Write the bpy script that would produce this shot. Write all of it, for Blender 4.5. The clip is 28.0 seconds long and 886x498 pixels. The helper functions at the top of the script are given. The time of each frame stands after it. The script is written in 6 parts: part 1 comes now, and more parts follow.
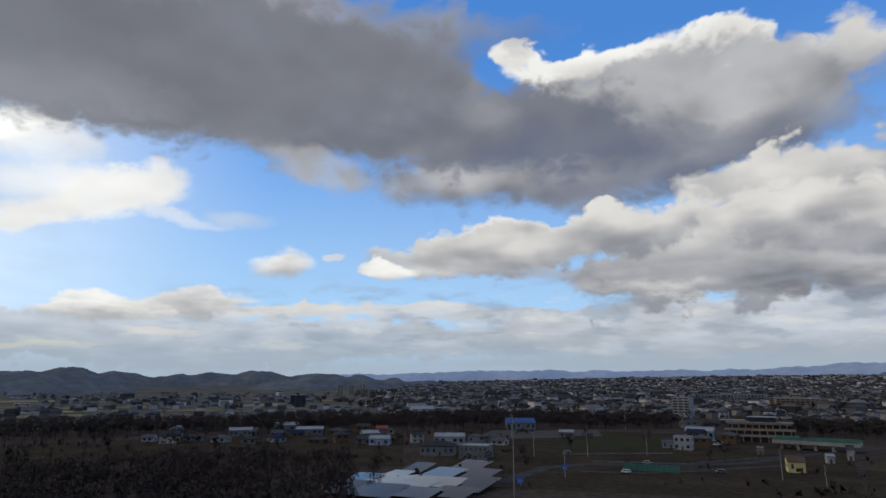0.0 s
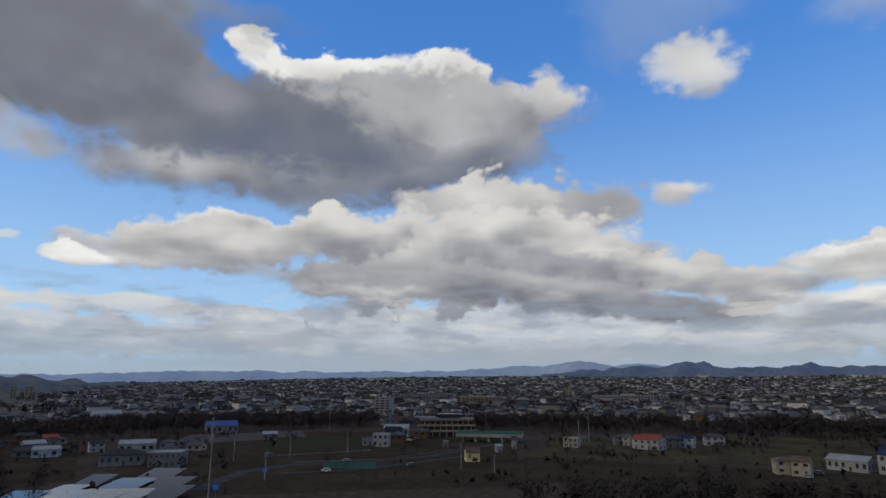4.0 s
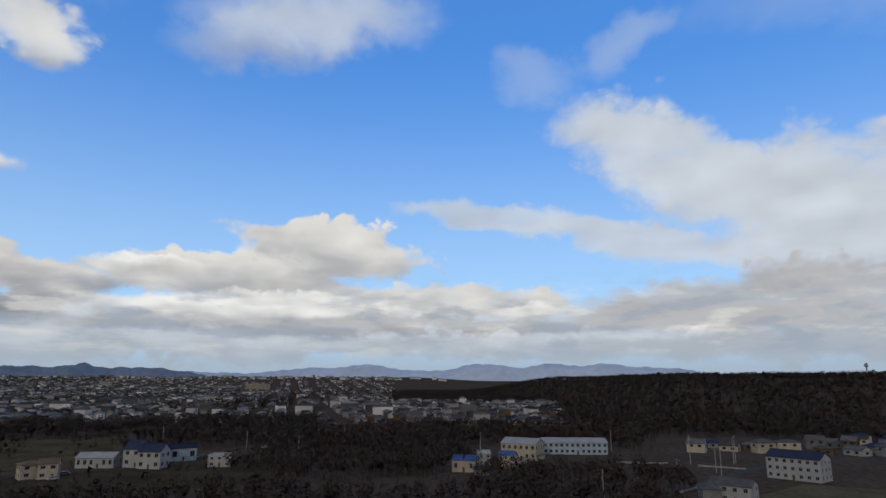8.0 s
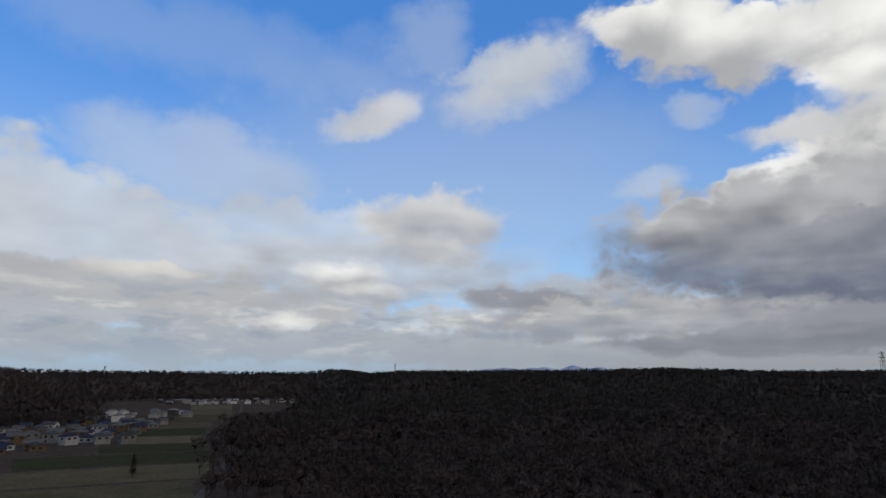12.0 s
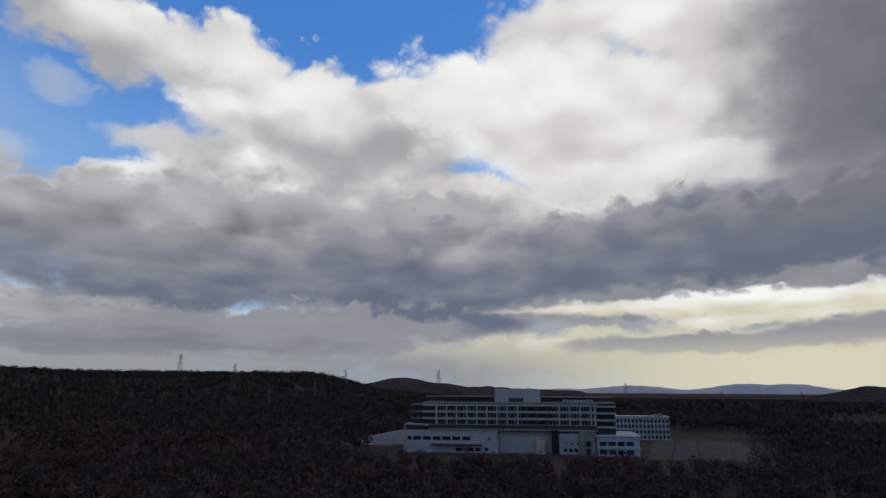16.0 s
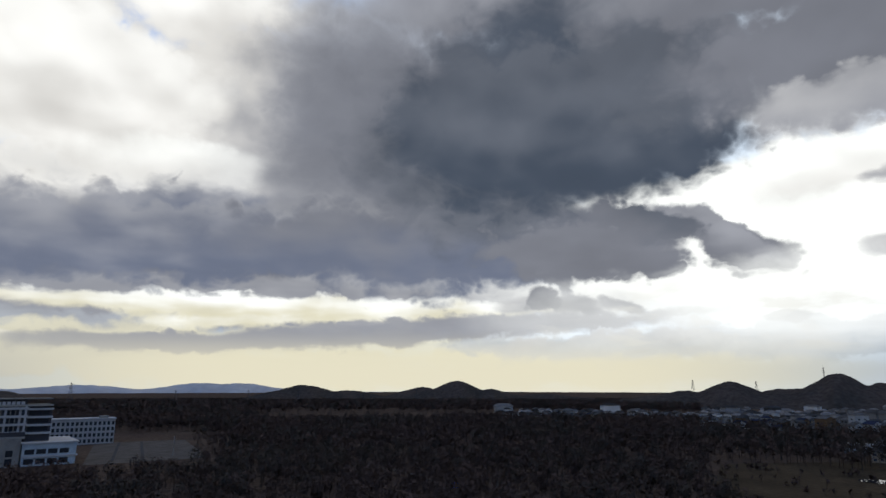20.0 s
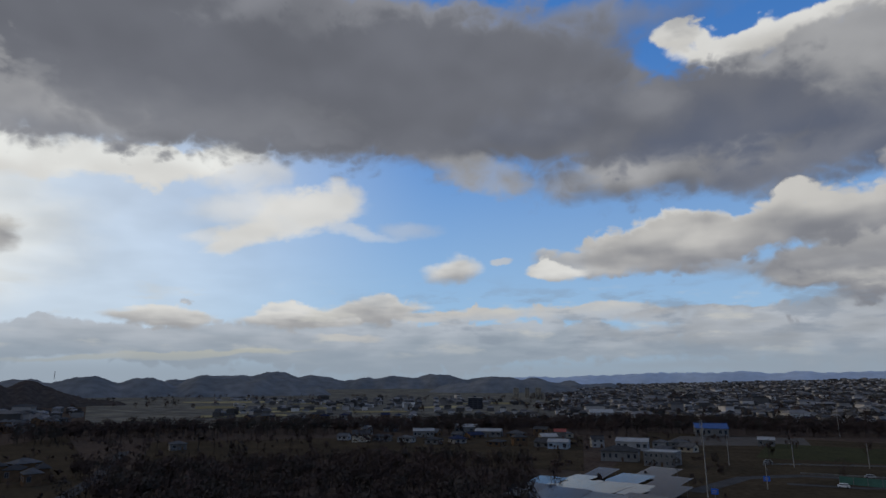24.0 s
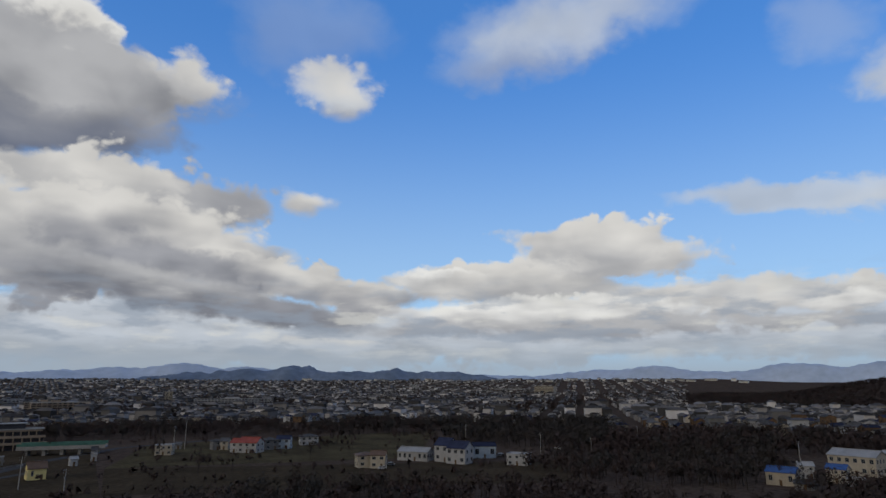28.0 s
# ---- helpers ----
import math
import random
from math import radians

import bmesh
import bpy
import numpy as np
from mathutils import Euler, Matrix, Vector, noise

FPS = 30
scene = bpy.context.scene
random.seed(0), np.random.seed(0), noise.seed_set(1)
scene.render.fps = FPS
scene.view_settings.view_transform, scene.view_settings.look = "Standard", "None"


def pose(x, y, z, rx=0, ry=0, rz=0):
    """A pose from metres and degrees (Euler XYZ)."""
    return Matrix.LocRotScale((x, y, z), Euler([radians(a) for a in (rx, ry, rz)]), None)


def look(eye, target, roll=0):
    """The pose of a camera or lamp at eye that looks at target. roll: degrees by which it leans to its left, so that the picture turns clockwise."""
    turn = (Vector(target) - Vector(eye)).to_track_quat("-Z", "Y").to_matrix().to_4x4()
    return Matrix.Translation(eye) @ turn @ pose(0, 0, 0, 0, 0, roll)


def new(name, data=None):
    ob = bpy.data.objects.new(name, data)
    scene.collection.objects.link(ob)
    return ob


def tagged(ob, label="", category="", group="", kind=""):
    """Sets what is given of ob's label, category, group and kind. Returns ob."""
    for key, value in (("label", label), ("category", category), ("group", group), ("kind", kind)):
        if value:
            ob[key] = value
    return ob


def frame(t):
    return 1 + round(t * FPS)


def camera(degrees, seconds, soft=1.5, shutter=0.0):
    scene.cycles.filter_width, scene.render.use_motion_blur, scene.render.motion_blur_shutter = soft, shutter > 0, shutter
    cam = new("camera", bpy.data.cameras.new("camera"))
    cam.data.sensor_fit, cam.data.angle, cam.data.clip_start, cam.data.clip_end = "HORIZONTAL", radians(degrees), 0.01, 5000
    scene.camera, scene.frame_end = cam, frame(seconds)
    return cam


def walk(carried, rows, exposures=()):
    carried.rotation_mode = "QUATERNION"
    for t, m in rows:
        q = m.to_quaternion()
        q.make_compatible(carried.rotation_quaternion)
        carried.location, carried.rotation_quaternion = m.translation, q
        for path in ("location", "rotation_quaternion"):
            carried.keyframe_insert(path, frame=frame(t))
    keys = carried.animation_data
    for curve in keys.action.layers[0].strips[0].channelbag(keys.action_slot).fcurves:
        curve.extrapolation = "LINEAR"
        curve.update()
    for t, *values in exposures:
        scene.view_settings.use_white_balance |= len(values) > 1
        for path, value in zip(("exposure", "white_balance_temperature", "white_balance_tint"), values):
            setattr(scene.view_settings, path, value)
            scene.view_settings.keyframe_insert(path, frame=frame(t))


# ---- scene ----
cam = camera(71.30, 28.0)
PATH = [
    (0.0, pose(0, 0, 38, 102.17, -0.07, -0.00)),
    (0.5, pose(0, 0, 38, 102.24, -0.14, -0.15)),
    (1.0, pose(0, 0, 38, 102.26, -0.17, -0.87)),
    (1.5, pose(0, 0, 38, 102.28, -0.14, -4.76)),
    (2.0, pose(0, 0, 38, 102.31, -0.14, -8.31)),
    (2.5, pose(0, 0, 38, 102.28, -0.07, -11.61)),
    (4.5, pose(0, 0, 38, 102.24, 0.02, -34.03)),
    (5.0, pose(0, 0, 38, 102.23, -0.06, -44.65)),
    (5.5, pose(0, 0, 38, 102.23, -0.14, -56.66)),
    (6.0, pose(0, 0, 38, 102.24, -0.03, -65.83)),
    (6.5, pose(0, 0, 38, 102.23, 0.03, -72.16)),
    (7.0, pose(0, 0, 38, 102.26, -0.01, -76.17)),
    (7.5, pose(0, 0, 38, 102.26, -0.08, -80.00)),
    (8.0, pose(0, 0, 38, 102.28, -0.08, -86.04)),
    (8.5, pose(0, 0, 38, 102.33, -0.04, -92.92)),
    (9.0, pose(0, 0, 38, 102.34, -0.04, -100.47)),
    (9.5, pose(0, 0, 38, 102.34, -0.07, -108.63)),
    (10.0, pose(0, 0, 38, 102.36, -0.06, -118.35)),
    (10.5, pose(0, 0, 38, 102.39, -0.11, -129.66)),
    (11.0, pose(0, 0, 38, 102.38, -0.18, -140.68)),
    (11.5, pose(0, 0, 38, 102.35, -0.15, -150.32)),
    (12.0, pose(0, 0, 38, 102.35, -0.06, -159.56)),
    (12.5, pose(0, 0, 38, 102.32, -0.05, -168.68)),
    (13.0, pose(0, 0, 38, 102.34, -0.04, -176.24)),
    (13.5, pose(0, 0, 38, 102.32, -0.04, -185.35)),
    (15.5, pose(0, 0, 38, 102.37, -0.05, -212.78)),
    (16.0, pose(0, 0, 38, 102.34, -0.07, -217.30)),
    (16.5, pose(0, 0, 38, 102.33, -0.06, -222.81)),
    (17.0, pose(0, 0, 38, 102.34, -0.07, -228.35)),
    (17.5, pose(0, 0, 38, 102.34, -0.06, -232.95)),
    (18.0, pose(0, 0, 38, 102.33, -0.08, -236.62)),
    (18.5, pose(0, 0, 38, 102.30, -0.09, -242.79)),
    (19.0, pose(0, 0, 38, 102.30, -0.11, -249.78)),
    (19.5, pose(0, 0, 38, 102.32, -0.09, -256.68)),
    (20.0, pose(0, 0, 38, 102.33, -0.07, -263.85)),
    (20.5, pose(0, 0, 38, 102.34, 0.00, -270.93)),
    (22.5, pose(0, 0, 38, 102.31, -0.08, -307.88)),
    (23.0, pose(0, 0, 38, 102.32, -0.10, -319.40)),
    (23.5, pose(0, 0, 38, 102.40, -0.05, -331.47)),
    (24.0, pose(0, 0, 38, 102.41, -0.00, -344.24)),
    (24.5, pose(0, 0, 38, 102.38, 0.03, -356.93)),
    (25.0, pose(0, 0, 38, 102.40, 0.00, -367.45)),
    (25.5, pose(0, 0, 38, 102.44, 0.04, -377.35)),
    (26.0, pose(0, 0, 38, 102.42, -0.02, -388.92)),
    (26.5, pose(0, 0, 38, 102.41, -0.01, -400.70)),
    (27.0, pose(0, 0, 38, 102.43, -0.01, -411.58)),
    (27.5, pose(0, 0, 38, 102.46, 0.05, -418.26)),
    (28.0, pose(0, 0, 38, 102.48, 0.07, -420.52)),
]
walk(cam, PATH, [(0, 0.05, 6150, 10), (2, 0, 6150, 10), (5, -0.05, 6150, 10), (7, 0.05, 6150, 10), (9, 0.05, 6150, 10), (13, -0.05, 6150, 10), (16, -0.1, 6150, 10), (19, 0.05, 6150, 10), (20.5, 0.15, 6150, 10), (22.5, 0.05, 6150, 10), (23.2, -0.1, 6150, 10), (24, -0.35, 6150, 10), (25, -0.4, 6150, 10), (26, -0.3, 6150, 10), (28, -0.1, 6150, 10)])

# ---- world: pale winter sky with broken cloud, sun low behind the cloud ----
SUN_BEARING, SUN_HEIGHT = 286.0, 16.0
world = bpy.data.worlds.new("sky")
scene.world = world
world.use_nodes = True
wt = world.node_tree
wt.nodes.clear()


def wnode(kind, *ins, **sets):
    n = wt.nodes.new(kind)
    for k, v in sets.items():
        if k == "operation":
            n.operation = v
    for i, v in enumerate(ins):
        if v is None:
            continue
        if hasattr(v, "is_output"):
            wt.links.new(v, n.inputs[i])
        else:
            n.inputs[i].default_value = v
    return n


def wm(op, a, b=None, c=None):
    return wnode("ShaderNodeMath", a, b, c, operation=op).outputs[0]


def wv(op, a, b=None, c=None):
    n = wnode("ShaderNodeVectorMath", a, b, c, operation=op)
    return n.outputs["Value"] if op in ("DOT_PRODUCT", "LENGTH") else n.outputs["Vector"]


def wmix(fac, a, b):
    n = wt.nodes.new("ShaderNodeMix")
    n.data_type = "RGBA"
    for i, v in ((0, fac), (6, a), (7, b)):
        if hasattr(v, "is_output"):
            wt.links.new(v, n.inputs[i])
        else:
            n.inputs[i].default_value = v
    return n.outputs[2]


def wramp(v, lo, hi, a=0.0, b=1.0, smooth=True):
    n = wt.nodes.new("ShaderNodeMapRange")
    n.interpolation_type = "SMOOTHSTEP" if smooth else "LINEAR"
    for i, x in enumerate((v, lo, hi, a, b)):
        if hasattr(x, "is_output"):
            wt.links.new(x, n.inputs[i])
        else:
            n.inputs[i].default_value = x
    return n.outputs[0]


def wnoise(vec, scale, detail, rough):
    n = wt.nodes.new("ShaderNodeTexNoise")
    wt.links.new(vec, n.inputs["Vector"])
    n.inputs["Scale"].default_value, n.inputs["Detail"].default_value, n.inputs["Roughness"].default_value = scale, detail, rough
    return n


def linear(rgb):
    return tuple((c / 255 / 12.92 if c < 10 else ((c / 255 + 0.055) / 1.055) ** 2.4) for c in rgb) + (1.0,)


way = wt.nodes.new("ShaderNodeTexCoord").outputs["Generated"]
part_xyz = wnode("ShaderNodeSeparateXYZ", way)
dx, dy, dz = part_xyz.outputs
# bearing (degrees, -165 to 195) and height (degrees)
SEAM = radians(15)
turned_x = wm("SUBTRACT", wm("MULTIPLY", dx, math.cos(SEAM)), wm("MULTIPLY", dy, math.sin(SEAM)))
turned_y = wm("ADD", wm("MULTIPLY", dx, math.sin(SEAM)), wm("MULTIPLY", dy, math.cos(SEAM)))
bearing = wm("MULTIPLY_ADD", wm("ARCTAN2", turned_x, turned_y), 180 / math.pi, 15.0)
height = wm("MULTIPLY", wm("ARCSINE", dz), 180 / math.pi)

# billows: the clouds' plane overhead, and the clouds' faces
flat_k = wm("DIVIDE", 1.0, wm("ADD", wm("MAXIMUM", dz, 0.0), 0.13))
plane = wnode("ShaderNodeCombineXYZ", wm("MULTIPLY", dx, flat_k), wm("MULTIPLY", dy, flat_k), dz).outputs[0]
billow_a = wnoise(plane, 4.5, 5.0, 0.5)
billow_b = wnoise(way, 11.5, 6.0, 0.52)
low_calm = wramp(height, 2.0, 24.0, 0.35, 1.0)
ripple = wv("ADD", wv("MULTIPLY", wv("SUBTRACT", billow_a.outputs["Color"], (0.5, 0.5, 0.5)), wnode("ShaderNodeCombineXYZ", low_calm, low_calm, low_calm).outputs[0]), wv("SUBTRACT", billow_b.outputs["Color"], (0.5, 0.5, 0.5)))
reach = wm("MULTIPLY_ADD", wm("MAXIMUM", height, 0.0), 0.15, 1.1)
warp = wv("MULTIPLY", wv("MULTIPLY", ripple, (1.0, 0.75, 0.0)), wnode("ShaderNodeCombineXYZ", reach, reach, reach).outputs[0])
place = wv("ADD", wnode("ShaderNodeCombineXYZ", bearing, height, 1.0).outputs[0], warp)


def wpuffs(vec, scale, detail):
    """Rounded heads that swell against each other: 0 at a head's middle, about 1 in the creases."""
    n = wt.nodes.new("ShaderNodeTexVoronoi")
    wt.links.new(vec, n.inputs["Vector"])
    n.inputs["Scale"].default_value, n.inputs["Detail"].default_value, n.inputs["Roughness"].default_value = scale, detail, 0.55
    n.inputs["Lacunarity"].default_value = 2.3
    return n.outputs["Distance"]


# heads of the clouds, a little flattened, and their relief, lit from above
bent = wv("ADD", wv("MULTIPLY", way, (1.0, 1.0, 1.5)), wv("MULTIPLY", wv("SUBTRACT", billow_b.outputs["Color"], (0.5, 0.5, 0.5)), (0.10, 0.10, 0.10)))
heads = wpuffs(bent, 12.0, 2.0)
round_heads = wpuffs(bent, 10.0, 0.0)
round_above = wpuffs(wv("ADD", bent, (0.0, 0.0, 0.03)), 10.0, 0.0)
billow_c = wnoise(plane, 3.0, 2.0, 0.45)
heads_off = wm("SUBTRACT", heads, 0.62)
near_b = wnoise(way, 9.0, 1.6, 0.42)
above = wnoise(wv("ADD", way, (0.0, 0.0, 0.026)), 9.0, 1.6, 0.42)
relief = wm("ADD", wm("MULTIPLY", wm("SUBTRACT", near_b.outputs[0], above.outputs[0]), 0.8), wm("MULTIPLY", wm("SUBTRACT", round_above, round_heads), 0.16))
grain = wm("MULTIPLY_ADD", relief, 3.0, wm("MULTIPLY", wm("SUBTRACT", billow_c.outputs[0], 0.5), 1.4))

TONES = {
    "Y": (255, 253, 244), "W": (242, 238, 229), "w": (217, 212, 203), "p": (199, 203, 207), "l": (181, 179, 177), "k": (172, 175, 178),
    "q": (163, 172, 180), "c": (222, 214, 184), "g": (149, 149, 153), "d": (120, 121, 127), "e": (108, 114, 130), "D": (94, 98, 106), "B": (70, 78, 90)}

air = wt.nodes.new("ShaderNodeTexSky")
air.sky_type, air.sun_disc = "NISHITA", False
air.sun_elevation, air.sun_rotation = radians(SUN_HEIGHT), radians(SUN_BEARING)
air.air_density, air.dust_density, air.ozone_density = 1.0, 0.6, 2.0
blue = wv("MULTIPLY", air.outputs[0], (0.060, 0.120, 0.178))
clear = wmix(wramp(height, 32.0, 0.0), linear((86, 143, 220)), linear((182, 214, 240)))
sky_colour = wmix(wramp(height, 40.0, 0.0, 0.55, 0.92), blue, clear)
# the air whitens towards the sun
sun_way = (math.sin(radians(SUN_BEARING)) * math.cos(radians(SUN_HEIGHT)), math.cos(radians(SUN_BEARING)) * math.cos(radians(SUN_HEIGHT)), math.sin(radians(SUN_HEIGHT)))
sky_colour = wmix(wramp(wv("DOT_PRODUCT", way, sun_way), 0.55, 0.98, 0.0, 0.9), sky_colour, linear((232, 240, 246)))


def make_bank():
    """One bank of cloud as a group: lit top over shaded base, laid over the sky behind it."""
    g = bpy.data.node_groups.new("cloud_bank", "ShaderNodeTree")
    face = g.interface
    for nm, kind in (("Place", "NodeSocketVector"), ("Behind", "NodeSocketVector"), ("Along", "NodeSocketVector"), ("Across", "NodeSocketVector"),
                     ("Top", "NodeSocketVector"), ("Base", "NodeSocketVector"), ("Edge", "NodeSocketFloat"), ("Opacity", "NodeSocketFloat"), ("Grain", "NodeSocketFloat"), ("Heads", "NodeSocketFloat"), ("Swell", "NodeSocketFloat")):
        face.new_socket(nm, in_out="INPUT", socket_type=kind)
    face.new_socket("Colour", in_out="OUTPUT", socket_type="NodeSocketVector")
    face.new_socket("Place", in_out="OUTPUT", socket_type="NodeSocketVector")
    ins, outs = g.nodes.new("NodeGroupInput"), g.nodes.new("NodeGroupOutput")
    def math_node(kind, op, *args):
        n = g.nodes.new(kind)
        n.operation = op
        for i, v in enumerate(args):
            if hasattr(v, "is_output"):
                g.links.new(v, n.inputs[i])
            else:
                n.inputs[i].default_value = v
        return n.outputs[1] if op in ("DOT_PRODUCT", "LENGTH") else n.outputs[0]
    def vec_scale(a, k):
        n = g.nodes.new("ShaderNodeVectorMath")
        n.operation = "SCALE"
        g.links.new(a, n.inputs[0]), g.links.new(k, n.inputs["Scale"])
        return n.outputs[0]
    def vec(op, *args):
        return math_node("ShaderNodeVectorMath", op, *args)
    def num(op, *args):
        return math_node("ShaderNodeMath", op, *args)
    def ramp(v, lo, hi, top):
        n = g.nodes.new("ShaderNodeMapRange")
        n.interpolation_type = "SMOOTHSTEP"
        for i, x in enumerate((v, lo, hi, 0.0, top)):
            if hasattr(x, "is_output"):
                g.links.new(x, n.inputs[i])
            else:
                n.inputs[i].default_value = x
        return n.outputs[0]
    def blend(fac, p, q):
        n = g.nodes.new("ShaderNodeMix")
        n.data_type = "VECTOR"
        g.links.new(fac, n.inputs[0]), g.links.new(p, n.inputs[4]), g.links.new(q, n.inputs[5])
        return n.outputs[1]
    i = ins.outputs
    u, v = vec("DOT_PRODUCT", i["Place"], i["Along"]), vec("DOT_PRODUCT", i["Place"], i["Across"])
    d = num("MULTIPLY_ADD", v, v, num("MULTIPLY", u, u))
    # the heads push the rim out and in; the rim is crisp above and frayed below
    out_way = vec("MULTIPLY", vec("ADD", vec_scale(i["Along"], u), vec_scale(i["Across"], v)), (1.0, 1.0, 0.0))
    steep = math_node("ShaderNodeVectorMath", "LENGTH", out_way)
    d = num("MULTIPLY_ADD", num("MULTIPLY", i["Heads"], i["Swell"]), num("MULTIPLY", steep, 2.0), d)
    alpha = ramp(d, num("SUBTRACT", 1.15, num("MULTIPLY", num("MINIMUM", v, 0.0), 0.1)), num("MULTIPLY_ADD", num("MINIMUM", num("ADD", v, 0.2), 0.0), 0.22, i["Edge"]), i["Opacity"])
    tone = blend(ramp(num("ADD", v, i["Grain"]), -0.8, 0.8, 1.0), i["Base"], i["Top"])
    done = blend(alpha, i["Behind"], tone)
    g.links.new(done, outs.inputs["Colour"])
    g.links.new(vec("MULTIPLY_ADD", done, (1e-7, 1e-7, 0.0), i["Place"]), outs.inputs["Place"])
    return g


BANK = make_bank()


def cloud(b, el, w, h, tilt, top, base, soft, opacity):
    """One bank of cloud round a bearing and a height, w by h degrees to each side, lit top and shaded base."""
    global sky_colour, place
    k, c, s = math.cos(radians(el)), math.cos(radians(tilt)), math.sin(radians(tilt))
    for bb in (b, b - 360, b + 360):
        if bb + 1.3 * w / k < -165 or bb - 1.3 * w / k > 195:
            continue
        n = wt.nodes.new("ShaderNodeGroup")
        n.node_tree = BANK
        wt.links.new(place, n.inputs["Place"]), wt.links.new(sky_colour, n.inputs["Behind"]), wt.links.new(grain, n.inputs["Grain"]), wt.links.new(heads_off, n.inputs["Heads"])
        n.inputs["Swell"].default_value = min(1.2 * h, 4.2) * max(0.3, 1.4 - soft)
        n.inputs["Along"].default_value = (k * c / w, s / w, -(k * c * bb + s * el) / w)
        n.inputs["Across"].default_value = (-k * s / h, c / h, (k * s * bb - c * el) / h)
        n.inputs["Top"].default_value, n.inputs["Base"].default_value = linear(TONES[top])[:3], linear(TONES[base])[:3]
        n.inputs["Edge"].default_value, n.inputs["Opacity"].default_value = 1.15 - soft, opacity
        sky_colour, place = n.outputs["Colour"], n.outputs["Place"]


# broken cloud goes on overhead
overhead = wm("MULTIPLY", wramp(height, 36.0, 52.0), wramp(billow_a.outputs[0], 0.36, 0.56, 0.45, 0.95))
sky_colour = wmix(overhead, sky_colour, linear((172, 170, 170)))

# the closed bank of the south and west
cloud(-118.0, 11.0, 52.0, 10.0, 0, "l", "g", 0.35, 1)
cloud(-150.0, 14.0, 24.0, 8.0, 0, "w", "l", 0.4, 1)
cloud(177.1, 4.1, 46.7, 4.9, 0, "p", "k", 0.5, 0.9)
cloud(-141.2, 3.6, 41.2, 4.1, 0, "k", "g", 0.5, 0.9)
cloud(-115.7, 2.9, 34.8, 3.5, 0, "c", "c", 0.6, 0.8)
cloud(20.6, 3.1, 27.1, 2.4, 0, "p", "q", 0.5, 0.9)
cloud(22.8, 1.7, 26.6, 1.4, 0, "q", "q", 0.8, 0.8)
cloud(-20.1, 3.6, 30.2, 3.7, 0, "p", "q", 0.35, 0.95)
cloud(-29.0, 6.1, 4.3, 1.2, 0, "W", "p", 0.6, 1)
cloud(-21.3, 7.0, 3.7, 1.4, 0, "W", "p", 0.6, 1)
cloud(-14.6, 6.1, 7.6, 1.1, 0, "w", "p", 0.6, 1)
cloud(-1.8, 6.4, 7.8, 1.1, 0, "w", "p", 0.6, 0.9)
cloud(7.6, 5.9, 8.8, 1.3, 0, "l", "p", 0.6, 0.9)
cloud(45.0, 4.6, 48.0, 4.4, 0, "p", "k", 0.4, 1)
cloud(95.0, 5.0, 30.0, 3.6, 0, "p", "k", 0.5, 0.95)
cloud(33.6, 14.3, 11.5, 4.2, 8, "l", "g", 0.5, 1)
cloud(25.7, 9.7, 16.1, 4.0, 4, "l", "g", 0.45, 1)
cloud(32.3, 10.4, 10.7, 2.7, 4, "l", "d", 0.6, 0.9)
cloud(6.2, 12.9, 8.9, 2.9, 8, "W", "l", 0.5, 1)
cloud(0.9, 11.2, 8.9, 2.1, 0, "w", "g", 0.6, 0.9)
cloud(6.2, 10.6, 5.7, 1.8, -8, "l", "g", 0.7, 0.8)
cloud(-5.3, 10.2, 3.1, 1.3, 0, "W", "l", 0.6, 1)
cloud(20.2, 9.0, 8.4, 1.7, 3, "W", "l", 0.7, 0.9)
cloud(-14.8, 10.4, 3.1, 1.3, 0, "W", "l", 1, 1)
cloud(-10.3, 11.1, 1.3, 0.5, 0, "w", "w", 0.8, 0.7)
cloud(-35.2, 18.9, 5.6, 2.8, 0, "W", "W", 1.1, 0.75)
cloud(-31.3, 15.7, 9.0, 2.0, 5, "W", "W", 1.15, 0.75)
cloud(-26.0, 14.2, 6.5, 0.8, -8, "W", "W", 1.1, 0.5)
cloud(-19.0, 14.2, 3.5, 1.2, 0, "w", "w", 1.15, 0.4)
cloud(-34.5, 12.9, 4.8, 1.1, 5, "W", "W", 0.9, 0.6)
cloud(26.0, 27.6, 5.0, 3.6, 0, "W", "w", 0.5, 1)
cloud(14.9, 27.7, 8.8, 2.7, 0, "W", "w", 0.5, 1)
cloud(6.9, 29.1, 2.2, 1.6, 0, "W", "w", 0.6, 1)
cloud(33.6, 24.4, 6.5, 3.3, 0, "w", "l", 0.7, 1)
cloud(19.8, 23.8, 16.0, 5.3, 5, "l", "g", 0.6, 1)
cloud(19.6, 21.4, 20.6, 5.9, 9, "l", "d", 0.8, 1)
cloud(11.8, 19.9, 20.4, 4.6, 6, "l", "d", 0.8, 1)
cloud(21.9, 19.0, 16.0, 3.5, 9, "g", "e", 0.9, 1)
cloud(3.7, 23.1, 19.5, 5.1, -5, "d", "e", 0.7, 1)
cloud(-21.1, 27.3, 26.6, 9.0, -10, "g", "d", 0.55, 1)
cloud(-12.6, 26.5, 14.9, 6.0, -10, "d", "e", 0.9, 0.5)
cloud(-32.3, 24.2, 13.2, 4.8, 0, "g", "l", 0.9, 0.85)
cloud(-5.3, 29.5, 8.4, 4.2, -8, "d", "d", 0.9, 0.9)
cloud(-12.2, 19.1, 6.1, 2.3, -10, "l", "l", 0.9, 0.6)
cloud(-16.2, 31.2, 23.8, 4.3, 0, "g", "d", 0.8, 0.8)
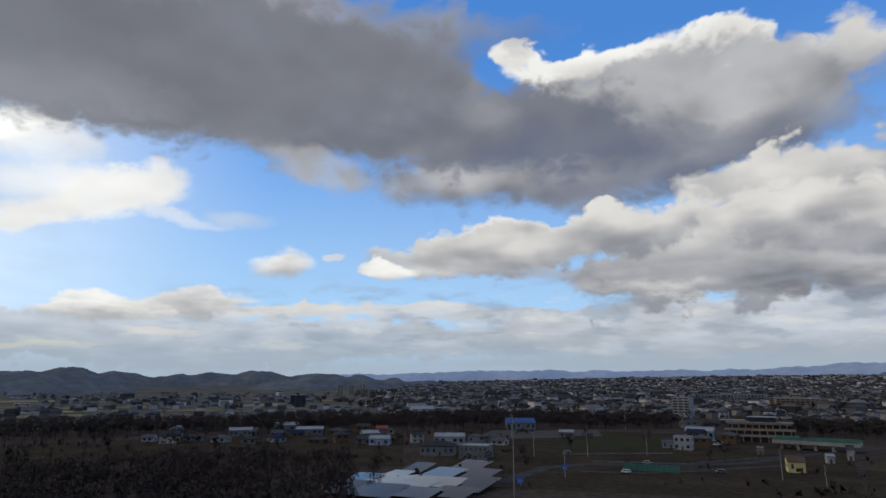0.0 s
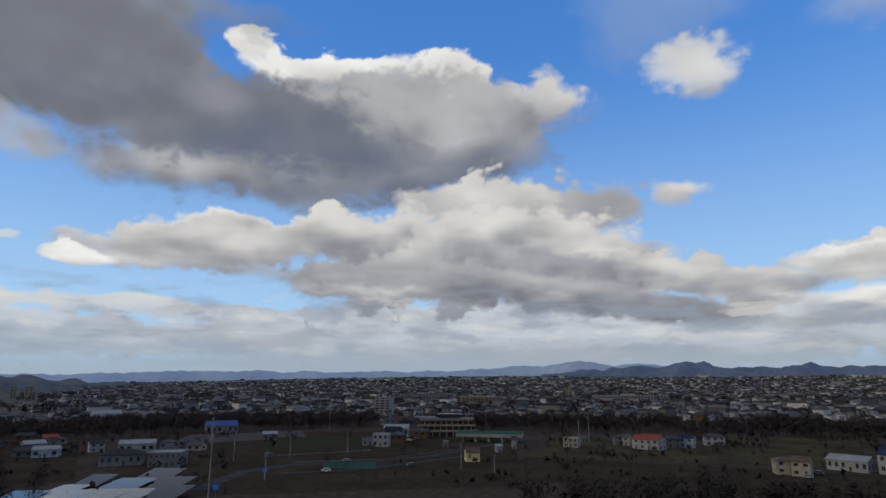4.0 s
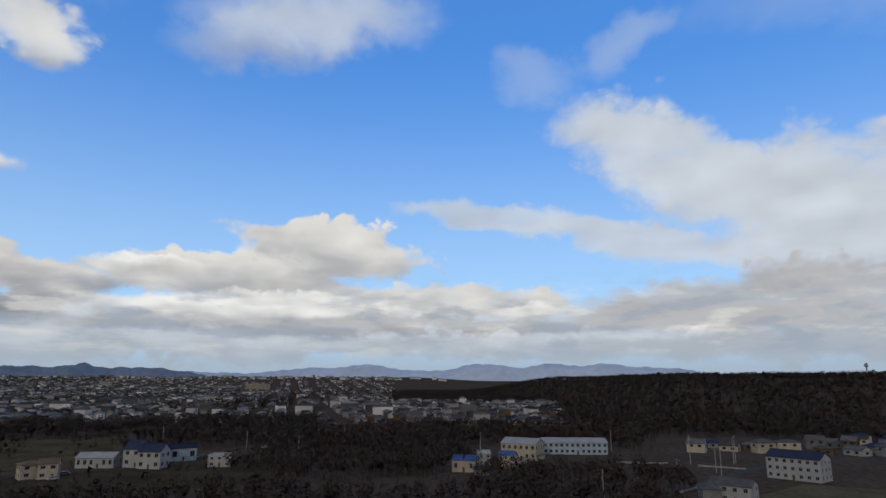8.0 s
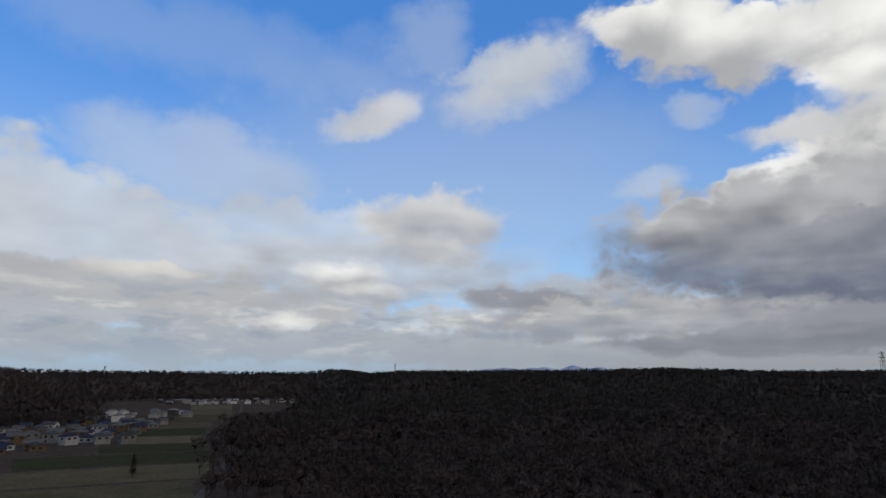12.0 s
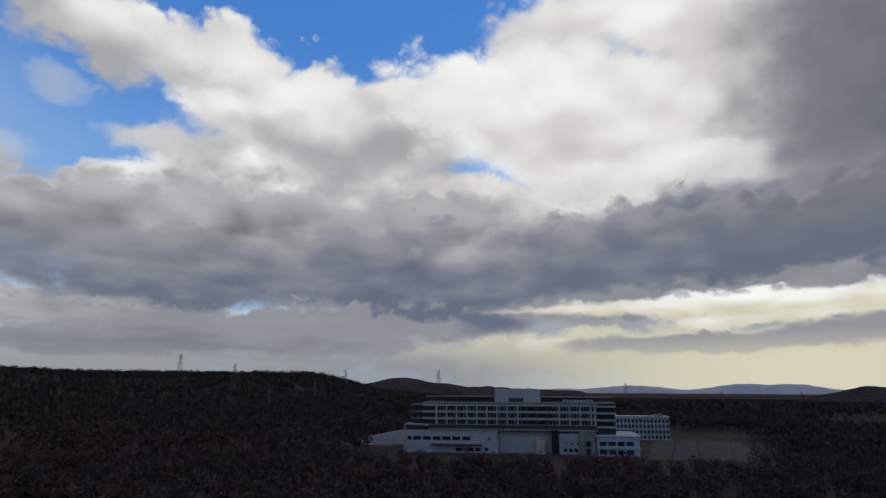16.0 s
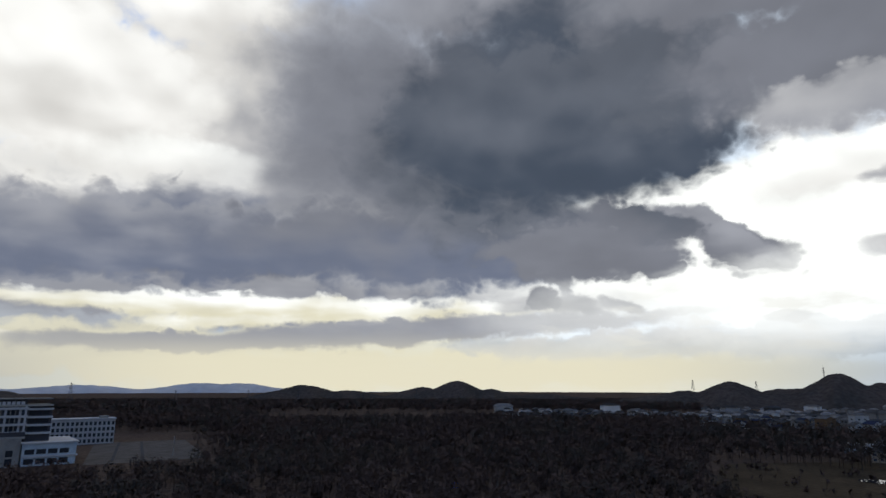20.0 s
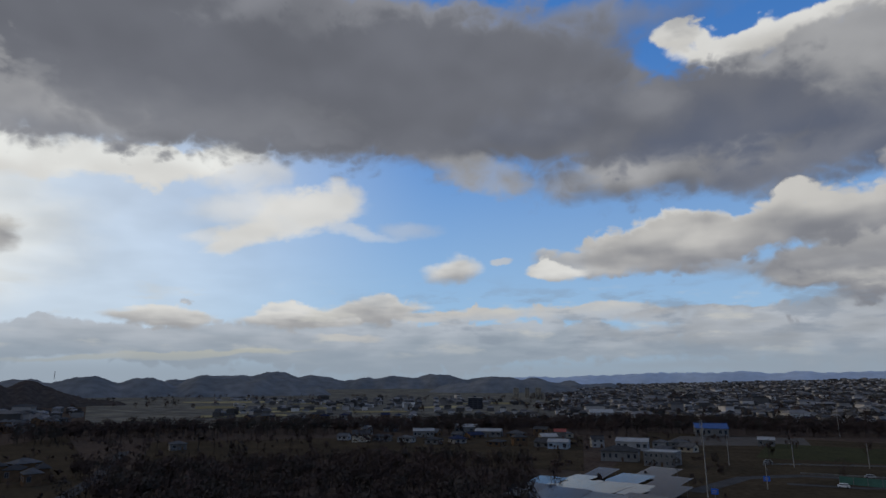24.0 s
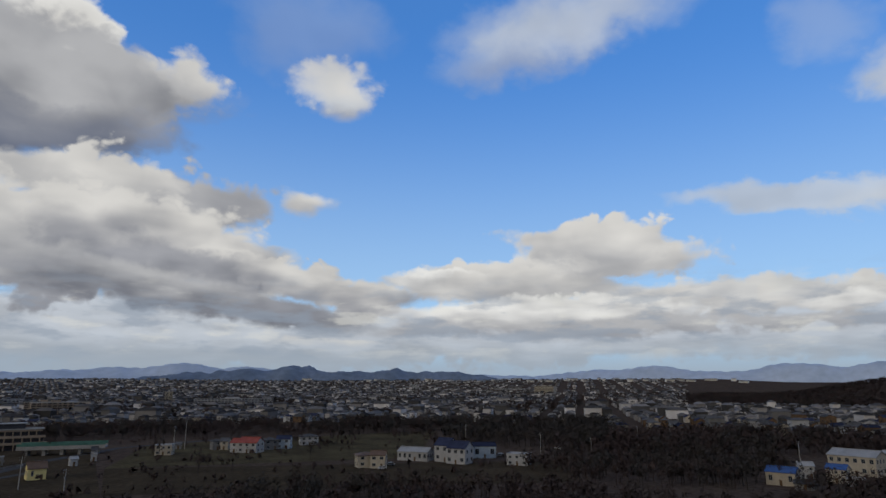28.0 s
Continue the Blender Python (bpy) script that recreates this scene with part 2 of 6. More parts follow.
cloud(-38.4, 25.5, 10.7, 5.3, 0, "g", "l", 1, 0.8)
cloud(36.8, 26.2, 4.3, 2.9, 0, "w", "l", 0.7, 1)
cloud(50.3, 26.3, 3.5, 3.1, 0, "w", "l", 1.05, 0.95)
cloud(70.0, 30.3, 10.5, 3.2, 14, "p", "l", 1.15, 0.55)
cloud(47.3, 31.4, 7.4, 4.9, 0, "p", "l", 1.1, 0.25)
cloud(48.2, 16.3, 3.0, 1.6, 0, "w", "l", 1.05, 1)
cloud(29.5, 16.4, 8.6, 3.5, 0, "w", "l", 0.6, 1)
cloud(26.2, 12.7, 15.0, 4.0, 0, "w", "l", 0.6, 1)
cloud(35.9, 12.1, 12.4, 4.4, -8, "w", "g", 0.6, 1)
cloud(41.3, 9.9, 7.8, 3.1, -10, "w", "g", 0.6, 1)
cloud(38.0, 9.6, 11.5, 3.2, -6, "g", "d", 0.8, 0.85)
cloud(40.2, 7.3, 13.5, 2.3, -6, "g", "d", 0.7, 1)
cloud(47.1, 6.0, 8.3, 1.7, -4, "g", "d", 0.9, 0.8)
cloud(31.9, 8.7, 15.3, 2.1, -5, "l", "d", 0.9, 0.9)
cloud(19.5, 9.7, 12.4, 1.7, 2, "l", "g", 0.9, 0.85)
cloud(48.6, 8.6, 8.5, 2.8, -16, "w", "g", 0.5, 1)
cloud(10.0, 12.6, 14.0, 3.6, 6, "w", "g", 0.5, 1)
cloud(66.0, 9.2, 12.5, 3.2, 0, "w", "l", 0.5, 1)
cloud(53.9, 8.0, 5.7, 2.5, 0, "w", "g", 0.6, 1)
cloud(59.8, 9.6, 6.1, 1.5, 0, "W", "l", 0.6, 1)
cloud(75.5, 11.1, 10.0, 3.6, 0, "w", "l", 0.5, 1)
cloud(68.2, 5.5, 15.8, 2.4, 3, "l", "g", 0.6, 0.9)
cloud(71.7, 6.5, 8.9, 1.5, 6, "W", "l", 0.7, 0.95)
cloud(78.2, 7.7, 5.7, 1.8, 0, "w", "l", 0.7, 0.9)
cloud(48.1, 3.3, 36.2, 2.2, 0, "p", "k", 0.6, 0.85)
cloud(50.7, 3.7, 6.2, 0.9, 0, "w", "p", 0.8, 0.8)
cloud(74.2, 12.8, 8.7, 3.2, -6, "w", "l", 0.5, 1)
cloud(67.4, 8.7, 9.9, 2.7, 0, "w", "l", 0.7, 0.9)
cloud(70.5, 6.6, 16.6, 1.8, 0, "W", "l", 0.7, 1)
cloud(87.9, 7.4, 12.0, 2.2, -3, "w", "l", 0.6, 0.95)
cloud(84.8, 4.8, 20.8, 1.6, 0, "l", "g", 0.7, 0.9)
cloud(93.7, 6.5, 3.9, 1.2, 0, "W", "l", 0.7, 1)
cloud(92.3, 15.1, 11.5, 1.8, -7, "p", "p", 0.8, 0.8)
cloud(104.0, 12.3, 11.0, 2.5, -12, "p", "p", 0.8, 0.85)
cloud(104.7, 21.9, 7.9, 2.7, -12, "p", "p", 0.9, 0.85)
cloud(114.4, 15.6, 13.9, 4.2, -12, "p", "p", 0.8, 0.85)
cloud(119.1, 10.4, 10.2, 4.0, -5, "p", "p", 0.8, 0.9)
cloud(115.1, 8.2, 3.4, 1.8, 0, "w", "l", 0.6, 1)
cloud(106.9, 5.7, 11.7, 2.2, 0, "l", "l", 0.7, 0.9)
cloud(109.5, 4.6, 4.3, 1.0, 0, "W", "l", 0.7, 1)
cloud(102.0, 3.3, 34.9, 2.1, 0, "p", "k", 0.6, 0.85)
cloud(73.1, 32.4, 11.5, 3.6, 5, "p", "p", 1.15, 0.6)
cloud(103.7, 30.1, 5.3, 2.4, 25, "p", "p", 1.15, 0.35)
cloud(94.9, 28.1, 4.5, 3.0, -10, "p", "p", 1.15, 0.3)
cloud(49.6, 27.0, 4.2, 2.5, 0, "w", "p", 0.8, 0.8)
cloud(108.2, 19.0, 13.3, 5.3, -28, "p", "p", 0.8, 0.85)
cloud(124.8, 12.4, 24.2, 7.1, -16, "p", "p", 0.7, 0.9)
cloud(137.1, 18.7, 12.0, 5.7, -10, "p", "p", 0.9, 0.5)
cloud(144.2, 12.9, 13.6, 4.7, 0, "p", "p", 0.7, 0.7)
cloud(126.1, 6.7, 31.3, 4.3, 0, "l", "l", 0.6, 0.9)
cloud(152.0, 10.2, 18.5, 4.6, 0, "p", "l", 0.9, 0.8)
cloud(171.1, 7.7, 11.8, 2.7, 0, "l", "g", 0.8, 0.8)
cloud(135.8, 29.1, 28.0, 4.5, -5, "p", "p", 1.15, 0.22)
cloud(160.0, 20.0, 26.0, 11.0, 0, "p", "p", 1.15, 0.28)
cloud(158.8, 14.1, 8.2, 4.2, 0, "w", "l", 0.8, 0.9)
cloud(150.0, 9.9, 5.2, 1.8, 0, "W", "l", 1.1, 0.9)
cloud(152.5, 8.0, 4.1, 1.6, 0, "W", "l", 1.1, 0.9)
cloud(144.1, 5.3, 4.2, 1.8, 0, "W", "l", 1.1, 0.8)
cloud(133.1, 9.2, 6.2, 1.3, 0, "w", "l", 0.7, 0.9)
cloud(114.4, 8.6, 3.3, 1.8, 0, "l", "g", 0.9, 0.6)
cloud(152.7, 24.6, 5.8, 2.4, 25, "w", "w", 1.1, 0.8)
cloud(166.7, 27.4, 8.7, 3.7, 22, "w", "p", 1.1, 0.8)
cloud(157.9, 31.4, 4.8, 3.8, 0, "p", "p", 1.1, 0.35)
cloud(140.7, 3.3, 46.6, 2.5, 0, "k", "k", 0.6, 0.9)
cloud(165.2, 28.7, 6.9, 2.5, 5, "p", "p", 0.8, 0.8)
cloud(179.5, 29.9, 5.5, 3.2, 0, "w", "w", 0.7, 0.95)
cloud(187.3, 28.5, 9.4, 3.5, -5, "W", "w", 0.6, 1)
cloud(-159.9, 25.0, 10.4, 4.0, 0, "W", "w", 0.6, 1)
cloud(183.0, 23.1, 3.1, 1.4, 0, "p", "p", 1.15, 0.5)
cloud(179.3, 17.3, 3.9, 1.5, 0, "p", "p", 1.15, 0.5)
cloud(194.8, 20.2, 7.9, 2.2, 0, "w", "w", 0.8, 0.9)
cloud(191.0, 16.8, 9.6, 2.5, 12, "W", "l", 0.7, 0.95)
cloud(-155.0, 18.8, 12.9, 5.1, 0, "W", "l", 0.7, 1)
cloud(182.5, 14.1, 6.8, 2.1, 12, "W", "l", 0.7, 1)
cloud(-158.0, 10.7, 22.8, 5.2, 14, "l", "d", 0.6, 1)
cloud(-158.2, 8.4, 19.9, 3.1, 5, "g", "e", 0.8, 0.9)
cloud(167.7, 7.6, 7.2, 1.4, -3, "g", "g", 0.7, 0.9)
cloud(177.1, 5.6, 19.8, 2.6, 0, "l", "g", 0.6, 0.9)
cloud(187.3, 3.4, 16.8, 1.3, 0, "g", "k", 0.7, 0.9)
cloud(161.9, 2.4, 25.0, 1.1, 0, "k", "k", 0.9, 0.8)
cloud(163.7, 6.1, 2.0, 0.9, 0, "W", "w", 1.1, 0.7)
cloud(184.3, 28.4, 10.8, 4.3, -18, "W", "l", 0.7, 1)
cloud(-159.8, 26.2, 12.9, 4.5, -10, "W", "l", 0.7, 1)
cloud(-150.8, 23.2, 17.0, 6.7, 0, "W", "l", 0.6, 1)
cloud(-136.2, 26.9, 11.0, 6.0, 10, "W", "W", 0.6, 1)
cloud(-127.6, 21.6, 14.7, 7.8, 0, "Y", "W", 0.7, 1)
cloud(-118.8, 24.0, 9.1, 9.1, 0, "w", "w", 0.7, 1)
cloud(-132.1, 30.7, 6.8, 3.9, 0, "w", "w", 0.9, 0.8)
cloud(-157.0, 12.8, 32.0, 5.7, 0, "l", "d", 0.6, 1)
cloud(190.8, 10.1, 18.5, 3.9, 0, "g", "e", 0.7, 0.9)
cloud(-141.1, 10.3, 22.4, 4.9, 0, "g", "e", 0.6, 1)
cloud(-132.7, 13.1, 13.2, 3.0, 10, "l", "d", 0.7, 0.9)
cloud(-143.8, 5.6, 11.4, 2.2, 0, "e", "e", 0.7, 1)
cloud(-111.9, 22.0, 9.4, 11.2, 0, "w", "g", 0.8, 1)
cloud(-120.1, 15.6, 8.4, 2.6, 8, "g", "e", 0.6, 1)
cloud(-120.1, 11.1, 17.8, 4.0, 0, "g", "d", 0.6, 1)
cloud(-124.0, 7.6, 14.4, 2.4, 6, "g", "g", 0.7, 0.9)
cloud(187.0, 3.1, 13.5, 1.4, 0, "g", "g", 0.8, 0.9)
cloud(185.1, 1.6, 18.2, 0.7, 0, "k", "k", 1, 0.7)
cloud(-154.1, 3.4, 9.8, 1.5, 0, "e", "g", 0.7, 0.9)
cloud(-112.0, 1.0, 16.0, 3.0, 0, "c", "c", 0.8, 0.9)
cloud(-156.0, 4.8, 18.0, 2.6, 0, "g", "g", 0.5, 1)
cloud(-111.0, 6.0, 11.9, 1.6, 5, "Y", "c", 0.6, 0.95)
cloud(-117.2, 3.6, 14.4, 1.4, 3, "g", "g", 0.6, 0.9)
cloud(-133.2, 3.4, 3.0, 1.1, 0, "W", "c", 0.7, 0.8)
cloud(-64.1, 11.5, 18.8, 9.4, 0, "Y", "Y", 1, 1)
cloud(-80.1, 11.9, 19.6, 7.5, 0, "Y", "Y", 1, 1)
cloud(-128.4, 23.5, 12.4, 8.4, 0, "W", "w", 0.7, 1)
cloud(-120.3, 18.5, 8.6, 2.9, 0, "Y", "W", 1.1, 0.7)
cloud(-120.2, 31.9, 15.1, 4.1, 0, "W", "w", 0.9, 1)
cloud(-86.5, 33.5, 20.3, 4.8, 0, "g", "d", 0.9, 1)
cloud(-104.3, 26.0, 11.6, 11.6, -10, "g", "g", 0.9, 0.95)
cloud(-102.0, 22.0, 12.0, 12.0, -10, "d", "d", 0.9, 0.9)
cloud(-110.8, 6.7, 28.3, 1.7, 0, "Y", "c", 0.6, 0.95)
cloud(-96.1, 1.3, 31.9, 2.8, 0, "c", "c", 0.7, 0.9)
cloud(-99.5, 4.5, 29.0, 1.8, 3, "g", "g", 0.6, 0.95)
cloud(-73.3, 3.3, 20.1, 1.9, 0, "p", "p", 0.7, 0.6)
cloud(-120.7, 3.4, 12.3, 1.3, 0, "g", "g", 0.6, 0.9)
cloud(-120.6, 12.2, 20.1, 4.8, 3, "g", "e", 0.55, 1)
cloud(-97.4, 12.4, 24.1, 5.2, 0, "d", "e", 0.6, 1)
cloud(-89.9, 13.4, 12.5, 5.7, 0, "d", "e", 0.8, 1)
cloud(-89.7, 22.1, 16.9, 11.3, 0, "d", "D", 0.7, 1)
cloud(-84.1, 24.8, 16.6, 10.5, 0, "D", "B", 0.8, 1)
cloud(-80.8, 27.4, 14.7, 8.8, -10, "B", "B", 0.9, 0.8)
cloud(-81.7, 10.5, 8.6, 2.3, 3, "d", "d", 0.5, 1)
cloud(-70.7, 12.4, 6.2, 2.5, -28, "d", "d", 0.5, 1)
cloud(-75.6, 14.6, 5.9, 2.0, -15, "l", "g", 0.7, 0.8)
cloud(-88.5, 7.1, 3.4, 1.2, 0, "l", "g", 0.9, 0.9)
cloud(-82.9, 6.9, 1.7, 0.8, 0, "l", "g", 0.9, 0.85)
cloud(-79.0, 6.6, 1.5, 0.7, -20, "g", "g", 0.9, 0.7)
cloud(-61.5, 23.0, 9.5, 5.6, 0, "l", "l", 0.7, 0.95)
cloud(-67.3, 17.0, 16.7, 2.8, 5, "Y", "Y", 0.8, 1)
cloud(-84.3, 23.0, 17.7, 8.9, 0, "D", "B", 0.5, 1)
cloud(-74.2, 27.3, 9.0, 7.1, 0, "D", "D", 0.7, 1)
cloud(-83.0, 12.0, 10.0, 3.4, 0, "d", "d", 0.5, 1)
cloud(-72.0, 12.9, 7.4, 2.9, -32, "g", "d", 0.5, 1)
cloud(-78.0, 14.2, 6.5, 3.0, -15, "D", "d", 0.5, 1)
cloud(-55.6, 17.0, 15.6, 2.6, 4, "Y", "W", 0.7, 1)
cloud(-41.5, 18.3, 9.2, 2.1, 14, "Y", "W", 0.6, 1)
cloud(-29.1, 15.3, 6.8, 2.7, 18, "W", "W", 0.8, 0.9)
cloud(-34.1, 12.8, 3.7, 1.2, 25, "W", "W", 0.8, 0.9)
cloud(-65.6, 32.6, 15.8, 5.3, 0, "g", "d", 0.7, 1)
cloud(-46.7, 26.1, 26.4, 7.6, 0, "d", "d", 0.5, 1)
cloud(-53.5, 21.5, 15.5, 3.6, -4, "l", "g", 0.6, 0.95)
cloud(-24.8, 26.5, 25.7, 7.4, 6, "d", "d", 0.6, 1)
cloud(-40.2, 23.5, 15.2, 4.0, 0, "d", "g", 0.8, 0.7)
cloud(-54.0, 32.5, 16.0, 5.0, 0, "d", "d", 0.5, 1)
cloud(-59.1, 15.6, 2.3, 0.9, 5, "l", "g", 1.1, 0.9)
cloud(-56.6, 11.5, 4.2, 2.6, 5, "Y", "W", 0.7, 1)
cloud(-53.0, 11.2, 2.7, 2.2, -20, "w", "g", 0.9, 0.95)
cloud(-59.5, 10.3, 2.3, 1.1, -10, "l", "g", 0.9, 0.85)
cloud(-84.2, 7.0, 2.4, 1.2, 0, "g", "d", 0.9, 0.9)
cloud(-87.4, 7.5, 1.9, 1.7, 0, "d", "d", 0.5, 1)
cloud(-79.7, 6.8, 2.8, 1.0, -20, "d", "g", 0.7, 0.9)
cloud(-59.0, 3.4, 39.1, 2.5, 0, "p", "q", 0.4, 0.9)
cloud(-77.9, 3.1, 16.3, 2.1, 0, "l", "p", 0.5, 0.8)
cloud(-40.4, 5.6, 5.1, 1.2, 0, "W", "l", 0.6, 1)
cloud(-22.6, 6.5, 6.8, 1.4, 6, "W", "l", 0.6, 1)
cloud(-29.0, 5.5, 6.2, 1.1, 0, "W", "l", 0.6, 1)
cloud(-24.1, 4.1, 3.2, 0.5, 0, "w", "w", 0.8, 0.8)
cloud(-40.1, 2.4, 13.1, 0.4, 3, "c", "c", 0.8, 0.8)
cloud(-77.7, 1.1, 22.3, 1.7, 0, "c", "c", 0.9, 0.8)
cloud(-67.1, 5.6, 2.0, 0.6, 0, "g", "g", 0.7, 0.7)
cloud(-55.7, 5.8, 1.6, 0.5, 0, "g", "g", 0.7, 0.6)
cloud(-65.5, 6.2, 13.5, 5.4, 0, "Y", "Y", 1.15, 0.7)
cloud(191.5, 3.6, 19.6, 1.6, 0, "g", "d", 0.6, 0.9)
cloud(191.6, 1.7, 17.7, 0.7, 0, "l", "l", 0.9, 0.9)
cloud(-80.3, 5.8, 15.2, 4.1, 0, "Y", "Y", 1.15, 0.4)

final = wnode("ShaderNodeSeparateXYZ", sky_colour)
cloudy = wramp(wm("DIVIDE", final.outputs[2], wm("ADD", final.outputs[0], 0.001)), 2.2, 1.2)
mottle = wm("ADD", wramp(wm("ADD", billow_c.outputs[0], wm("MULTIPLY", billow_b.outputs[0], 0.3)), 0.4, 0.9, -0.09, 0.09, False), wm("MULTIPLY", relief, 0.5))
mottle = wm("MULTIPLY_ADD", mottle, wm("MULTIPLY", cloudy, wramp(height, 0.0, 14.0, 0.15, 1.0)), 1.0)
shown = wv("MULTIPLY", sky_colour, wnode("ShaderNodeCombineXYZ", mottle, mottle, mottle).outputs[0])
# rows of small low cloud, and haze over the horizon, warm beneath the sun
rows_at = wnode("ShaderNodeCombineXYZ", wm("MULTIPLY", bearing, 0.16), wm("MULTIPLY", height, 0.55), 0.0).outputs[0]
puffs = wnoise(rows_at, 1.0, 5.0, 0.55)
low_band = wm("MULTIPLY", wramp(height, 1.2, 3.0), wramp(height, 10.5, 6.0))
dark_bank = wv("DOT_PRODUCT", way, (math.sin(radians(225)), math.cos(radians(225)), 0.0))
low_band = wm("MULTIPLY", low_band, wramp(dark_bank, 0.86, 0.45))
shown = wmix(wm("MULTIPLY", wramp(puffs.outputs[0], 0.54, 0.68, 0.0, 0.5), low_band), shown, linear((228, 224, 212)))
shown = wmix(wm("MULTIPLY", wramp(puffs.outputs[0], 0.5, 0.36, 0.0, 0.6), wm("MULTIPLY", low_band, wramp(wv("DOT_PRODUCT", way, sun_way), 0.8, 0.45))), shown, linear((148, 158, 170)))
toward_sun = wv("DOT_PRODUCT", way, (math.sin(radians(SUN_BEARING - 25)), math.cos(radians(SUN_BEARING - 25)), 0.0))
haze = wramp(height, 5.0, 0.8, 0.0, 0.88)
shown = wmix(haze, shown, wmix(wramp(toward_sun, 0.72, 0.97), wmix(wramp(dark_bank, 0.1, 0.9), linear((163, 174, 184)), linear((150, 152, 154))), linear((224, 215, 186))))
sky_out = wnode("ShaderNodeBackground", shown)
sky_out.inputs["Strength"].default_value = 1.0
wt.links.new(sky_out.outputs[0], wt.nodes.new("ShaderNodeOutputWorld").inputs[0])

sun_data = bpy.data.lights.new("sun", "SUN")
sun_data.energy, sun_data.angle, sun_data.color = 0.7, radians(10), (1.0, 0.83, 0.62)
sun = new("sun", sun_data)
sb, se = radians(SUN_BEARING), radians(SUN_HEIGHT)
sun.matrix_world = look((0, 0, 400), Vector((0, 0, 400)) - Vector((math.sin(sb) * math.cos(se), math.cos(sb) * math.cos(se), math.sin(se))))

# ---- materials ----
def material(name, colour, rough=0.9, vary=0.25, size=4.0, fine=0.0, second=None, metal=0.0, island=0.0, bump=0.0, spec=0.3, each=0.0, soft_lit=0.0, skew=1.0):
    """A surface with large blotches (size in metres) and fine grain; second: the colour of the blotches; island, each: how much whole pieces differ, and skew how few of them are pale; soft_lit: how far fine twigs scatter light as one canopy."""
    m = bpy.data.materials.new(name)
    m.use_nodes = True
    t = m.node_tree
    bsdf = t.nodes["Principled BSDF"]
    bsdf.inputs["Roughness"].default_value = rough
    bsdf.inputs["Metallic"].default_value = metal
    bsdf.inputs["Specular IOR Level"].default_value = 0.0 if rough >= 0.9 else spec
    at = t.nodes.new("ShaderNodeTexCoord").outputs["Object"]
    blot = t.nodes.new("ShaderNodeTexNoise")
    blot.inputs["Scale"].default_value, blot.inputs["Detail"].default_value = 1.0 / size, 4.0
    t.links.new(at, blot.inputs["Vector"])
    grain_n = t.nodes.new("ShaderNodeTexNoise")
    grain_n.inputs["Scale"].default_value, grain_n.inputs["Detail"].default_value = (fine if fine else 9.0 / size), 3.0
    t.links.new(at, grain_n.inputs["Vector"])
    ramp = t.nodes.new("ShaderNodeMapRange")
    ramp.inputs[1].default_value, ramp.inputs[2].default_value = 0.35, 0.65
    t.links.new(blot.outputs[0], ramp.inputs[0])
    mix = t.nodes.new("ShaderNodeMix")
    mix.data_type = "RGBA"
    other = second or tuple(c * (1 - vary) for c in colour)
    mix.inputs[6].default_value, mix.inputs[7].default_value = (*colour, 1), (*other, 1)
    t.links.new(ramp.outputs[0], mix.inputs[0])
    out = mix.outputs[2]
    scale = t.nodes.new("ShaderNodeMapRange")
    scale.inputs[1].default_value, scale.inputs[2].default_value = 0.3, 0.7
    scale.inputs[3].default_value, scale.inputs[4].default_value = 1 - vary * 0.7, 1 + vary * 0.7
    t.links.new(grain_n.outputs[0], scale.inputs[0])
    amount = scale.outputs[0]
    for strength, node_kind, socket in ((island, "ShaderNodeNewGeometry", "Random Per Island"), (each, "ShaderNodeObjectInfo", "Random")):
        if strength:
            info = t.nodes.new(node_kind)
            r = t.nodes.new("ShaderNodeMapRange")
            r.inputs[3].default_value, r.inputs[4].default_value = 1 - strength, 1 + strength
            bend = t.nodes.new("ShaderNodeMath")
            bend.operation = "POWER"
            t.links.new(info.outputs[socket], bend.inputs[0])
            bend.inputs[1].default_value = skew
            t.links.new(bend.outputs[0], r.inputs[0])
            mul = t.nodes.new("ShaderNodeMath")
            mul.operation = "MULTIPLY"
            t.links.new(amount, mul.inputs[0]), t.links.new(r.outputs[0], mul.inputs[1])
            amount = mul.outputs[0]
    tint = t.nodes.new("ShaderNodeVectorMath")
    tint.operation = "SCALE"
    t.links.new(out, tint.inputs[0]), t.links.new(amount, tint.inputs["Scale"])
    t.links.new(tint.outputs[0], bsdf.inputs["Base Color"])
    if soft_lit:
        face_n = t.nodes.new("ShaderNodeNewGeometry").outputs["Normal"]
        lean = t.nodes.new("ShaderNodeVectorMath")
        lean.operation = "MULTIPLY_ADD"
        k = 1 - soft_lit
        t.links.new(face_n, lean.inputs[0])
        lean.inputs[1].default_value, lean.inputs[2].default_value = (k, k, k), (0, 0, soft_lit)
        unit = t.nodes.new("ShaderNodeVectorMath")
        unit.operation = "NORMALIZE"
        t.links.new(lean.outputs[0], unit.inputs[0]), t.links.new(unit.outputs[0], bsdf.inputs["Normal"])
    if bump:
        bm_n = t.nodes.new("ShaderNodeBump")
        bm_n.inputs["Strength"].default_value, bm_n.inputs["Distance"].default_value = 0.6, bump
        t.links.new(grain_n.outputs[0], bm_n.inputs["Height"]), t.links.new(bm_n.outputs[0], bsdf.inputs["Normal"])
    return m


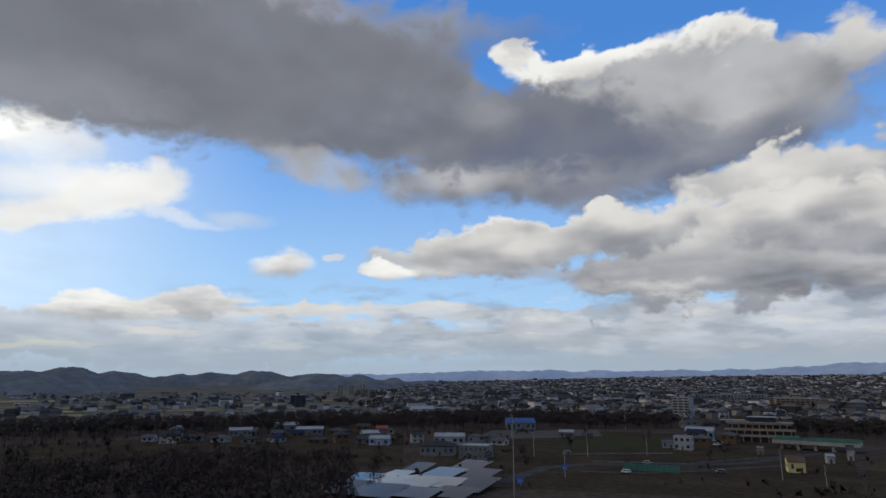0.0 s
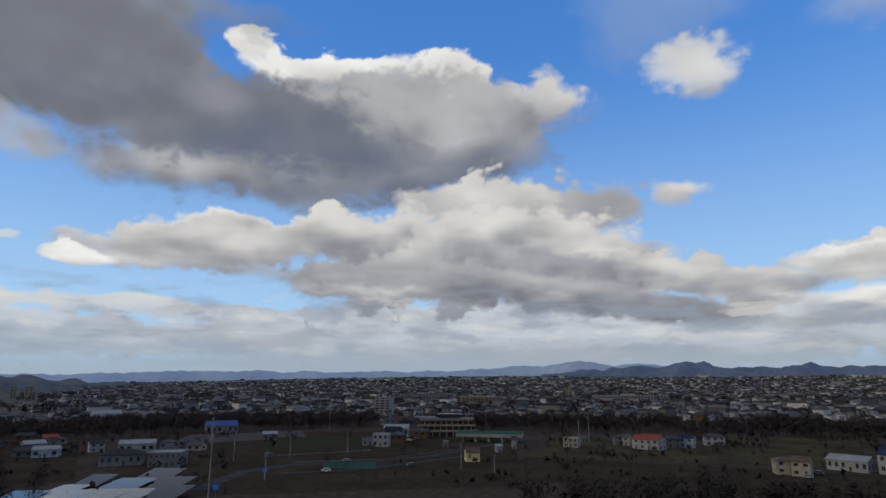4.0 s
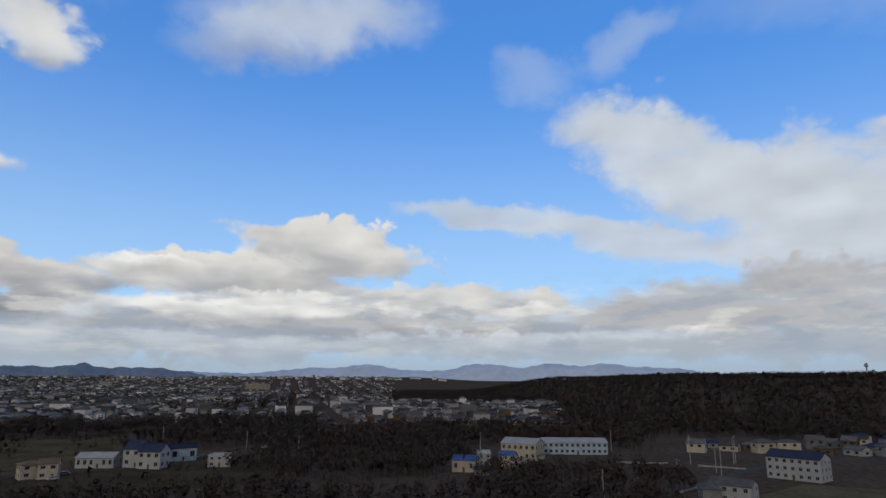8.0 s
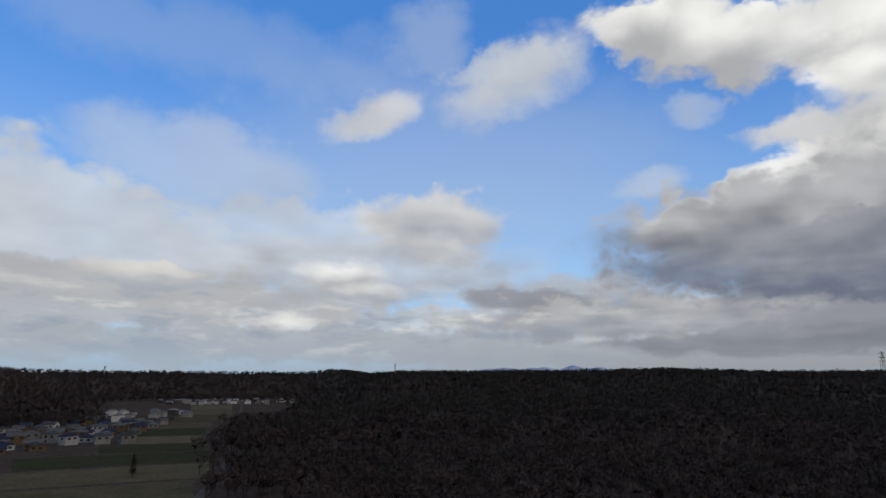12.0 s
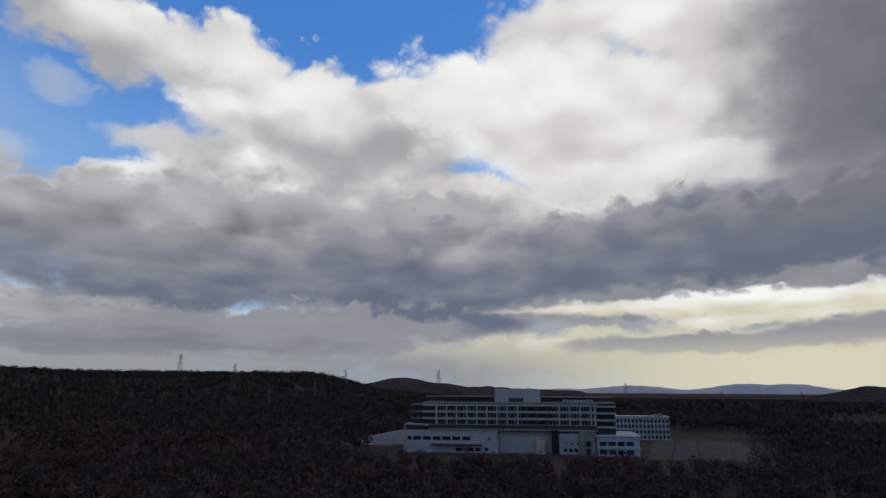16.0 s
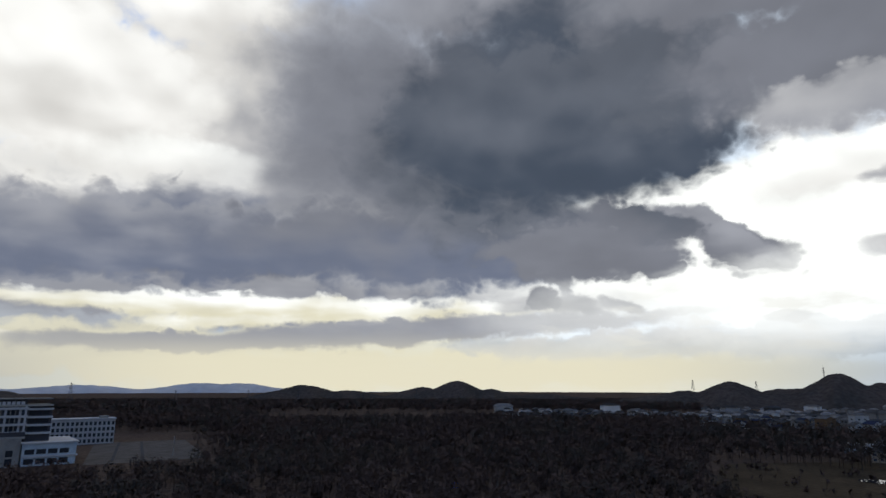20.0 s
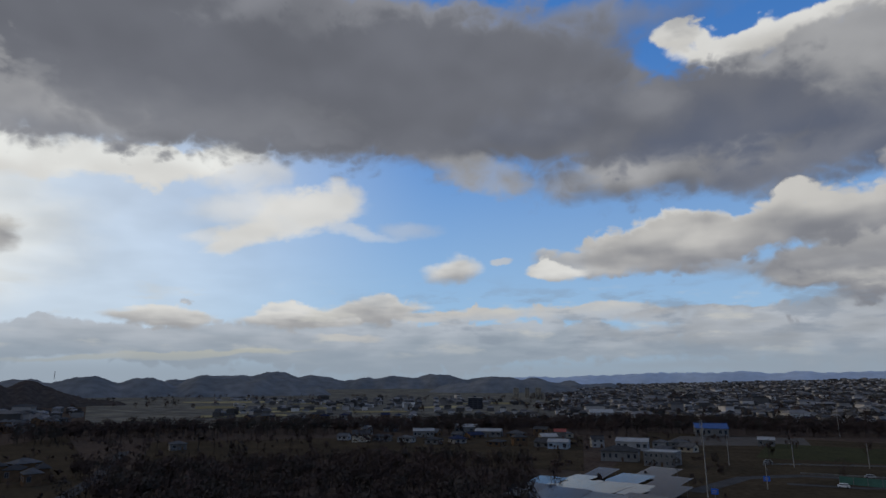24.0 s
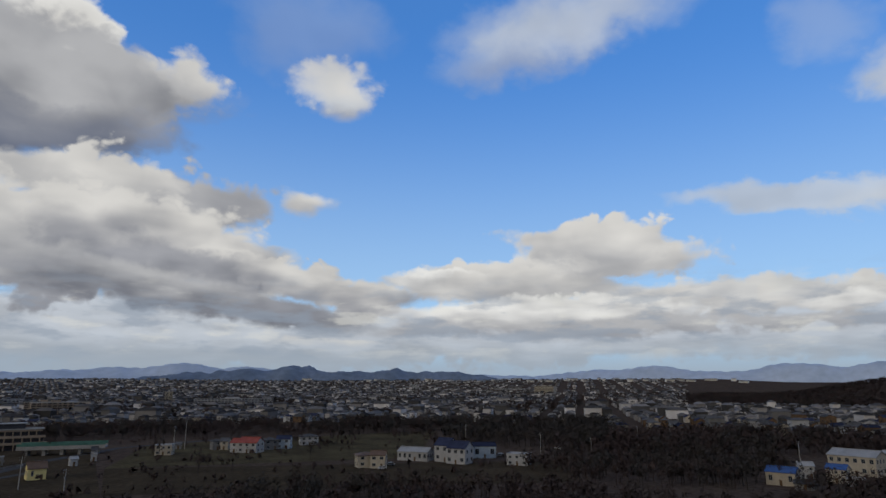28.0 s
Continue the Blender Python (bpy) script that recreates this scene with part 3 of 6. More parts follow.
GRASS = material("winter_grass", (0.085, 0.075, 0.04), 1.0, 0.35, 30.0, 0.4, (0.06, 0.06, 0.035))
EARTH = material("woodland_floor", (0.062, 0.047, 0.039), 1.0, 0.4, 40.0, 0.3, (0.075, 0.058, 0.046))
BARE = material("bare_twigs", (0.086, 0.061, 0.052), 1.0, 0.22, 60.0, 0.05, (0.064, 0.048, 0.043), soft_lit=0.88)
LEAF = material("evergreen_leaves", (0.058, 0.053, 0.046), 0.9, 0.2, 60.0, 0.05, (0.066, 0.054, 0.045), soft_lit=0.85)
BARK = material("bark", (0.06, 0.05, 0.042), 1.0, 0.3, 2.0)
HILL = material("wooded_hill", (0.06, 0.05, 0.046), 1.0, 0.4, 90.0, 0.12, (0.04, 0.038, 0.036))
# Wooded hills greyed and lightened in base colour to stand for haze.
RANGE_HAZED = material("wooded_range_grey_haze", (0.15, 0.156, 0.165), 1.0, 0.25, 160.0, 0.03, (0.115, 0.124, 0.135))
# Haze over the far mountains is put into these blue and pale base colours.
FAR_HAZE_RANGE = material("far_range_blue_haze", (0.42, 0.49, 0.60), 1.0, 0.12, 300.0, 0.02, (0.36, 0.43, 0.54))
PALE_HAZE_RANGE = material("far_range_pale_haze", (0.40, 0.41, 0.43), 1.0, 0.12, 300.0, 0.02, (0.35, 0.36, 0.39))
RANGE_BLUE_HAZE = material("wooded_range_blue_haze", (0.15, 0.19, 0.26), 1.0, 0.2, 160.0, 0.03, (0.115, 0.15, 0.21))
ASPHALT = material("asphalt", (0.07, 0.07, 0.072), 0.9, 0.25, 6.0)
CONCRETE = material("concrete", (0.28, 0.27, 0.25), 0.9, 0.25, 5.0)
WATER = material("still_water", (0.02, 0.025, 0.03), 0.04, 0.05, 20.0, spec=0.5)
WHITE_WALL = material("white_render", (0.30, 0.30, 0.297), 0.8, 0.15, 5.0, each=0.1)
DARK_WALL = material("dark_cladding", (0.035, 0.036, 0.045), 0.7, 0.2, 4.0)
GLASS = material("window_glass", (0.02, 0.025, 0.032), 0.08, 0.1, 3.0, spec=0.6)
TOWN_WALL = material("town_walls", (0.32, 0.308, 0.296), 0.9, 0.25, 60.0, 0.05, (0.27, 0.26, 0.25), island=0.85, skew=2.0)
TOWN_ROOF = material("town_roofs", (0.10, 0.103, 0.112), 0.95, 0.3, 60.0, 0.05, (0.12, 0.112, 0.107), island=0.7, skew=1.8)

# ---- helpers for shapes ----
UP = Vector((0, 0, 1))


def mesh_object(name, bm, mat, parent=None, label=""):
    data = bpy.data.meshes.new(name)
    bm.to_mesh(data)
    bm.free()
    data.materials.append(mat)
    ob = new(name, data)
    if parent is not None:
        ob.parent = parent
    if label:
        tagged(ob, label)
    return ob


part = mesh_object


def quick_mesh(name, verts, faces, mat, smooth=False):
    """A mesh from arrays: verts n x 3, faces n x 3 or n x 4."""
    data = bpy.data.meshes.new(name)
    n, k = faces.shape
    data.vertices.add(len(verts))
    data.vertices.foreach_set("co", np.ascontiguousarray(verts, dtype=np.float32).ravel())
    data.loops.add(n * k)
    data.loops.foreach_set("vertex_index", np.ascontiguousarray(faces, dtype=np.int32).ravel())
    data.polygons.add(n)
    data.polygons.foreach_set("loop_start", np.arange(0, n * k, k, dtype=np.int32))
    data.update(calc_edges=True)
    data.polygons.foreach_set("use_smooth", np.full(n, smooth, dtype=bool))
    data.materials.append(mat)
    return new(name, data)


def step(x, a, b):
    x = np.clip((np.asarray(x, float) - a) / (b - a), 0, 1)
    return x * x * (3 - 2 * x)


def window_of(x, a, b, soft):
    """1 between a and b, falling to 0 over soft on both sides."""
    return step(x, a - soft, a) * (1 - step(x, b, b + soft))


def wave(x, y, size, seed):
    """Smooth uneven numbers from about -1 to 1."""
    s = np.zeros_like(np.asarray(x, float) + np.asarray(y, float))
    rng = np.random.RandomState(seed)
    for k in range(7):
        a, p = rng.uniform(0, 6.283, 2)
        q = 6.283 / size * rng.uniform(0.5, 1.9)
        s = s + np.sin((np.cos(a) * x + np.sin(a) * y) * q + p)
    return s / 3.0


def ground_height(b, r):
    """The lie of the land by bearing (degrees clockwise from +y) and distance."""
    b = np.mod(np.asarray(b, float), 360.0)
    r = np.asarray(r, float)
    x, y = r * np.sin(np.radians(b)), r * np.cos(np.radians(b))
    z = 1.5 * wave(x, y, 260, 3) * step(r, 700, 1100)
    # wooded plateau to the south-east, the valley of fields cut into it
    foot = 600 + 950 * window_of(b, 127, 147, 7) + 750 * (1 - step(b, 95, 107))
    z = z + 50 * window_of(b, 97, 205, 10) * step(r, foot, foot + 950)
    z = z + 26 * window_of(b, 124, 150, 5) * step(r, 1500, 2300)
    # nearer wooded hill
    ridge = 18 * window_of(b, 160, 178, 12) + 8 * window_of(b, 180, 204, 9)
    ridge = np.minimum(ridge, 28)
    z = z + ridge * step(r, 190, 640) * (1 - 0.55 * step(r, 800, 1500))
    z = np.maximum(z, 11 * window_of(b, 202, 218, 5) * step(r, 470, 800) * (1 - 0.5 * step(r, 1000, 1600)))
    # town plain climbs slowly away, the western plain falls
    north = np.maximum(1 - step(b, 85, 100), step(b, 318, 340))
    z = z + north * 30 * step(r, 1500, 4600)
    turn = np.where(b > 180, b - 360, b)
    z = z + 50 * step(turn, -12, 32) * (1 - step(turn, 82, 97)) * step(r, 2600, 4600)
    z = z - 22 * window_of(b, 222, 292, 12) * step(r, 600, 2600)
    return z


def at(b, r, lift=0.0):
    return Vector((r * math.sin(radians(b)), r * math.cos(radians(b)), float(ground_height(b, r)) + lift))


# ---- ground ----
def make_ground():
    rings = np.concatenate([[0.0, 30, 60, 90], np.arange(120, 700, 14), np.geomspace(700, 4950, 70)])
    turns = np.arange(0, 360, 1.0)
    bb, rr = np.meshgrid(turns, rings)
    z = ground_height(bb, rr)
    v = np.stack([rr * np.sin(np.radians(bb)), rr * np.cos(np.radians(bb)), z], -1).reshape(-1, 3)
    n, k = len(turns), len(rings)
    i = np.arange((k - 1) * n).reshape(k - 1, n)
    j = np.roll(i, -1, axis=1)
    faces = np.stack([i, i + n, j + n, j], -1).reshape(-1, 4)
    return quick_mesh("ground", v, faces, EARTH, True)


ground = tagged(make_ground(), "dark wooded winter countryside, flat and rolling", "ground", kind="structure")


def ridge_line(name, label, r, depth, base_el, peaks, mat, b0, b1, rough, seed):
    """A range of hills: peaks are (bearing, height in degrees over the eye's level, half width)."""
    bs = np.arange(b0, b1 + 0.01, 0.12)
    el = np.full_like(bs, base_el)
    for b, e, w in peaks:
        w = w * 1.2
        q = np.abs(bs - b) / w
        el = np.maximum(el, base_el + (e - base_el) * (0.6 * np.exp(-q ** 2) + 0.4 * np.exp(-(q / 2.2) ** 2)))
    x, y = bs * 40.0, np.zeros_like(bs)
    el = el + rough * (1.0 * wave(x, y, 90, seed) + 0.3 * wave(x, y, 19, seed + 1) + 0.15 * wave(x, y, 7, seed + 2))
    end = step(bs, b0, b0 + 3) * (1 - step(bs, b1 - 3, b1))
    top = 38 + r * np.tan(np.radians(el))
    kernel = np.hanning(23) / np.hanning(23).sum()
    calm = np.convolve(np.pad(top, 11, mode='edge'), kernel, mode='valid')
    steps = np.linspace(-1, 1, 11)
    v = []
    for s in steps:
        rr = r + s * depth + depth * 0.1 * wave(x, y + 60 * s, 160, seed + 5)
        crest = top if abs(s) < 0.1 else calm
        z = -25 + (crest + 25) * end * (1 - abs(s) ** 1.6) * (1 + (0.03 * wave(x, y + 90 * s, 140, seed + 7) if abs(s) > 0.15 else 0))
        v.append(np.stack([rr * np.sin(np.radians(bs)), rr * np.cos(np.radians(bs)), z], -1))
    v = np.concatenate(v)
    n = len(bs)
    i = (np.arange(10)[:, None] * n + np.arange(n - 1)[None]).ravel()
    return tagged(quick_mesh(name, v, np.stack([i, i + n, i + n + 1, i + 1], -1), mat, True), label, "hills", kind="structure")


ridge_line("mountain_range_north", "mountain range along the horizon, haze put into its blue colour", 4650, 250, 0.5,
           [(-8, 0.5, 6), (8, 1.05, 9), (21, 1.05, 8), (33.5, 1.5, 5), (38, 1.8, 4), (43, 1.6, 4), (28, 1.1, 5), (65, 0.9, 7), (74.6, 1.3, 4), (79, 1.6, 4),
            (90, 1.7, 3.5), (96, 1.72, 3.5), (100.7, 1.75, 2.2), (104.5, 1.45, 3)], FAR_HAZE_RANGE, -14, 116, 0.08, 11)
ridge_line("mountain_range_east", "wooded mountains behind the town, haze tinted into their dark blue", 4200, 220, 0.3,
           [(47.3, 1.8, 2.4), (43, 1.45, 3), (52, 1.25, 4), (56.1, 1.5, 2.2), (60, 1.3, 3.5), (39, 1.1, 3)], RANGE_BLUE_HAZE, 32, 68, 0.09, 12)
ridge_line("mountain_range_south", "mountains behind the wooded plateau, haze put into their blue", 4600, 250, 0.6,
           [(164.7, 1.4, 3), (168.3, 1.5, 2.2), (171.3, 1.6, 1.5), (173.5, 1.45, 2), (176, 1.3, 3), (181, 1.0, 3)], FAR_HAZE_RANGE, 154, 190, 0.05, 13)
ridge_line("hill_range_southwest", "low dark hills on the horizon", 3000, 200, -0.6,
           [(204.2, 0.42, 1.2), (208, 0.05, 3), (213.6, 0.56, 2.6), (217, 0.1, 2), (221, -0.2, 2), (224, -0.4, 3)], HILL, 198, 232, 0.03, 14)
ridge_line("mountain_range_southwest", "far mountains along the horizon, haze put into their pale colour", 4700, 200, -0.75,
           [(228, -0.4, 4), (234, -0.08, 3), (243, 0.05, 2.8), (246, 0.06, 2.4), (250, -0.4, 2)], PALE_HAZE_RANGE, 222, 262, 0.03, 15)
ridge_line("hill_west_a", "dark wooded hills above the plain", 1900, 180, -1.3,
           [(251.6, -0.1, 2.2), (255, -0.5, 2), (262, -0.3, 1.6), (265.2, 0.28, 1.8), (268, -0.4, 1.6), (273, -0.85, 2)], HILL, 244, 280, 0.06, 16)
ridge_line("hill_west_b", "dark wooded hills in a row above the town", 1350, 170, -1.3,
           [(285, -0.5, 2), (288.2, 0.18, 1.7), (292.5, -0.25, 2), (295.8, 0.8, 1.7), (298.5, 0.1, 1.6), (301.8, 0.26, 1.3), (305, -0.2, 2), (308.2, 0.2, 1.8), (311, 0.3, 1.6)], HILL, 277, 320, 0.07, 17)
ridge_line("hill_range_northwest", "wooded hills with light haze mixed into their colour", 2300, 260, -0.5,
           [(310.8, 0.38, 2), (314.8, 0.62, 2.2), (318.8, 0.56, 2), (323.7, 0.84, 1.6), (326, 0.6, 1.7), (329, 0.7, 2)], RANGE_HAZED, 305, 336, 0.09, 18)
ridge_line("mountain_range_northwest", "mountains behind smoky fields, haze mixed into their colour", 3400, 280, 0.1,
           [(325, 0.85, 2.5), (329.3, 1.18, 1.7), (332.5, 0.82, 1.8), (337, 0.6, 1.5), (340, 0.8, 1.7), (343.6, 0.95, 2), (348.4, 0.74, 1.8), (352, 0.6, 1.5)], RANGE_HAZED, 318, 362, 0.09, 19)
ridge_line("hill_north", "dark rounded wooded hill, haze greyed into its colour", 2600, 200, -0.6, [(349.5, 0.72, 2.4), (352.3, 0.5, 1.8), (346, 0.2, 2)], RANGE_HAZED, 341, 359, 0.06, 20)


# ---- woods ----
def wooded(b, r):
    """How thickly trees stand, 0 to 1."""
    b = np.mod(b, 360.0)
    x, y = r * np.sin(np.radians(b)), r * np.cos(np.radians(b))
    n = wave(x, y, 120, 31)
    b = b + 3.0 * wave(x, y, 60, 33) * 250 / (r + 100)
    d = np.zeros_like(r)
    def add(m):
        np.maximum(d, m, out=d)
    add(window_of(b, 36, 92, 5) * (r < 222 + 14 * n) * 0.95)                       # foot of the view, east
    add(window_of(b, 92, 105, 2) * (r < 290 + 12 * n))
    add(window_of(b, 72, 102, 3) * (r > 395) * (r < 520 + 15 * n))                                   # slope before the estate
    add(window_of(b, 62, 74, 2) * (r > 400) * (r < 640))                          # evergreen grove
    add(window_of(b, 98, 119, 3) * (r > 500 + 15 * n))
    add(window_of(b, 84, 102, 4) * (r > 1270))
    add(window_of(b, 117, 129, 3) * (r > 640 + 15 * n))                             # plateau
    add(window_of(b, 128, 150, 4) * (r > 1480))
    add(window_of(b, 148, 208, 3) * np.ones_like(r))                              # nearer hill
    add(window_of(b, 142, 149, 2) * (r > 230) * (r < 700 + 60 * n))
    add(window_of(b, 206, 246, 3) * ((r < 294 + 7 * n) | (r > 560)))
    add(window_of(b, 206, 214, 2) * (r > 430))
    add(window_of(b, 246, 284, 3) * ((r < 660 + 30 * n) | (r > 900)) * 0.95)
    add(window_of(b, 284, 300, 3) * ((r > 345) * (r < 560 + 30 * n)) * 0.9)
    add(window_of(b, 318, 349, 3) * (r < 318 + 22 * n))
    add(window_of(b, 313, 347, 4) * (r > 500 - 15 * n) * (r < 600))
    add(0.12 * window_of(b, 318, 340, 3) * (r < 500) * (wave(x, y, 40, 37) > 0))
    add(window_of(b, 345, 362, 4) * (r > 505) * (r < 640))
    add(window_of(b, -1, 18, 3) * (r > 545 + 15 * n) * (r < 680) + window_of(b, 358, 361, 2) * (r > 530) * (r < 660))
    add(window_of(b, 26, 60, 3) * (r > 520 + 45 * wave(x, y, 70, 38)) * (r < 615 + 25 * n))
    add(0.025 * (r > 245) * (r < 560) * ((b < 62) | (b > 352)) * (wave(x, y, 45, 36) > 0.1))
    add(0.22 * (r > 800) * ((b < 90) | (b > 352)) * (wave(x, y, 300, 35) > 0.35))
    add(0.10 * (r > 800) * (r < 1900) * (b > 300) * (b <= 352) * (wave(x, y, 200, 35) > 0.5))
    add(window_of(b, 71, 86, 2) * (r > 262) * (r < 392 + 12 * n) * 0.9)
    return np.clip(d, 0, 1)


WOOD_SEED = np.random.RandomState(5)


def scatter(r0, r1, spacing):
    n = int(math.pi * (r1 ** 2 - r0 ** 2) / spacing ** 2)
    r = np.sqrt(WOOD_SEED.uniform(r0 ** 2, r1 ** 2, n))
    b = WOOD_SEED.uniform(0, 360, n)
    keep = WOOD_SEED.uniform(0, 1, n) < wooded(b, r)
    return b[keep], r[keep]


def evergreen_share(b, r):
    x, y = r * np.sin(np.radians(b)), r * np.cos(np.radians(b))
    return np.clip(0.25 + 0.35 * wave(x, y, 200, 41) + 0.6 * window_of(b, 150, 205, 8) * (r > 450) + 0.7 * window_of(b, 61, 75, 2) * (r > 380) * (r < 680), 0, 1)


def crowns(name, label, b, r, tris, size, tall, mat):
    """Many trees as one mesh: each a tapered trunk and a crown of small loose clumps."""
    n = len(b)
    if not n:
        return
    rng = WOOD_SEED
    z = ground_height(b, r)
    base = np.stack([r * np.sin(np.radians(b)), r * np.cos(np.radians(b)), z], -1)
    h = tall * rng.uniform(0.65, 1.2, n)
    wide = h * rng.uniform(0.24, 0.36, n)
    d = rng.normal(size=(n, tris, 3))
    d /= np.linalg.norm(d, axis=2, keepdims=True)
    rad = rng.uniform(0.35, 1.0, (n, tris, 1)) ** 0.5
    c = d * rad * np.stack([wide, wide, h * 0.36], -1)[:, None]
    c[..., 2] += (h * 0.66)[:, None]
    s = size * rng.uniform(0.5, 1.3, (n, tris, 1, 1))
    # leaves lie along the crown's outside, a little ruffled
    t1 = np.cross(d, rng.normal(size=(n, tris, 3)))
    t1 /= np.linalg.norm(t1, axis=2, keepdims=True)
    t2 = np.cross(d, t1)
    k = rng.normal(size=(n, tris, 3, 3)) * np.array([1.25, 1.25, 0.35])
    tri = c[:, :, None] + (t1[:, :, None] * k[..., 0:1] + t2[:, :, None] * k[..., 1:2] + d[:, :, None] * k[..., 2:3]) * s
    v = (tri + base[:, None, None]).reshape(-1, 3)
    trunk_w = h * 0.018 + 0.05
    ang = np.arange(3) * 2.094
    low = np.stack([np.cos(ang), np.sin(ang), 0 * ang], -1)[None] * trunk_w[:, None, None]
    high = low * 0.35 + np.stack([0 * h, 0 * h, h * 0.75], -1)[:, None]
    low = low - np.array([0, 0, 0.5])
    tv = np.concatenate([low, high], 1) + base[:, None]
    k = np.arange(n)[:, None] * 6 + len(v)
    side = np.array([[0, 1, 4], [0, 4, 3], [1, 2, 5], [1, 5, 4], [2, 0, 3], [2, 3, 5]])
    tf = (k[:, None] + side[None]).reshape(-1, 3)
    faces = np.concatenate([np.arange(len(v)).reshape(-1, 3), tf])
    tagged(quick_mesh(name, np.concatenate([v, tv.reshape(-1, 3)]), faces, mat), label, "trees", kind="stuff")


def plant_woods():
    for ring, (r0, r1, spacing, tris, size, tall) in enumerate(((120, 340, 5.4, 135, 0.34, 8.6), (340, 760, 7.0, 66, 0.58, 10.5), (760, 2300, 13.5, 28, 1.25, 12))):
        b, r = scatter(r0, r1, spacing)
        green = WOOD_SEED.uniform(0, 1, len(b)) < evergreen_share(b, r)
        crowns("bare_woodland", "leafless brown winter woodland trees", b[~green], r[~green], tris, size, tall, BARE)
        crowns("evergreen_woodland", "dark evergreen woodland trees", b[green], r[green], tris, size, tall * 1.1, LEAF)


plant_woods()


def scrub_at(b, r):
    """Weeds and bushes on the open ground: thick along old field edges, thin between."""
    b = np.mod(b, 360.0)
    x, y = r * np.sin(np.radians(b)), r * np.cos(np.radians(b))
    d = 0.75 * (np.abs(wave(x, y, 75, 61)) < 0.10) + 0.16 * (wave(x, y, 50, 62) > 0.7)
    open_ground = window_of(b, 30, 72, 2) + window_of(b, 286, 357, 2) + (b < 8) * 0.8 + window_of(b, 20, 30, 2) * 0.6
    return np.clip(d, 0, 1) * np.clip(open_ground, 0, 1) * (wooded(b, r) < 0.2)


def plant_scrub():
    n = 14000
    r = np.sqrt(WOOD_SEED.uniform(232.0 ** 2, 540.0 ** 2, n))
    b = WOOD_SEED.uniform(-74, 72, n)
    keep = WOOD_SEED.uniform(0, 1, n) < scrub_at(b, r)
    crowns("winter_scrub", "low brown bushes and tall dry weeds", b[keep], r[keep], 14, 0.55, 2.6, BARE)


plant_scrub()


# ---- far town ----
def town(name, label, spots, wall_mat, roof_mat):
    """Many small far houses: walls and pitched roofs. spots: columns of x, y, z, width, depth, height, turn."""
    n = len(spots)
    x, y, z, w, d, h, a = spots.T
    ca, sa = np.cos(a), np.sin(a)
    def put(px, py, pz):
        return np.stack([x[:, None] + px * ca[:, None] - py * sa[:, None], y[:, None] + px * sa[:, None] + py * ca[:, None], z[:, None] + pz], -1)
    sx, sy = np.array([-1, 1, 1, -1]) * 0.5, np.array([-1, -1, 1, 1]) * 0.5
    px, py = w[:, None] * sx, d[:, None] * sy
    v = np.concatenate([put(px, py, 0 * px - 1), put(px, py, 0 * px + h[:, None])], 1)
    f = np.array([[0, 1, 5, 4], [1, 2, 6, 5], [2, 3, 7, 6], [3, 0, 4, 7]])
    faces = (np.arange(n)[:, None, None] * 8 + f).reshape(-1, 4)
    tagged(quick_mesh(name + "_walls", v.reshape(-1, 3), faces, wall_mat), label + ", walls", "houses", kind="stuff")
    px, py = px * 1.12, py * 1.12
    rise = np.minimum(w, d) * 0.28
    rx = np.stack([-w * 0.32, w * 0.32], -1)
    v = np.concatenate([put(px, py, 0 * px + h[:, None]), put(rx, 0 * rx, 0 * rx + (h + rise)[:, None])], 1)
    f = np.array([[0, 1, 5, 4], [2, 3, 4, 5], [1, 2, 5, 5], [3, 0, 4, 4]])
    faces = (np.arange(n)[:, None, None] * 6 + f)
    quads = faces[:, :2].reshape(-1, 4)
    tri = faces[:, 2:, :3].reshape(-1, 3)
    allf = np.concatenate([quads[:, [0, 1, 2]], quads[:, [0, 2, 3]], tri])
    tagged(quick_mesh(name + "_roofs", v.reshape(-1, 3), allf, roof_mat), label + ", roofs", "houses", kind="stuff")


def built_up(b, r):
    b = np.mod(b, 360.0)
    bb = np.where(b > 180, b - 360, b)
    x, y = r * np.sin(np.radians(b)), r * np.cos(np.radians(b))
    n = wave(x, y, 500, 51)
    d = window_of(bb, -4, 84, 3) * (r > 690) * (0.8 + 0.3 * n)
    d = np.maximum(d, window_of(bb, -33, -2, 3) * (r > 650) * (r < 1700) * (0.32 + 0.5 * n))
    d = np.maximum(d, window_of(bb, 66, 96, 2) * (r > 530) * (r < 1250))
    d = np.maximum(d, window_of(b, 272, 312, 4) * (r > 600) * (r < 1050) * (0.7 + 0.4 * n))
    d = np.maximum(d, window_of(b, 128, 137, 2) * (r > 730) * (r < 900) * 0.6)
    d = np.maximum(d, window_of(b, 137, 146, 2) * (r > 1250) * (r < 1500) * 0.7)
    return d * (wooded(b, r) < 0.3)


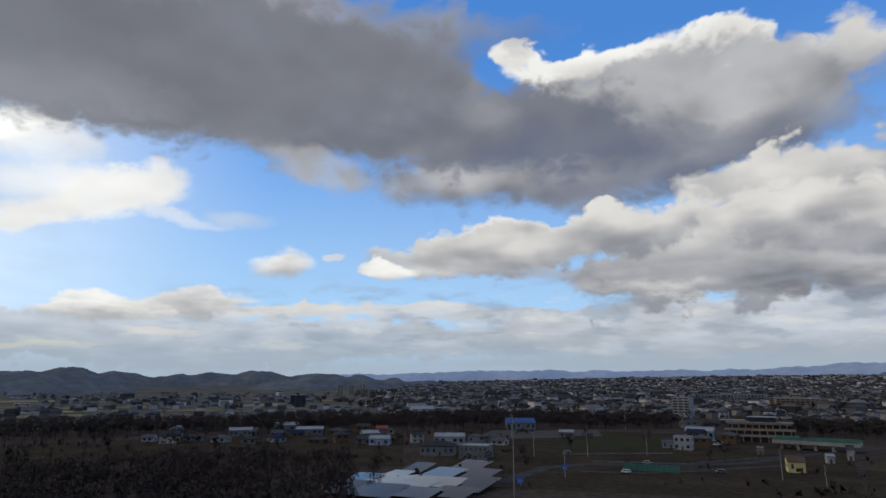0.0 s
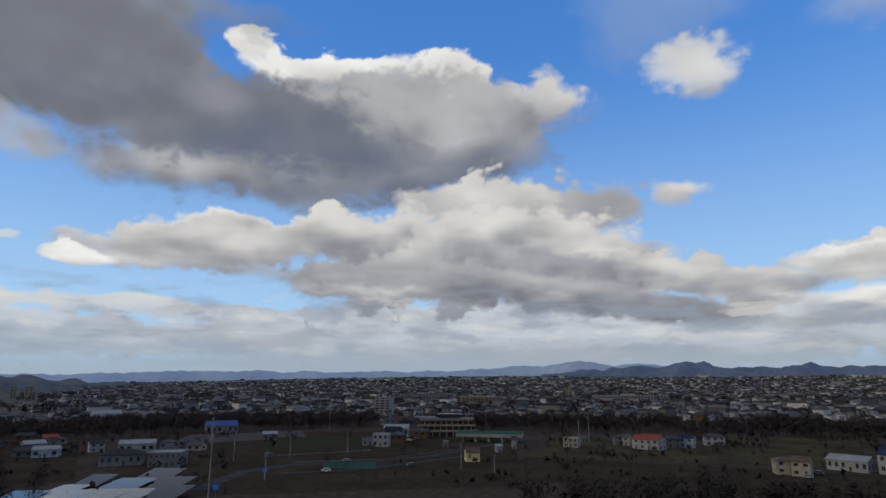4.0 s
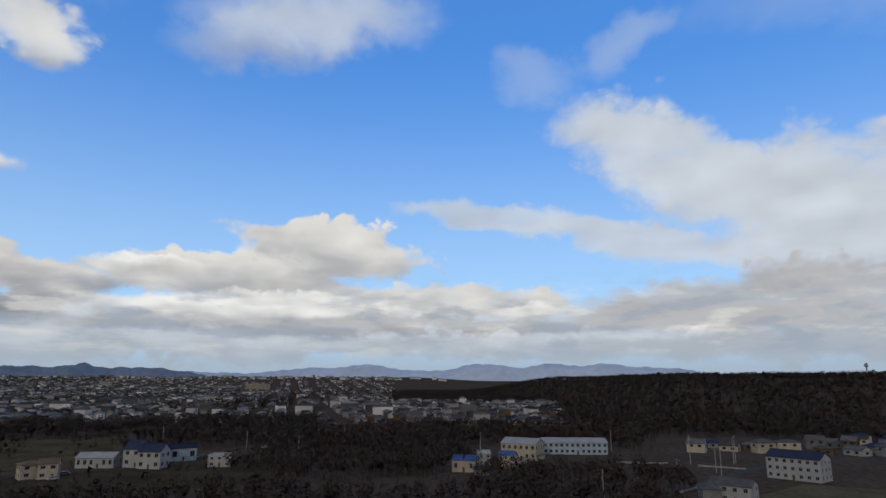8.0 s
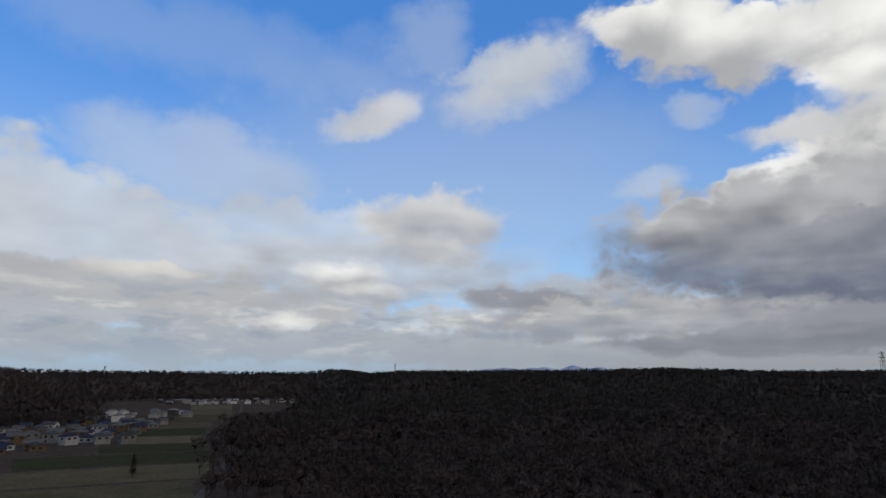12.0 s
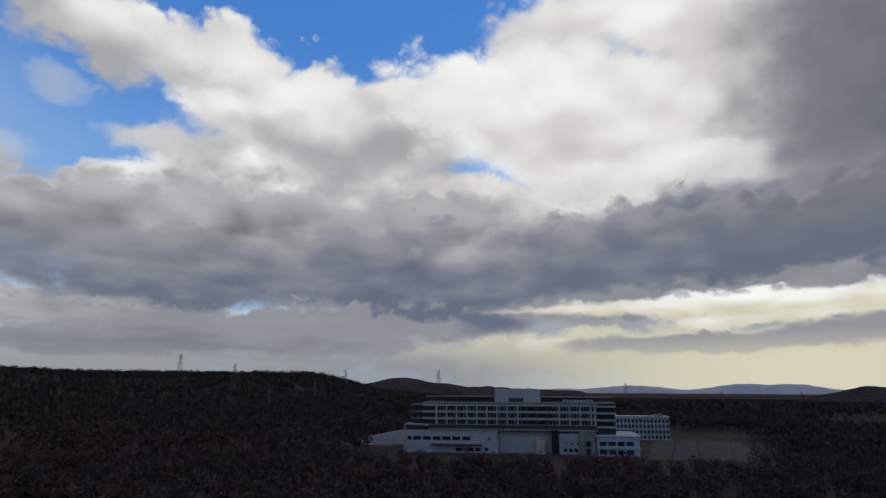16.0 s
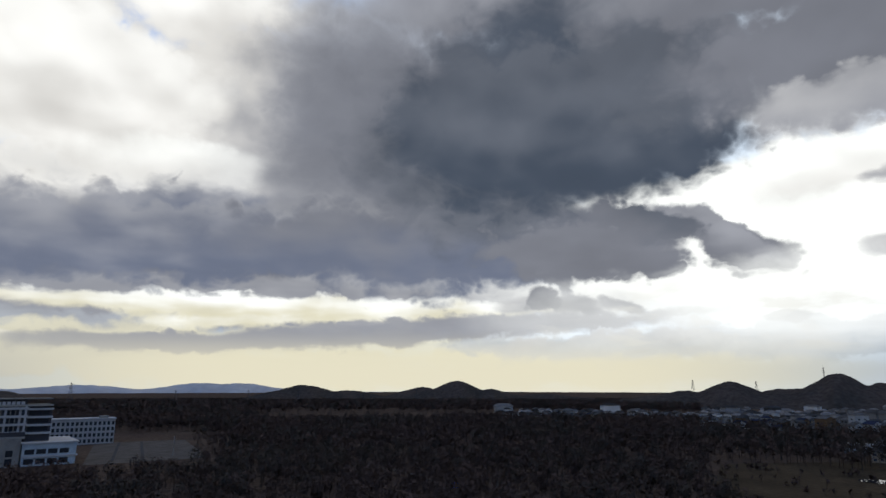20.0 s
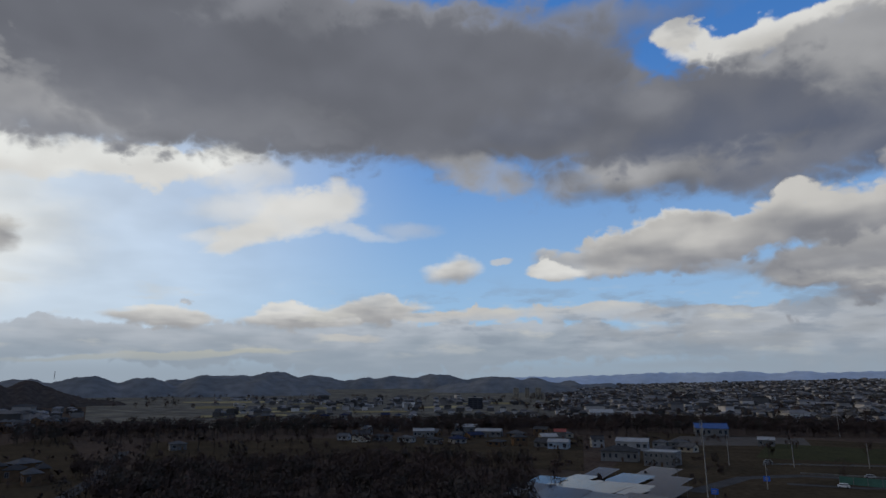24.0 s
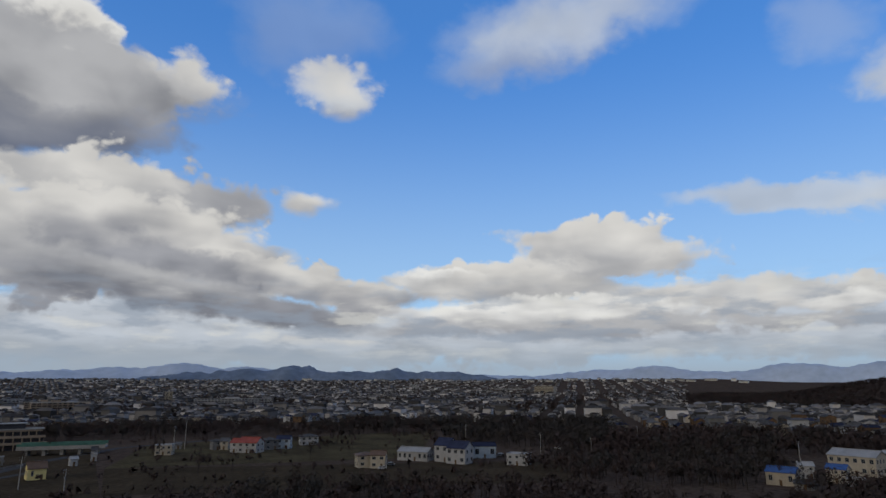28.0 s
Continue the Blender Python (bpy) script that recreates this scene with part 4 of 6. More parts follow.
def make_town():
    rng = np.random.RandomState(8)
    out = []
    for r0, r1, cell in ((420, 1300, 15.5), (1300, 2400, 20), (2400, 4300, 30)):
        m = int(r1 / cell)
        gx, gy = np.meshgrid(np.arange(-m, m + 1), np.arange(-m, m + 1))
        gx, gy = gx.ravel(), gy.ravel()
        street = (gx % 5 == 0) | (gy % 3 == 0)
        x = gx * cell + rng.uniform(-2, 2, len(gx))
        y = gy * cell + rng.uniform(-2, 2, len(gx))
        turn = 0.35 + 0.25 * wave(x, y, 900, 55)
        x, y = x * math.cos(0.3) - y * math.sin(0.3), x * math.sin(0.3) + y * math.cos(0.3)
        r, b = np.hypot(x, y), np.degrees(np.arctan2(x, y))
        keep = (r > r0) & (r < r1) & ~street & (rng.uniform(0, 1, len(x)) < built_up(b, r))
        x, y, r, b, turn = x[keep], y[keep], r[keep], b[keep], turn[keep]
        n = len(x)
        big = rng.uniform(0, 1, n) < 0.05
        w = rng.uniform(7.5, 11.5, n) * np.where(big, 2.2, 1) * (cell / 15.5) ** 0.5
        d = rng.uniform(6.5, 9, n) * np.where(big, 1.3, 1) * (cell / 15.5) ** 0.5
        h = rng.choice([3.0, 5.4, 5.8, 6.2], n) * np.where(big, 1.8, 1)
        swap = rng.uniform(0, 1, n) < 0.4
        out.append(np.stack([x, y, ground_height(b, r), w, d, h, turn + np.where(swap, 1.571, 0)], -1))
    spots = np.concatenate(out)
    order = np.argsort(np.hypot(spots[:, 0], spots[:, 1]))
    global NEAR_TOWN
    NEAR_TOWN, spots = spots[order[:300]], spots[order[300:]]
    town("town_houses", "crowded small tile-roofed town houses", spots, TOWN_WALL, TOWN_ROOF)


make_town()

# ---- building parts ----
ROOF_NAVY = material("navy_roof_tiles", (0.03, 0.036, 0.065), 0.9, 0.25, 3.0, each=0.25)
ROOF_GREY = material("grey_roof_tiles", (0.085, 0.086, 0.09), 0.9, 0.3, 3.0, each=0.4)
ROOF_BROWN = material("brown_roof_tiles", (0.12, 0.075, 0.05), 0.7, 0.3, 3.0, each=0.2)
ROOF_RED = material("red_roof_tiles", (0.24, 0.05, 0.035), 0.7, 0.25, 3.0)
ROOF_BLUE = material("blue_sheet_roof", (0.035, 0.085, 0.24), 0.8, 0.2, 4.0)
ROOF_PALE = material("pale_sheet_roof", (0.27, 0.275, 0.28), 0.8, 0.2, 5.0)
CREAM = material("cream_render", (0.36, 0.32, 0.25), 0.85, 0.2, 4.0, each=0.12)
YELLOW_WALL = material("pale_yellow_boards", (0.62, 0.52, 0.22), 0.8, 0.15, 3.0)
GREY_WALL = material("grey_render", (0.17, 0.167, 0.16), 0.85, 0.25, 4.0, each=0.25)
BLUE_WALL = material("blue_grey_cladding", (0.3, 0.36, 0.42), 0.7, 0.2, 4.0)
TAN_WALL = material("tan_tiles", (0.27, 0.21, 0.15), 0.8, 0.2, 6.0)
TIMBER = material("weathered_timber", (0.12, 0.08, 0.05), 0.9, 0.3, 2.0)
STEEL = material("galvanised_steel", (0.2, 0.2, 0.21), 0.5, 0.2, 2.0, metal=0.6)
DARK_STEEL = material("dark_steel", (0.05, 0.05, 0.055), 0.6, 0.2, 2.0)
POLE = material("concrete_pole", (0.3, 0.29, 0.27), 0.9, 0.2, 2.0)
FRAME = material("window_frame_metal", (0.25, 0.25, 0.26), 0.5, 0.1, 2.0)
SIGN_BLUE = material("blue_sign", (0.03, 0.13, 0.55), 0.5, 0.1, 1.0)
NET_GREEN = material("green_net", (0.06, 0.15, 0.12), 0.8, 0.25, 3.0)
PAINT = material("car_paint", (0.5, 0.5, 0.5), 0.3, 0.1, 1.0, each=0.9)
TYRE = material("tyre_rubber", (0.02, 0.02, 0.02), 0.9, 0.1, 1.0)
PANEL = material("solar_glass", (0.015, 0.022, 0.04), 0.13, 0.15, 2.0, spec=0.32, each=0.2)
FIELD = material("dry_rice_field", (0.11, 0.092, 0.058), 1.0, 0.3, 14.0, 0.5, (0.08, 0.07, 0.044), each=0.25)
FIELD_GREEN = material("green_field", (0.05, 0.05, 0.028), 1.0, 0.3, 14.0, 0.5, (0.04, 0.042, 0.025))
MEADOW = material("dry_meadow", (0.06, 0.047, 0.032), 1.0, 0.35, 22.0, 0.4, (0.042, 0.034, 0.024))
FIELD_OLIVE = material("olive_grass", (0.082, 0.07, 0.042), 1.0, 0.35, 25.0, 0.4, (0.05, 0.042, 0.028))
# Haze over the northwest plain is mixed into its paler, greyer base colour.
PLAIN_HAZED = material("farmland_haze_tinted", (0.15, 0.14, 0.115), 1.0, 0.4, 70.0, 0.05, (0.09, 0.088, 0.08))
# Straw colour brightened to stand for sunlight on the far fields.
STUBBLE = material("sunlit_stubble", (0.26, 0.225, 0.12), 1.0, 0.3, 30.0, 0.3, (0.18, 0.16, 0.10), each=0.25)
PALE_GRAVEL = material("pale_gravel", (0.10, 0.092, 0.084), 1.0, 0.25, 8.0)


def box(bm, x0, x1, y0, y1, z0, z1, bevel=0.0):
    v = [bm.verts.new((x, y, z)) for z in (z0, z1) for x, y in ((x0, y0), (x1, y0), (x1, y1), (x0, y1))]
    for f in ((3, 2, 1, 0), (4, 5, 6, 7), (0, 1, 5, 4), (1, 2, 6, 5), (2, 3, 7, 6), (3, 0, 4, 7)):
        bm.faces.new([v[i] for i in f])
    return v


def boxes(*items):
    bm = bmesh.new()
    for it in items:
        box(bm, *it)
    return bm


def tube(bm, a, b, ra, rb, sides=6):
    a, b = Vector(a), Vector(b)
    axis = (b - a).normalized()
    side = axis.orthogonal().normalized()
    other = axis.cross(side)
    rings = []
    for p, r in ((a, ra), (b, rb)):
        rings.append([bm.verts.new(p + (side * math.cos(k * 6.2832 / sides) + other * math.sin(k * 6.2832 / sides)) * r) for k in range(sides)])
    for k in range(sides):
        bm.faces.new((rings[0][k], rings[0][(k + 1) % sides], rings[1][(k + 1) % sides], rings[1][k]))
    bm.faces.new(rings[1])
    bm.faces.new(rings[0][::-1])


def tubes(*items):
    bm = bmesh.new()
    for it in items:
        tube(bm, *it)
    return bm


def facing(b, r, turn=0.0, lift=0.0):
    """At a bearing and distance, the thing's own -y side towards the eye, then turned."""
    p = at(b, r, lift)
    return pose(p.x, p.y, p.z, 0, 0, turn - b)


def thing(name, m, label, category, group=""):
    ob = new(name)
    ob.matrix_world = m
    return tagged(ob, label, category, group)


SHARED = {}


def shared_part(key, name, make, mat, parent, m=None, label=""):
    """A part whose mesh is made once and shared by all that look alike."""
    if key not in SHARED:
        data = bpy.data.meshes.new(name)
        bm = make()
        bm.to_mesh(data)
        bm.free()
        data.materials.append(mat)
        SHARED[key] = data
    ob = new(name, SHARED[key])
    ob.parent = parent
    if m is not None:
        ob.matrix_basis = m
    if label:
        tagged(ob, label)
    return ob


def window(parent, x, y, z, w, h, side):
    """A framed window on a wall: side 0 front, 1 right, 2 back, 3 left."""
    w, h = round(w * 5) / 5, round(h * 5) / 5
    turn = (0, 90, 180, -90)[side]
    def frame_mesh():
        return boxes((-w / 2 - 0.07, w / 2 + 0.07, -0.06, 0.05, -0.07, 0), (-w / 2 - 0.07, w / 2 + 0.07, -0.06, 0.05, h, h + 0.07), (-w / 2 - 0.07, -w / 2, -0.06, 0.05, 0, h),
                     (w / 2, w / 2 + 0.07, -0.06, 0.05, 0, h), (-0.03, 0.03, -0.05, 0.05, 0, h))
    win = shared_part(("frame", w, h), "window", frame_mesh, FRAME, parent, pose(x, y, z, 0, 0, turn))
    shared_part(("pane", w, h), "pane", lambda: boxes((-w / 2, w / 2, -0.03, 0.04, 0, h)), GLASS, win)


def gable_body(w, d, h, rise):
    """Walls with gable ends on the left and right."""
    bm = bmesh.new()
    prof = [(-d / 2, -1.0), (d / 2, -1.0), (d / 2, h), (0, h + rise), (-d / 2, h)]
    rings = [[bm.verts.new((x, y, z)) for y, z in prof] for x in (-w / 2, w / 2)]
    for k in range(5):
        bm.faces.new((rings[0][k], rings[1][k], rings[1][(k + 1) % 5], rings[0][(k + 1) % 5]))
    bm.faces.new(rings[0][::-1])
    bm.faces.new(rings[1])
    return bm


def gable_roof(w, d, h, rise, eave, thick=0.18):
    bm = bmesh.new()
    k = rise / (d / 2)
    for s in (-1, 1):
        x = w / 2 + eave * 0.7
        out, low = (d / 2 + eave) * s, h - eave * k
        v = [bm.verts.new(p) for p in ((-x, 0, h + rise + 0.02), (x, 0, h + rise + 0.02), (x, out, low + 0.02), (-x, out, low + 0.02))]
        u = [bm.verts.new(q.co + Vector((0, 0, thick))) for q in v]
        for f in ((v[0], v[1], v[2], v[3]), (u[3], u[2], u[1], u[0]), (v[0], u[0], u[1], v[1]), (v[1], u[1], u[2], v[2]), (v[2], u[2], u[3], v[3]), (v[3], u[3], u[0], v[0])):
            bm.faces.new(f)
    box(bm, -x, x, -0.2, 0.2, h + rise + thick * 0.6, h + rise + thick + 0.2)
    return bm


def hip_roof(w, d, h, rise, eave, thick=0.2):
    bm = bmesh.new()
    x, y = w / 2 + eave, d / 2 + eave
    ridge = max(0.0, x - y)
    low = [bm.verts.new(p) for p in ((-x, -y, h - 0.1), (x, -y, h - 0.1), (x, y, h - 0.1), (-x, y, h - 0.1))]
    mid = [bm.verts.new(q.co + Vector((0, 0, thick))) for q in low]
    a, c = bm.verts.new((-ridge - 0.01, 0, h + rise)), bm.verts.new((ridge + 0.01, 0, h + rise))
    bm.faces.new(low[::-1])
    for k in range(4):
        bm.faces.new((low[k], low[(k + 1) % 4], mid[(k + 1) % 4], mid[k]))
    bm.faces.new((mid[0], mid[1], c, a)), bm.faces.new((mid[1], mid[2], c)), bm.faces.new((mid[2], mid[3], a, c)), bm.faces.new((mid[3], mid[0], a))
    return bm


def house(b, r, w, d, h, turn, wall, roof, label, kind="gable", rise=1.6, floors=2, wide=1.6, name="house", group="", lift=0.0, flip=False):
    """A house: walls, roof, windows on the sides that show, a door."""
    top = thing(name, facing(b, r, turn, lift), label, "house" if name == "house" else name.replace("_", " "), group)
    base = -1.0
    if kind == "gable":
        part("wall", gable_body(w, d, h, rise), wall, top)
        part("roof", gable_roof(w, d, h, rise, 0.5), roof, top)
    elif kind == "hip":
        part("wall", boxes((-w / 2, w / 2, -d / 2, d / 2, base, h)), wall, top)
        part("roof", hip_roof(w, d, h, rise, 0.6), roof, top)
    else:
        part("wall", boxes((-w / 2, w / 2, -d / 2, d / 2, base, h)), wall, top)
        part("roof", boxes((-w / 2 + 0.2, w / 2 - 0.2, -d / 2 + 0.2, d / 2 - 0.2, h, h + 0.06), (-w / 2 - 0.1, w / 2 + 0.1, -d / 2 - 0.1, -d / 2 + 0.2, h, h + 0.45), (-w / 2 - 0.1, w / 2 + 0.1, d / 2 - 0.2, d / 2 + 0.1, h, h + 0.45),
                           (-w / 2 - 0.1, -w / 2 + 0.2, -d / 2 + 0.2, d / 2 - 0.2, h, h + 0.45), (w / 2 - 0.2, w / 2 + 0.1, -d / 2 + 0.2, d / 2 - 0.2, h, h + 0.45)), roof, top)
    storey = h / floors
    n = max(1, int(w / (wide + 1.5)))
    m = max(1, int(d / (wide + 1.8)))
    for f in range(floors):
        z = f * storey + storey * 0.36
        for k in range(n):
            if f == 0 and k == n // 2:
                x = (k + 0.5) * w / n - w / 2
                door = part("door", boxes((x - 0.5, x + 0.5, -d / 2 - 0.05, -d / 2 + 0.04, 0.05, 2.1)), TIMBER, top, "dark entrance door")
                continue
            window(top, (k + 0.5) * w / n - w / 2, -d / 2, z, wide, storey * 0.42, 0)
        for k in range(m):
            y = (k + 0.5) * d / m - d / 2
            window(top, w / 2, y, z, wide * 0.8, storey * 0.4, 1)
            window(top, -w / 2, y, z, wide * 0.8, storey * 0.4, 3)
    return top


def block(b, r, w, d, floors, turn, wall, label, storey=3.0, name="apartment_building", bands=True, roof_box=0.3, lift=0.0, group=""):
    """A flat-roofed building: body, on each floor a balcony band with a window strip behind it, roof hut."""
    top = thing(name, facing(b, r, turn, lift), label, "building", group)
    h = floors * storey
    part("wall", boxes((-w / 2, w / 2, -d / 2, d / 2, -2.0, h)), wall, top)
    part("roof", boxes((-w / 2 - 0.15, w / 2 + 0.15, -d / 2 - 0.15, d / 2 + 0.15, h, h + 0.5)), CONCRETE, top)
    n = max(2, int(w / 6))
    for f in range(floors):
        z = f * storey
        if bands:
            part("balcony", boxes((-w / 2 + 0.4, w / 2 - 0.4, -d / 2 - 1.2, -d / 2 - 0.004, z + 0.1, z + 0.25), (-w / 2 + 0.4, w / 2 - 0.4, -d / 2 - 1.2, -d / 2 - 1.05, z + 0.25, z + 1.15)), wall, top)
        for k in range(n):
            x = (k + 0.5) * w / n - w / 2
            shared_part(("strip", round(w / n, 1), storey), "window", lambda: boxes((-w / n * 0.36, w / n * 0.36, -0.05, 0.04, 0, storey * 0.52)), GLASS, top, pose(x, -d / 2, z + storey * 0.3))
        for s, side in ((-1, -90), (1, 90)):
            shared_part(("strip_end", storey), "window", lambda: boxes((-0.7, 0.7, -0.05, 0.04, 0, storey * 0.45)), GLASS, top, pose(s * w / 2, 0, z + storey * 0.35, 0, 0, side))
    if roof_box:
        part("roof_hut", boxes((-w * 0.12, w * 0.06, -d * 0.2, d * 0.3, h + 0.5, h + 3.2)), wall, top)
    return top


# ---- fields, roads and water ----
def patch(name, label, corners, mat, lift=0.05, parts=10, category="field", kind="structure"):
    """A four-cornered sheet of ground cover: corners as (bearing, distance), laid on the lie of the land."""
    p = [np.array([r * math.sin(radians(b)), r * math.cos(radians(b))]) for b, r in corners]
    s, t = np.meshgrid(np.linspace(0, 1, parts + 1), np.linspace(0, 1, parts + 1))
    s, t = s.ravel()[:, None], t.ravel()[:, None]
    xy = p[0] * (1 - s) * (1 - t) + p[1] * s * (1 - t) + p[2] * s * t + p[3] * (1 - s) * t
    z = ground_height(np.degrees(np.arctan2(xy[:, 0], xy[:, 1])), np.hypot(xy[:, 0], xy[:, 1])) + lift
    n = parts + 1
    i = (np.arange(parts)[:, None] * n + np.arange(parts)[None]).ravel()
    return tagged(quick_mesh(name, np.column_stack([xy, z]), np.stack([i, i + 1, i + n + 1, i + n], -1), mat), label, category, kind=kind)


def strip(name, label, points, width, mat, lift=0.09, category="road"):
    """A road or path along points given as (bearing, distance)."""
    p = [np.array([r * math.sin(radians(b)), r * math.cos(radians(b))]) for b, r in points]
    fine = []
    for q0, q1 in zip(p, p[1:]):
        m = max(1, int(np.linalg.norm(q1 - q0) / 12))
        fine += [q0 + (q1 - q0) * k / m for k in range(m)]
    fine.append(p[-1])
    fine = np.array(fine)
    way_on = np.gradient(fine, axis=0)
    side = np.stack([-way_on[:, 1], way_on[:, 0]], -1) / np.linalg.norm(way_on, axis=1, keepdims=True) * width / 2
    xy = np.concatenate([fine - side, fine + side])
    z = ground_height(np.degrees(np.arctan2(xy[:, 0], xy[:, 1])), np.hypot(xy[:, 0], xy[:, 1])) + lift
    n = len(fine)
    i = np.arange(n - 1)
    return tagged(quick_mesh(name, np.column_stack([xy, z]), np.stack([i, i + 1, i + n + 1, i + n], -1), mat), label, category, kind="structure")


def pond(name, label, b, r, half_w, half_d, turn):
    bm = bmesh.new()
    rng = np.random.RandomState(int(b))
    ring = []
    for k in range(40):
        a = k * 6.2832 / 40
        wob = 1 + 0.12 * math.sin(2 * a + 1) + 0.08 * math.sin(3 * a) + rng.uniform(-0.03, 0.03)
        ring.append(bm.verts.new((half_w * math.cos(a) * wob, half_d * math.sin(a) * wob, 0)))
    bm.faces.new(ring)
    ob = mesh_object(name, bm, WATER)
    ob.matrix_world = facing(b, r, turn, 0.12)
    return tagged(ob, label, "water", kind="structure")


patch("meadow_north", "dull brown dry meadow with low weeds", ((-3, 250), (33, 250), (32, 520), (2, 560)), MEADOW, 0.05)
patch("meadow_green", "short olive grass field", ((10, 385), (20.5, 385), (19.5, 470), (11, 480)), FIELD_GREEN, 0.1)
patch("meadow_east", "olive grass slope behind the houses", ((33, 345), (58, 350), (60, 560), (36, 470)), FIELD_OLIVE, 0.07, 12)
patch("meadow_east_dark", "worn grass before the houses", ((33, 262), (72, 270), (72, 345), (33, 345)), MEADOW, 0.05)
patch("yard_north", "bare pale building ground", ((2.5, 440), (14, 470), (13.5, 540), (4.5, 520)), PALE_GRAVEL, 0.08, category="yard")
patch("fields_west", "dark marshy grassland round the ponds", ((286, 225), (318, 225), (314, 560), (287, 345)), MEADOW, 0.05)
strip("road_north", "grey country road", ((5.2, 255), (9, 300), (13, 318), (19.5, 322), (25, 345), (29, 395), (34, 455), (42, 500)), 7.0, ASPHALT)
strip("road_lower", "narrow grey road along the fence", ((12, 290), (17, 292), (21, 305), (28, 345)), 4.5, ASPHALT)
strip("road_east", "village road", ((105, 245), (109, 285), (112, 335), (117, 385), (122, 410), (127, 470)), 6.0, ASPHALT)
strip("road_valley", "pale lane through the valley fields", ((139, 235), (140.8, 300), (141.5, 380), (140, 520), (141.5, 700), (142, 1000), (142, 1300)), 4.0, PALE_GRAVEL)
strip("track_west", "pale lane through the woods", ((257, 315), (259, 300), (261.5, 280), (266, 224), (268, 200)), 4.0, PALE_GRAVEL)
strip("river_west", "winding river in the plain", ((270, 740), (272, 790), (274.5, 880), (276, 960), (279, 1100), (281, 1350)), 22, WATER, 0.3, "water")
strip("road_plain", "grey road", ((310, 225), (313, 240), (316, 300), (318, 420)), 6.0, ASPHALT)


def paddies():
    """Dry rice fields in the valley, parted by low banks."""
    rows = ((232, 284, 122.5, 139), (289, 342, 123.5, 140), (348, 400, 126, 140), (406, 452, 131.5, 139.5), (460, 520, 133, 139.5),
            (530, 600, 134, 139.5), (610, 700, 134.5, 140), (715, 830, 136, 141), (850, 1000, 137, 141.5), (1020, 1200, 138, 141.5))
    for i, (r0, r1, b0, b1) in enumerate(rows):
        cells = max(1, int((b1 - b0) * r0 / 57 / 45))
        for k in range(cells):
            c0, c1 = b0 + (b1 - b0) * k / cells, b0 + (b1 - b0) * (k + 1) / cells - 0.25
            green = (i, k) in ((2, cells - 1), (3, 0), (5, 0))
            patch("rice_field", "green winter field between low banks" if green else "dry straw-coloured rice field between low banks", ((c0, r0), (c1, r0), (c1, r1), (c0, r1)), FIELD_GREEN if green else FIELD, 0.08, 5)


paddies()
patch("plain_northwest", "dull farmland plain before the hills, lightened in colour for haze", ((315, 640), (357, 640), (357, 3500), (315, 3500)), PLAIN_HAZED, 0.7, 60)
patch("scrub_clearing", "brown weedy clearing in the woods", ((319, 345), (336, 345), (338, 480), (320, 480)), MEADOW, 0.05)
patch("hamlet_ground", "worn ground between the hamlet's houses", ((336, 335), (356.5, 300), (356.5, 500), (338, 480)), MEADOW, 0.05)
for b0, b1, r0, r1 in ((323.5, 330.5, 790, 850), (326, 333, 900, 960), (329, 335, 1010, 1090), (336, 341, 880, 930), (323, 328, 1080, 1180), (331, 337, 1230, 1330), (340, 346, 1040, 1110), (345, 352, 1250, 1360), (322, 330, 1400, 1520)):
    patch("far_field", "pale stubble field on the plain, coloured as if sunlit", ((b0, r0), (b1, r0), (b1, r1), (b0, r1)), STUBBLE, 1.3, 6)
patch("field_by_dormitory", "dry straw-coloured field", ((111.5, 250), (121.5, 250), (122, 290), (115, 290)), FIELD, 0.08)
pond("pond_large", "pale still pond with reedy banks", 307.6, 254, 25, 13, -12)
pond("pond_small", "small bright pond", 297.8, 314, 7.5, 7, 0)
strip("canal", "narrow canal that mirrors the sky", ((306.9, 288), (306.2, 310), (306, 345), (306.3, 412), (306.6, 470)), 0.3, WATER, 0.12, "water")
patch("flooded_plot", "flooded plot that mirrors the sky", ((306.6, 284), (307.8, 284), (307.2, 294), (306.4, 294)), WATER, 0.14, 3, "water")

# ---- hospital ----
HOSPITAL_WALL = material("pale_grey_cladding", (0.33, 0.34, 0.36), 0.8, 0.15, 6.0)


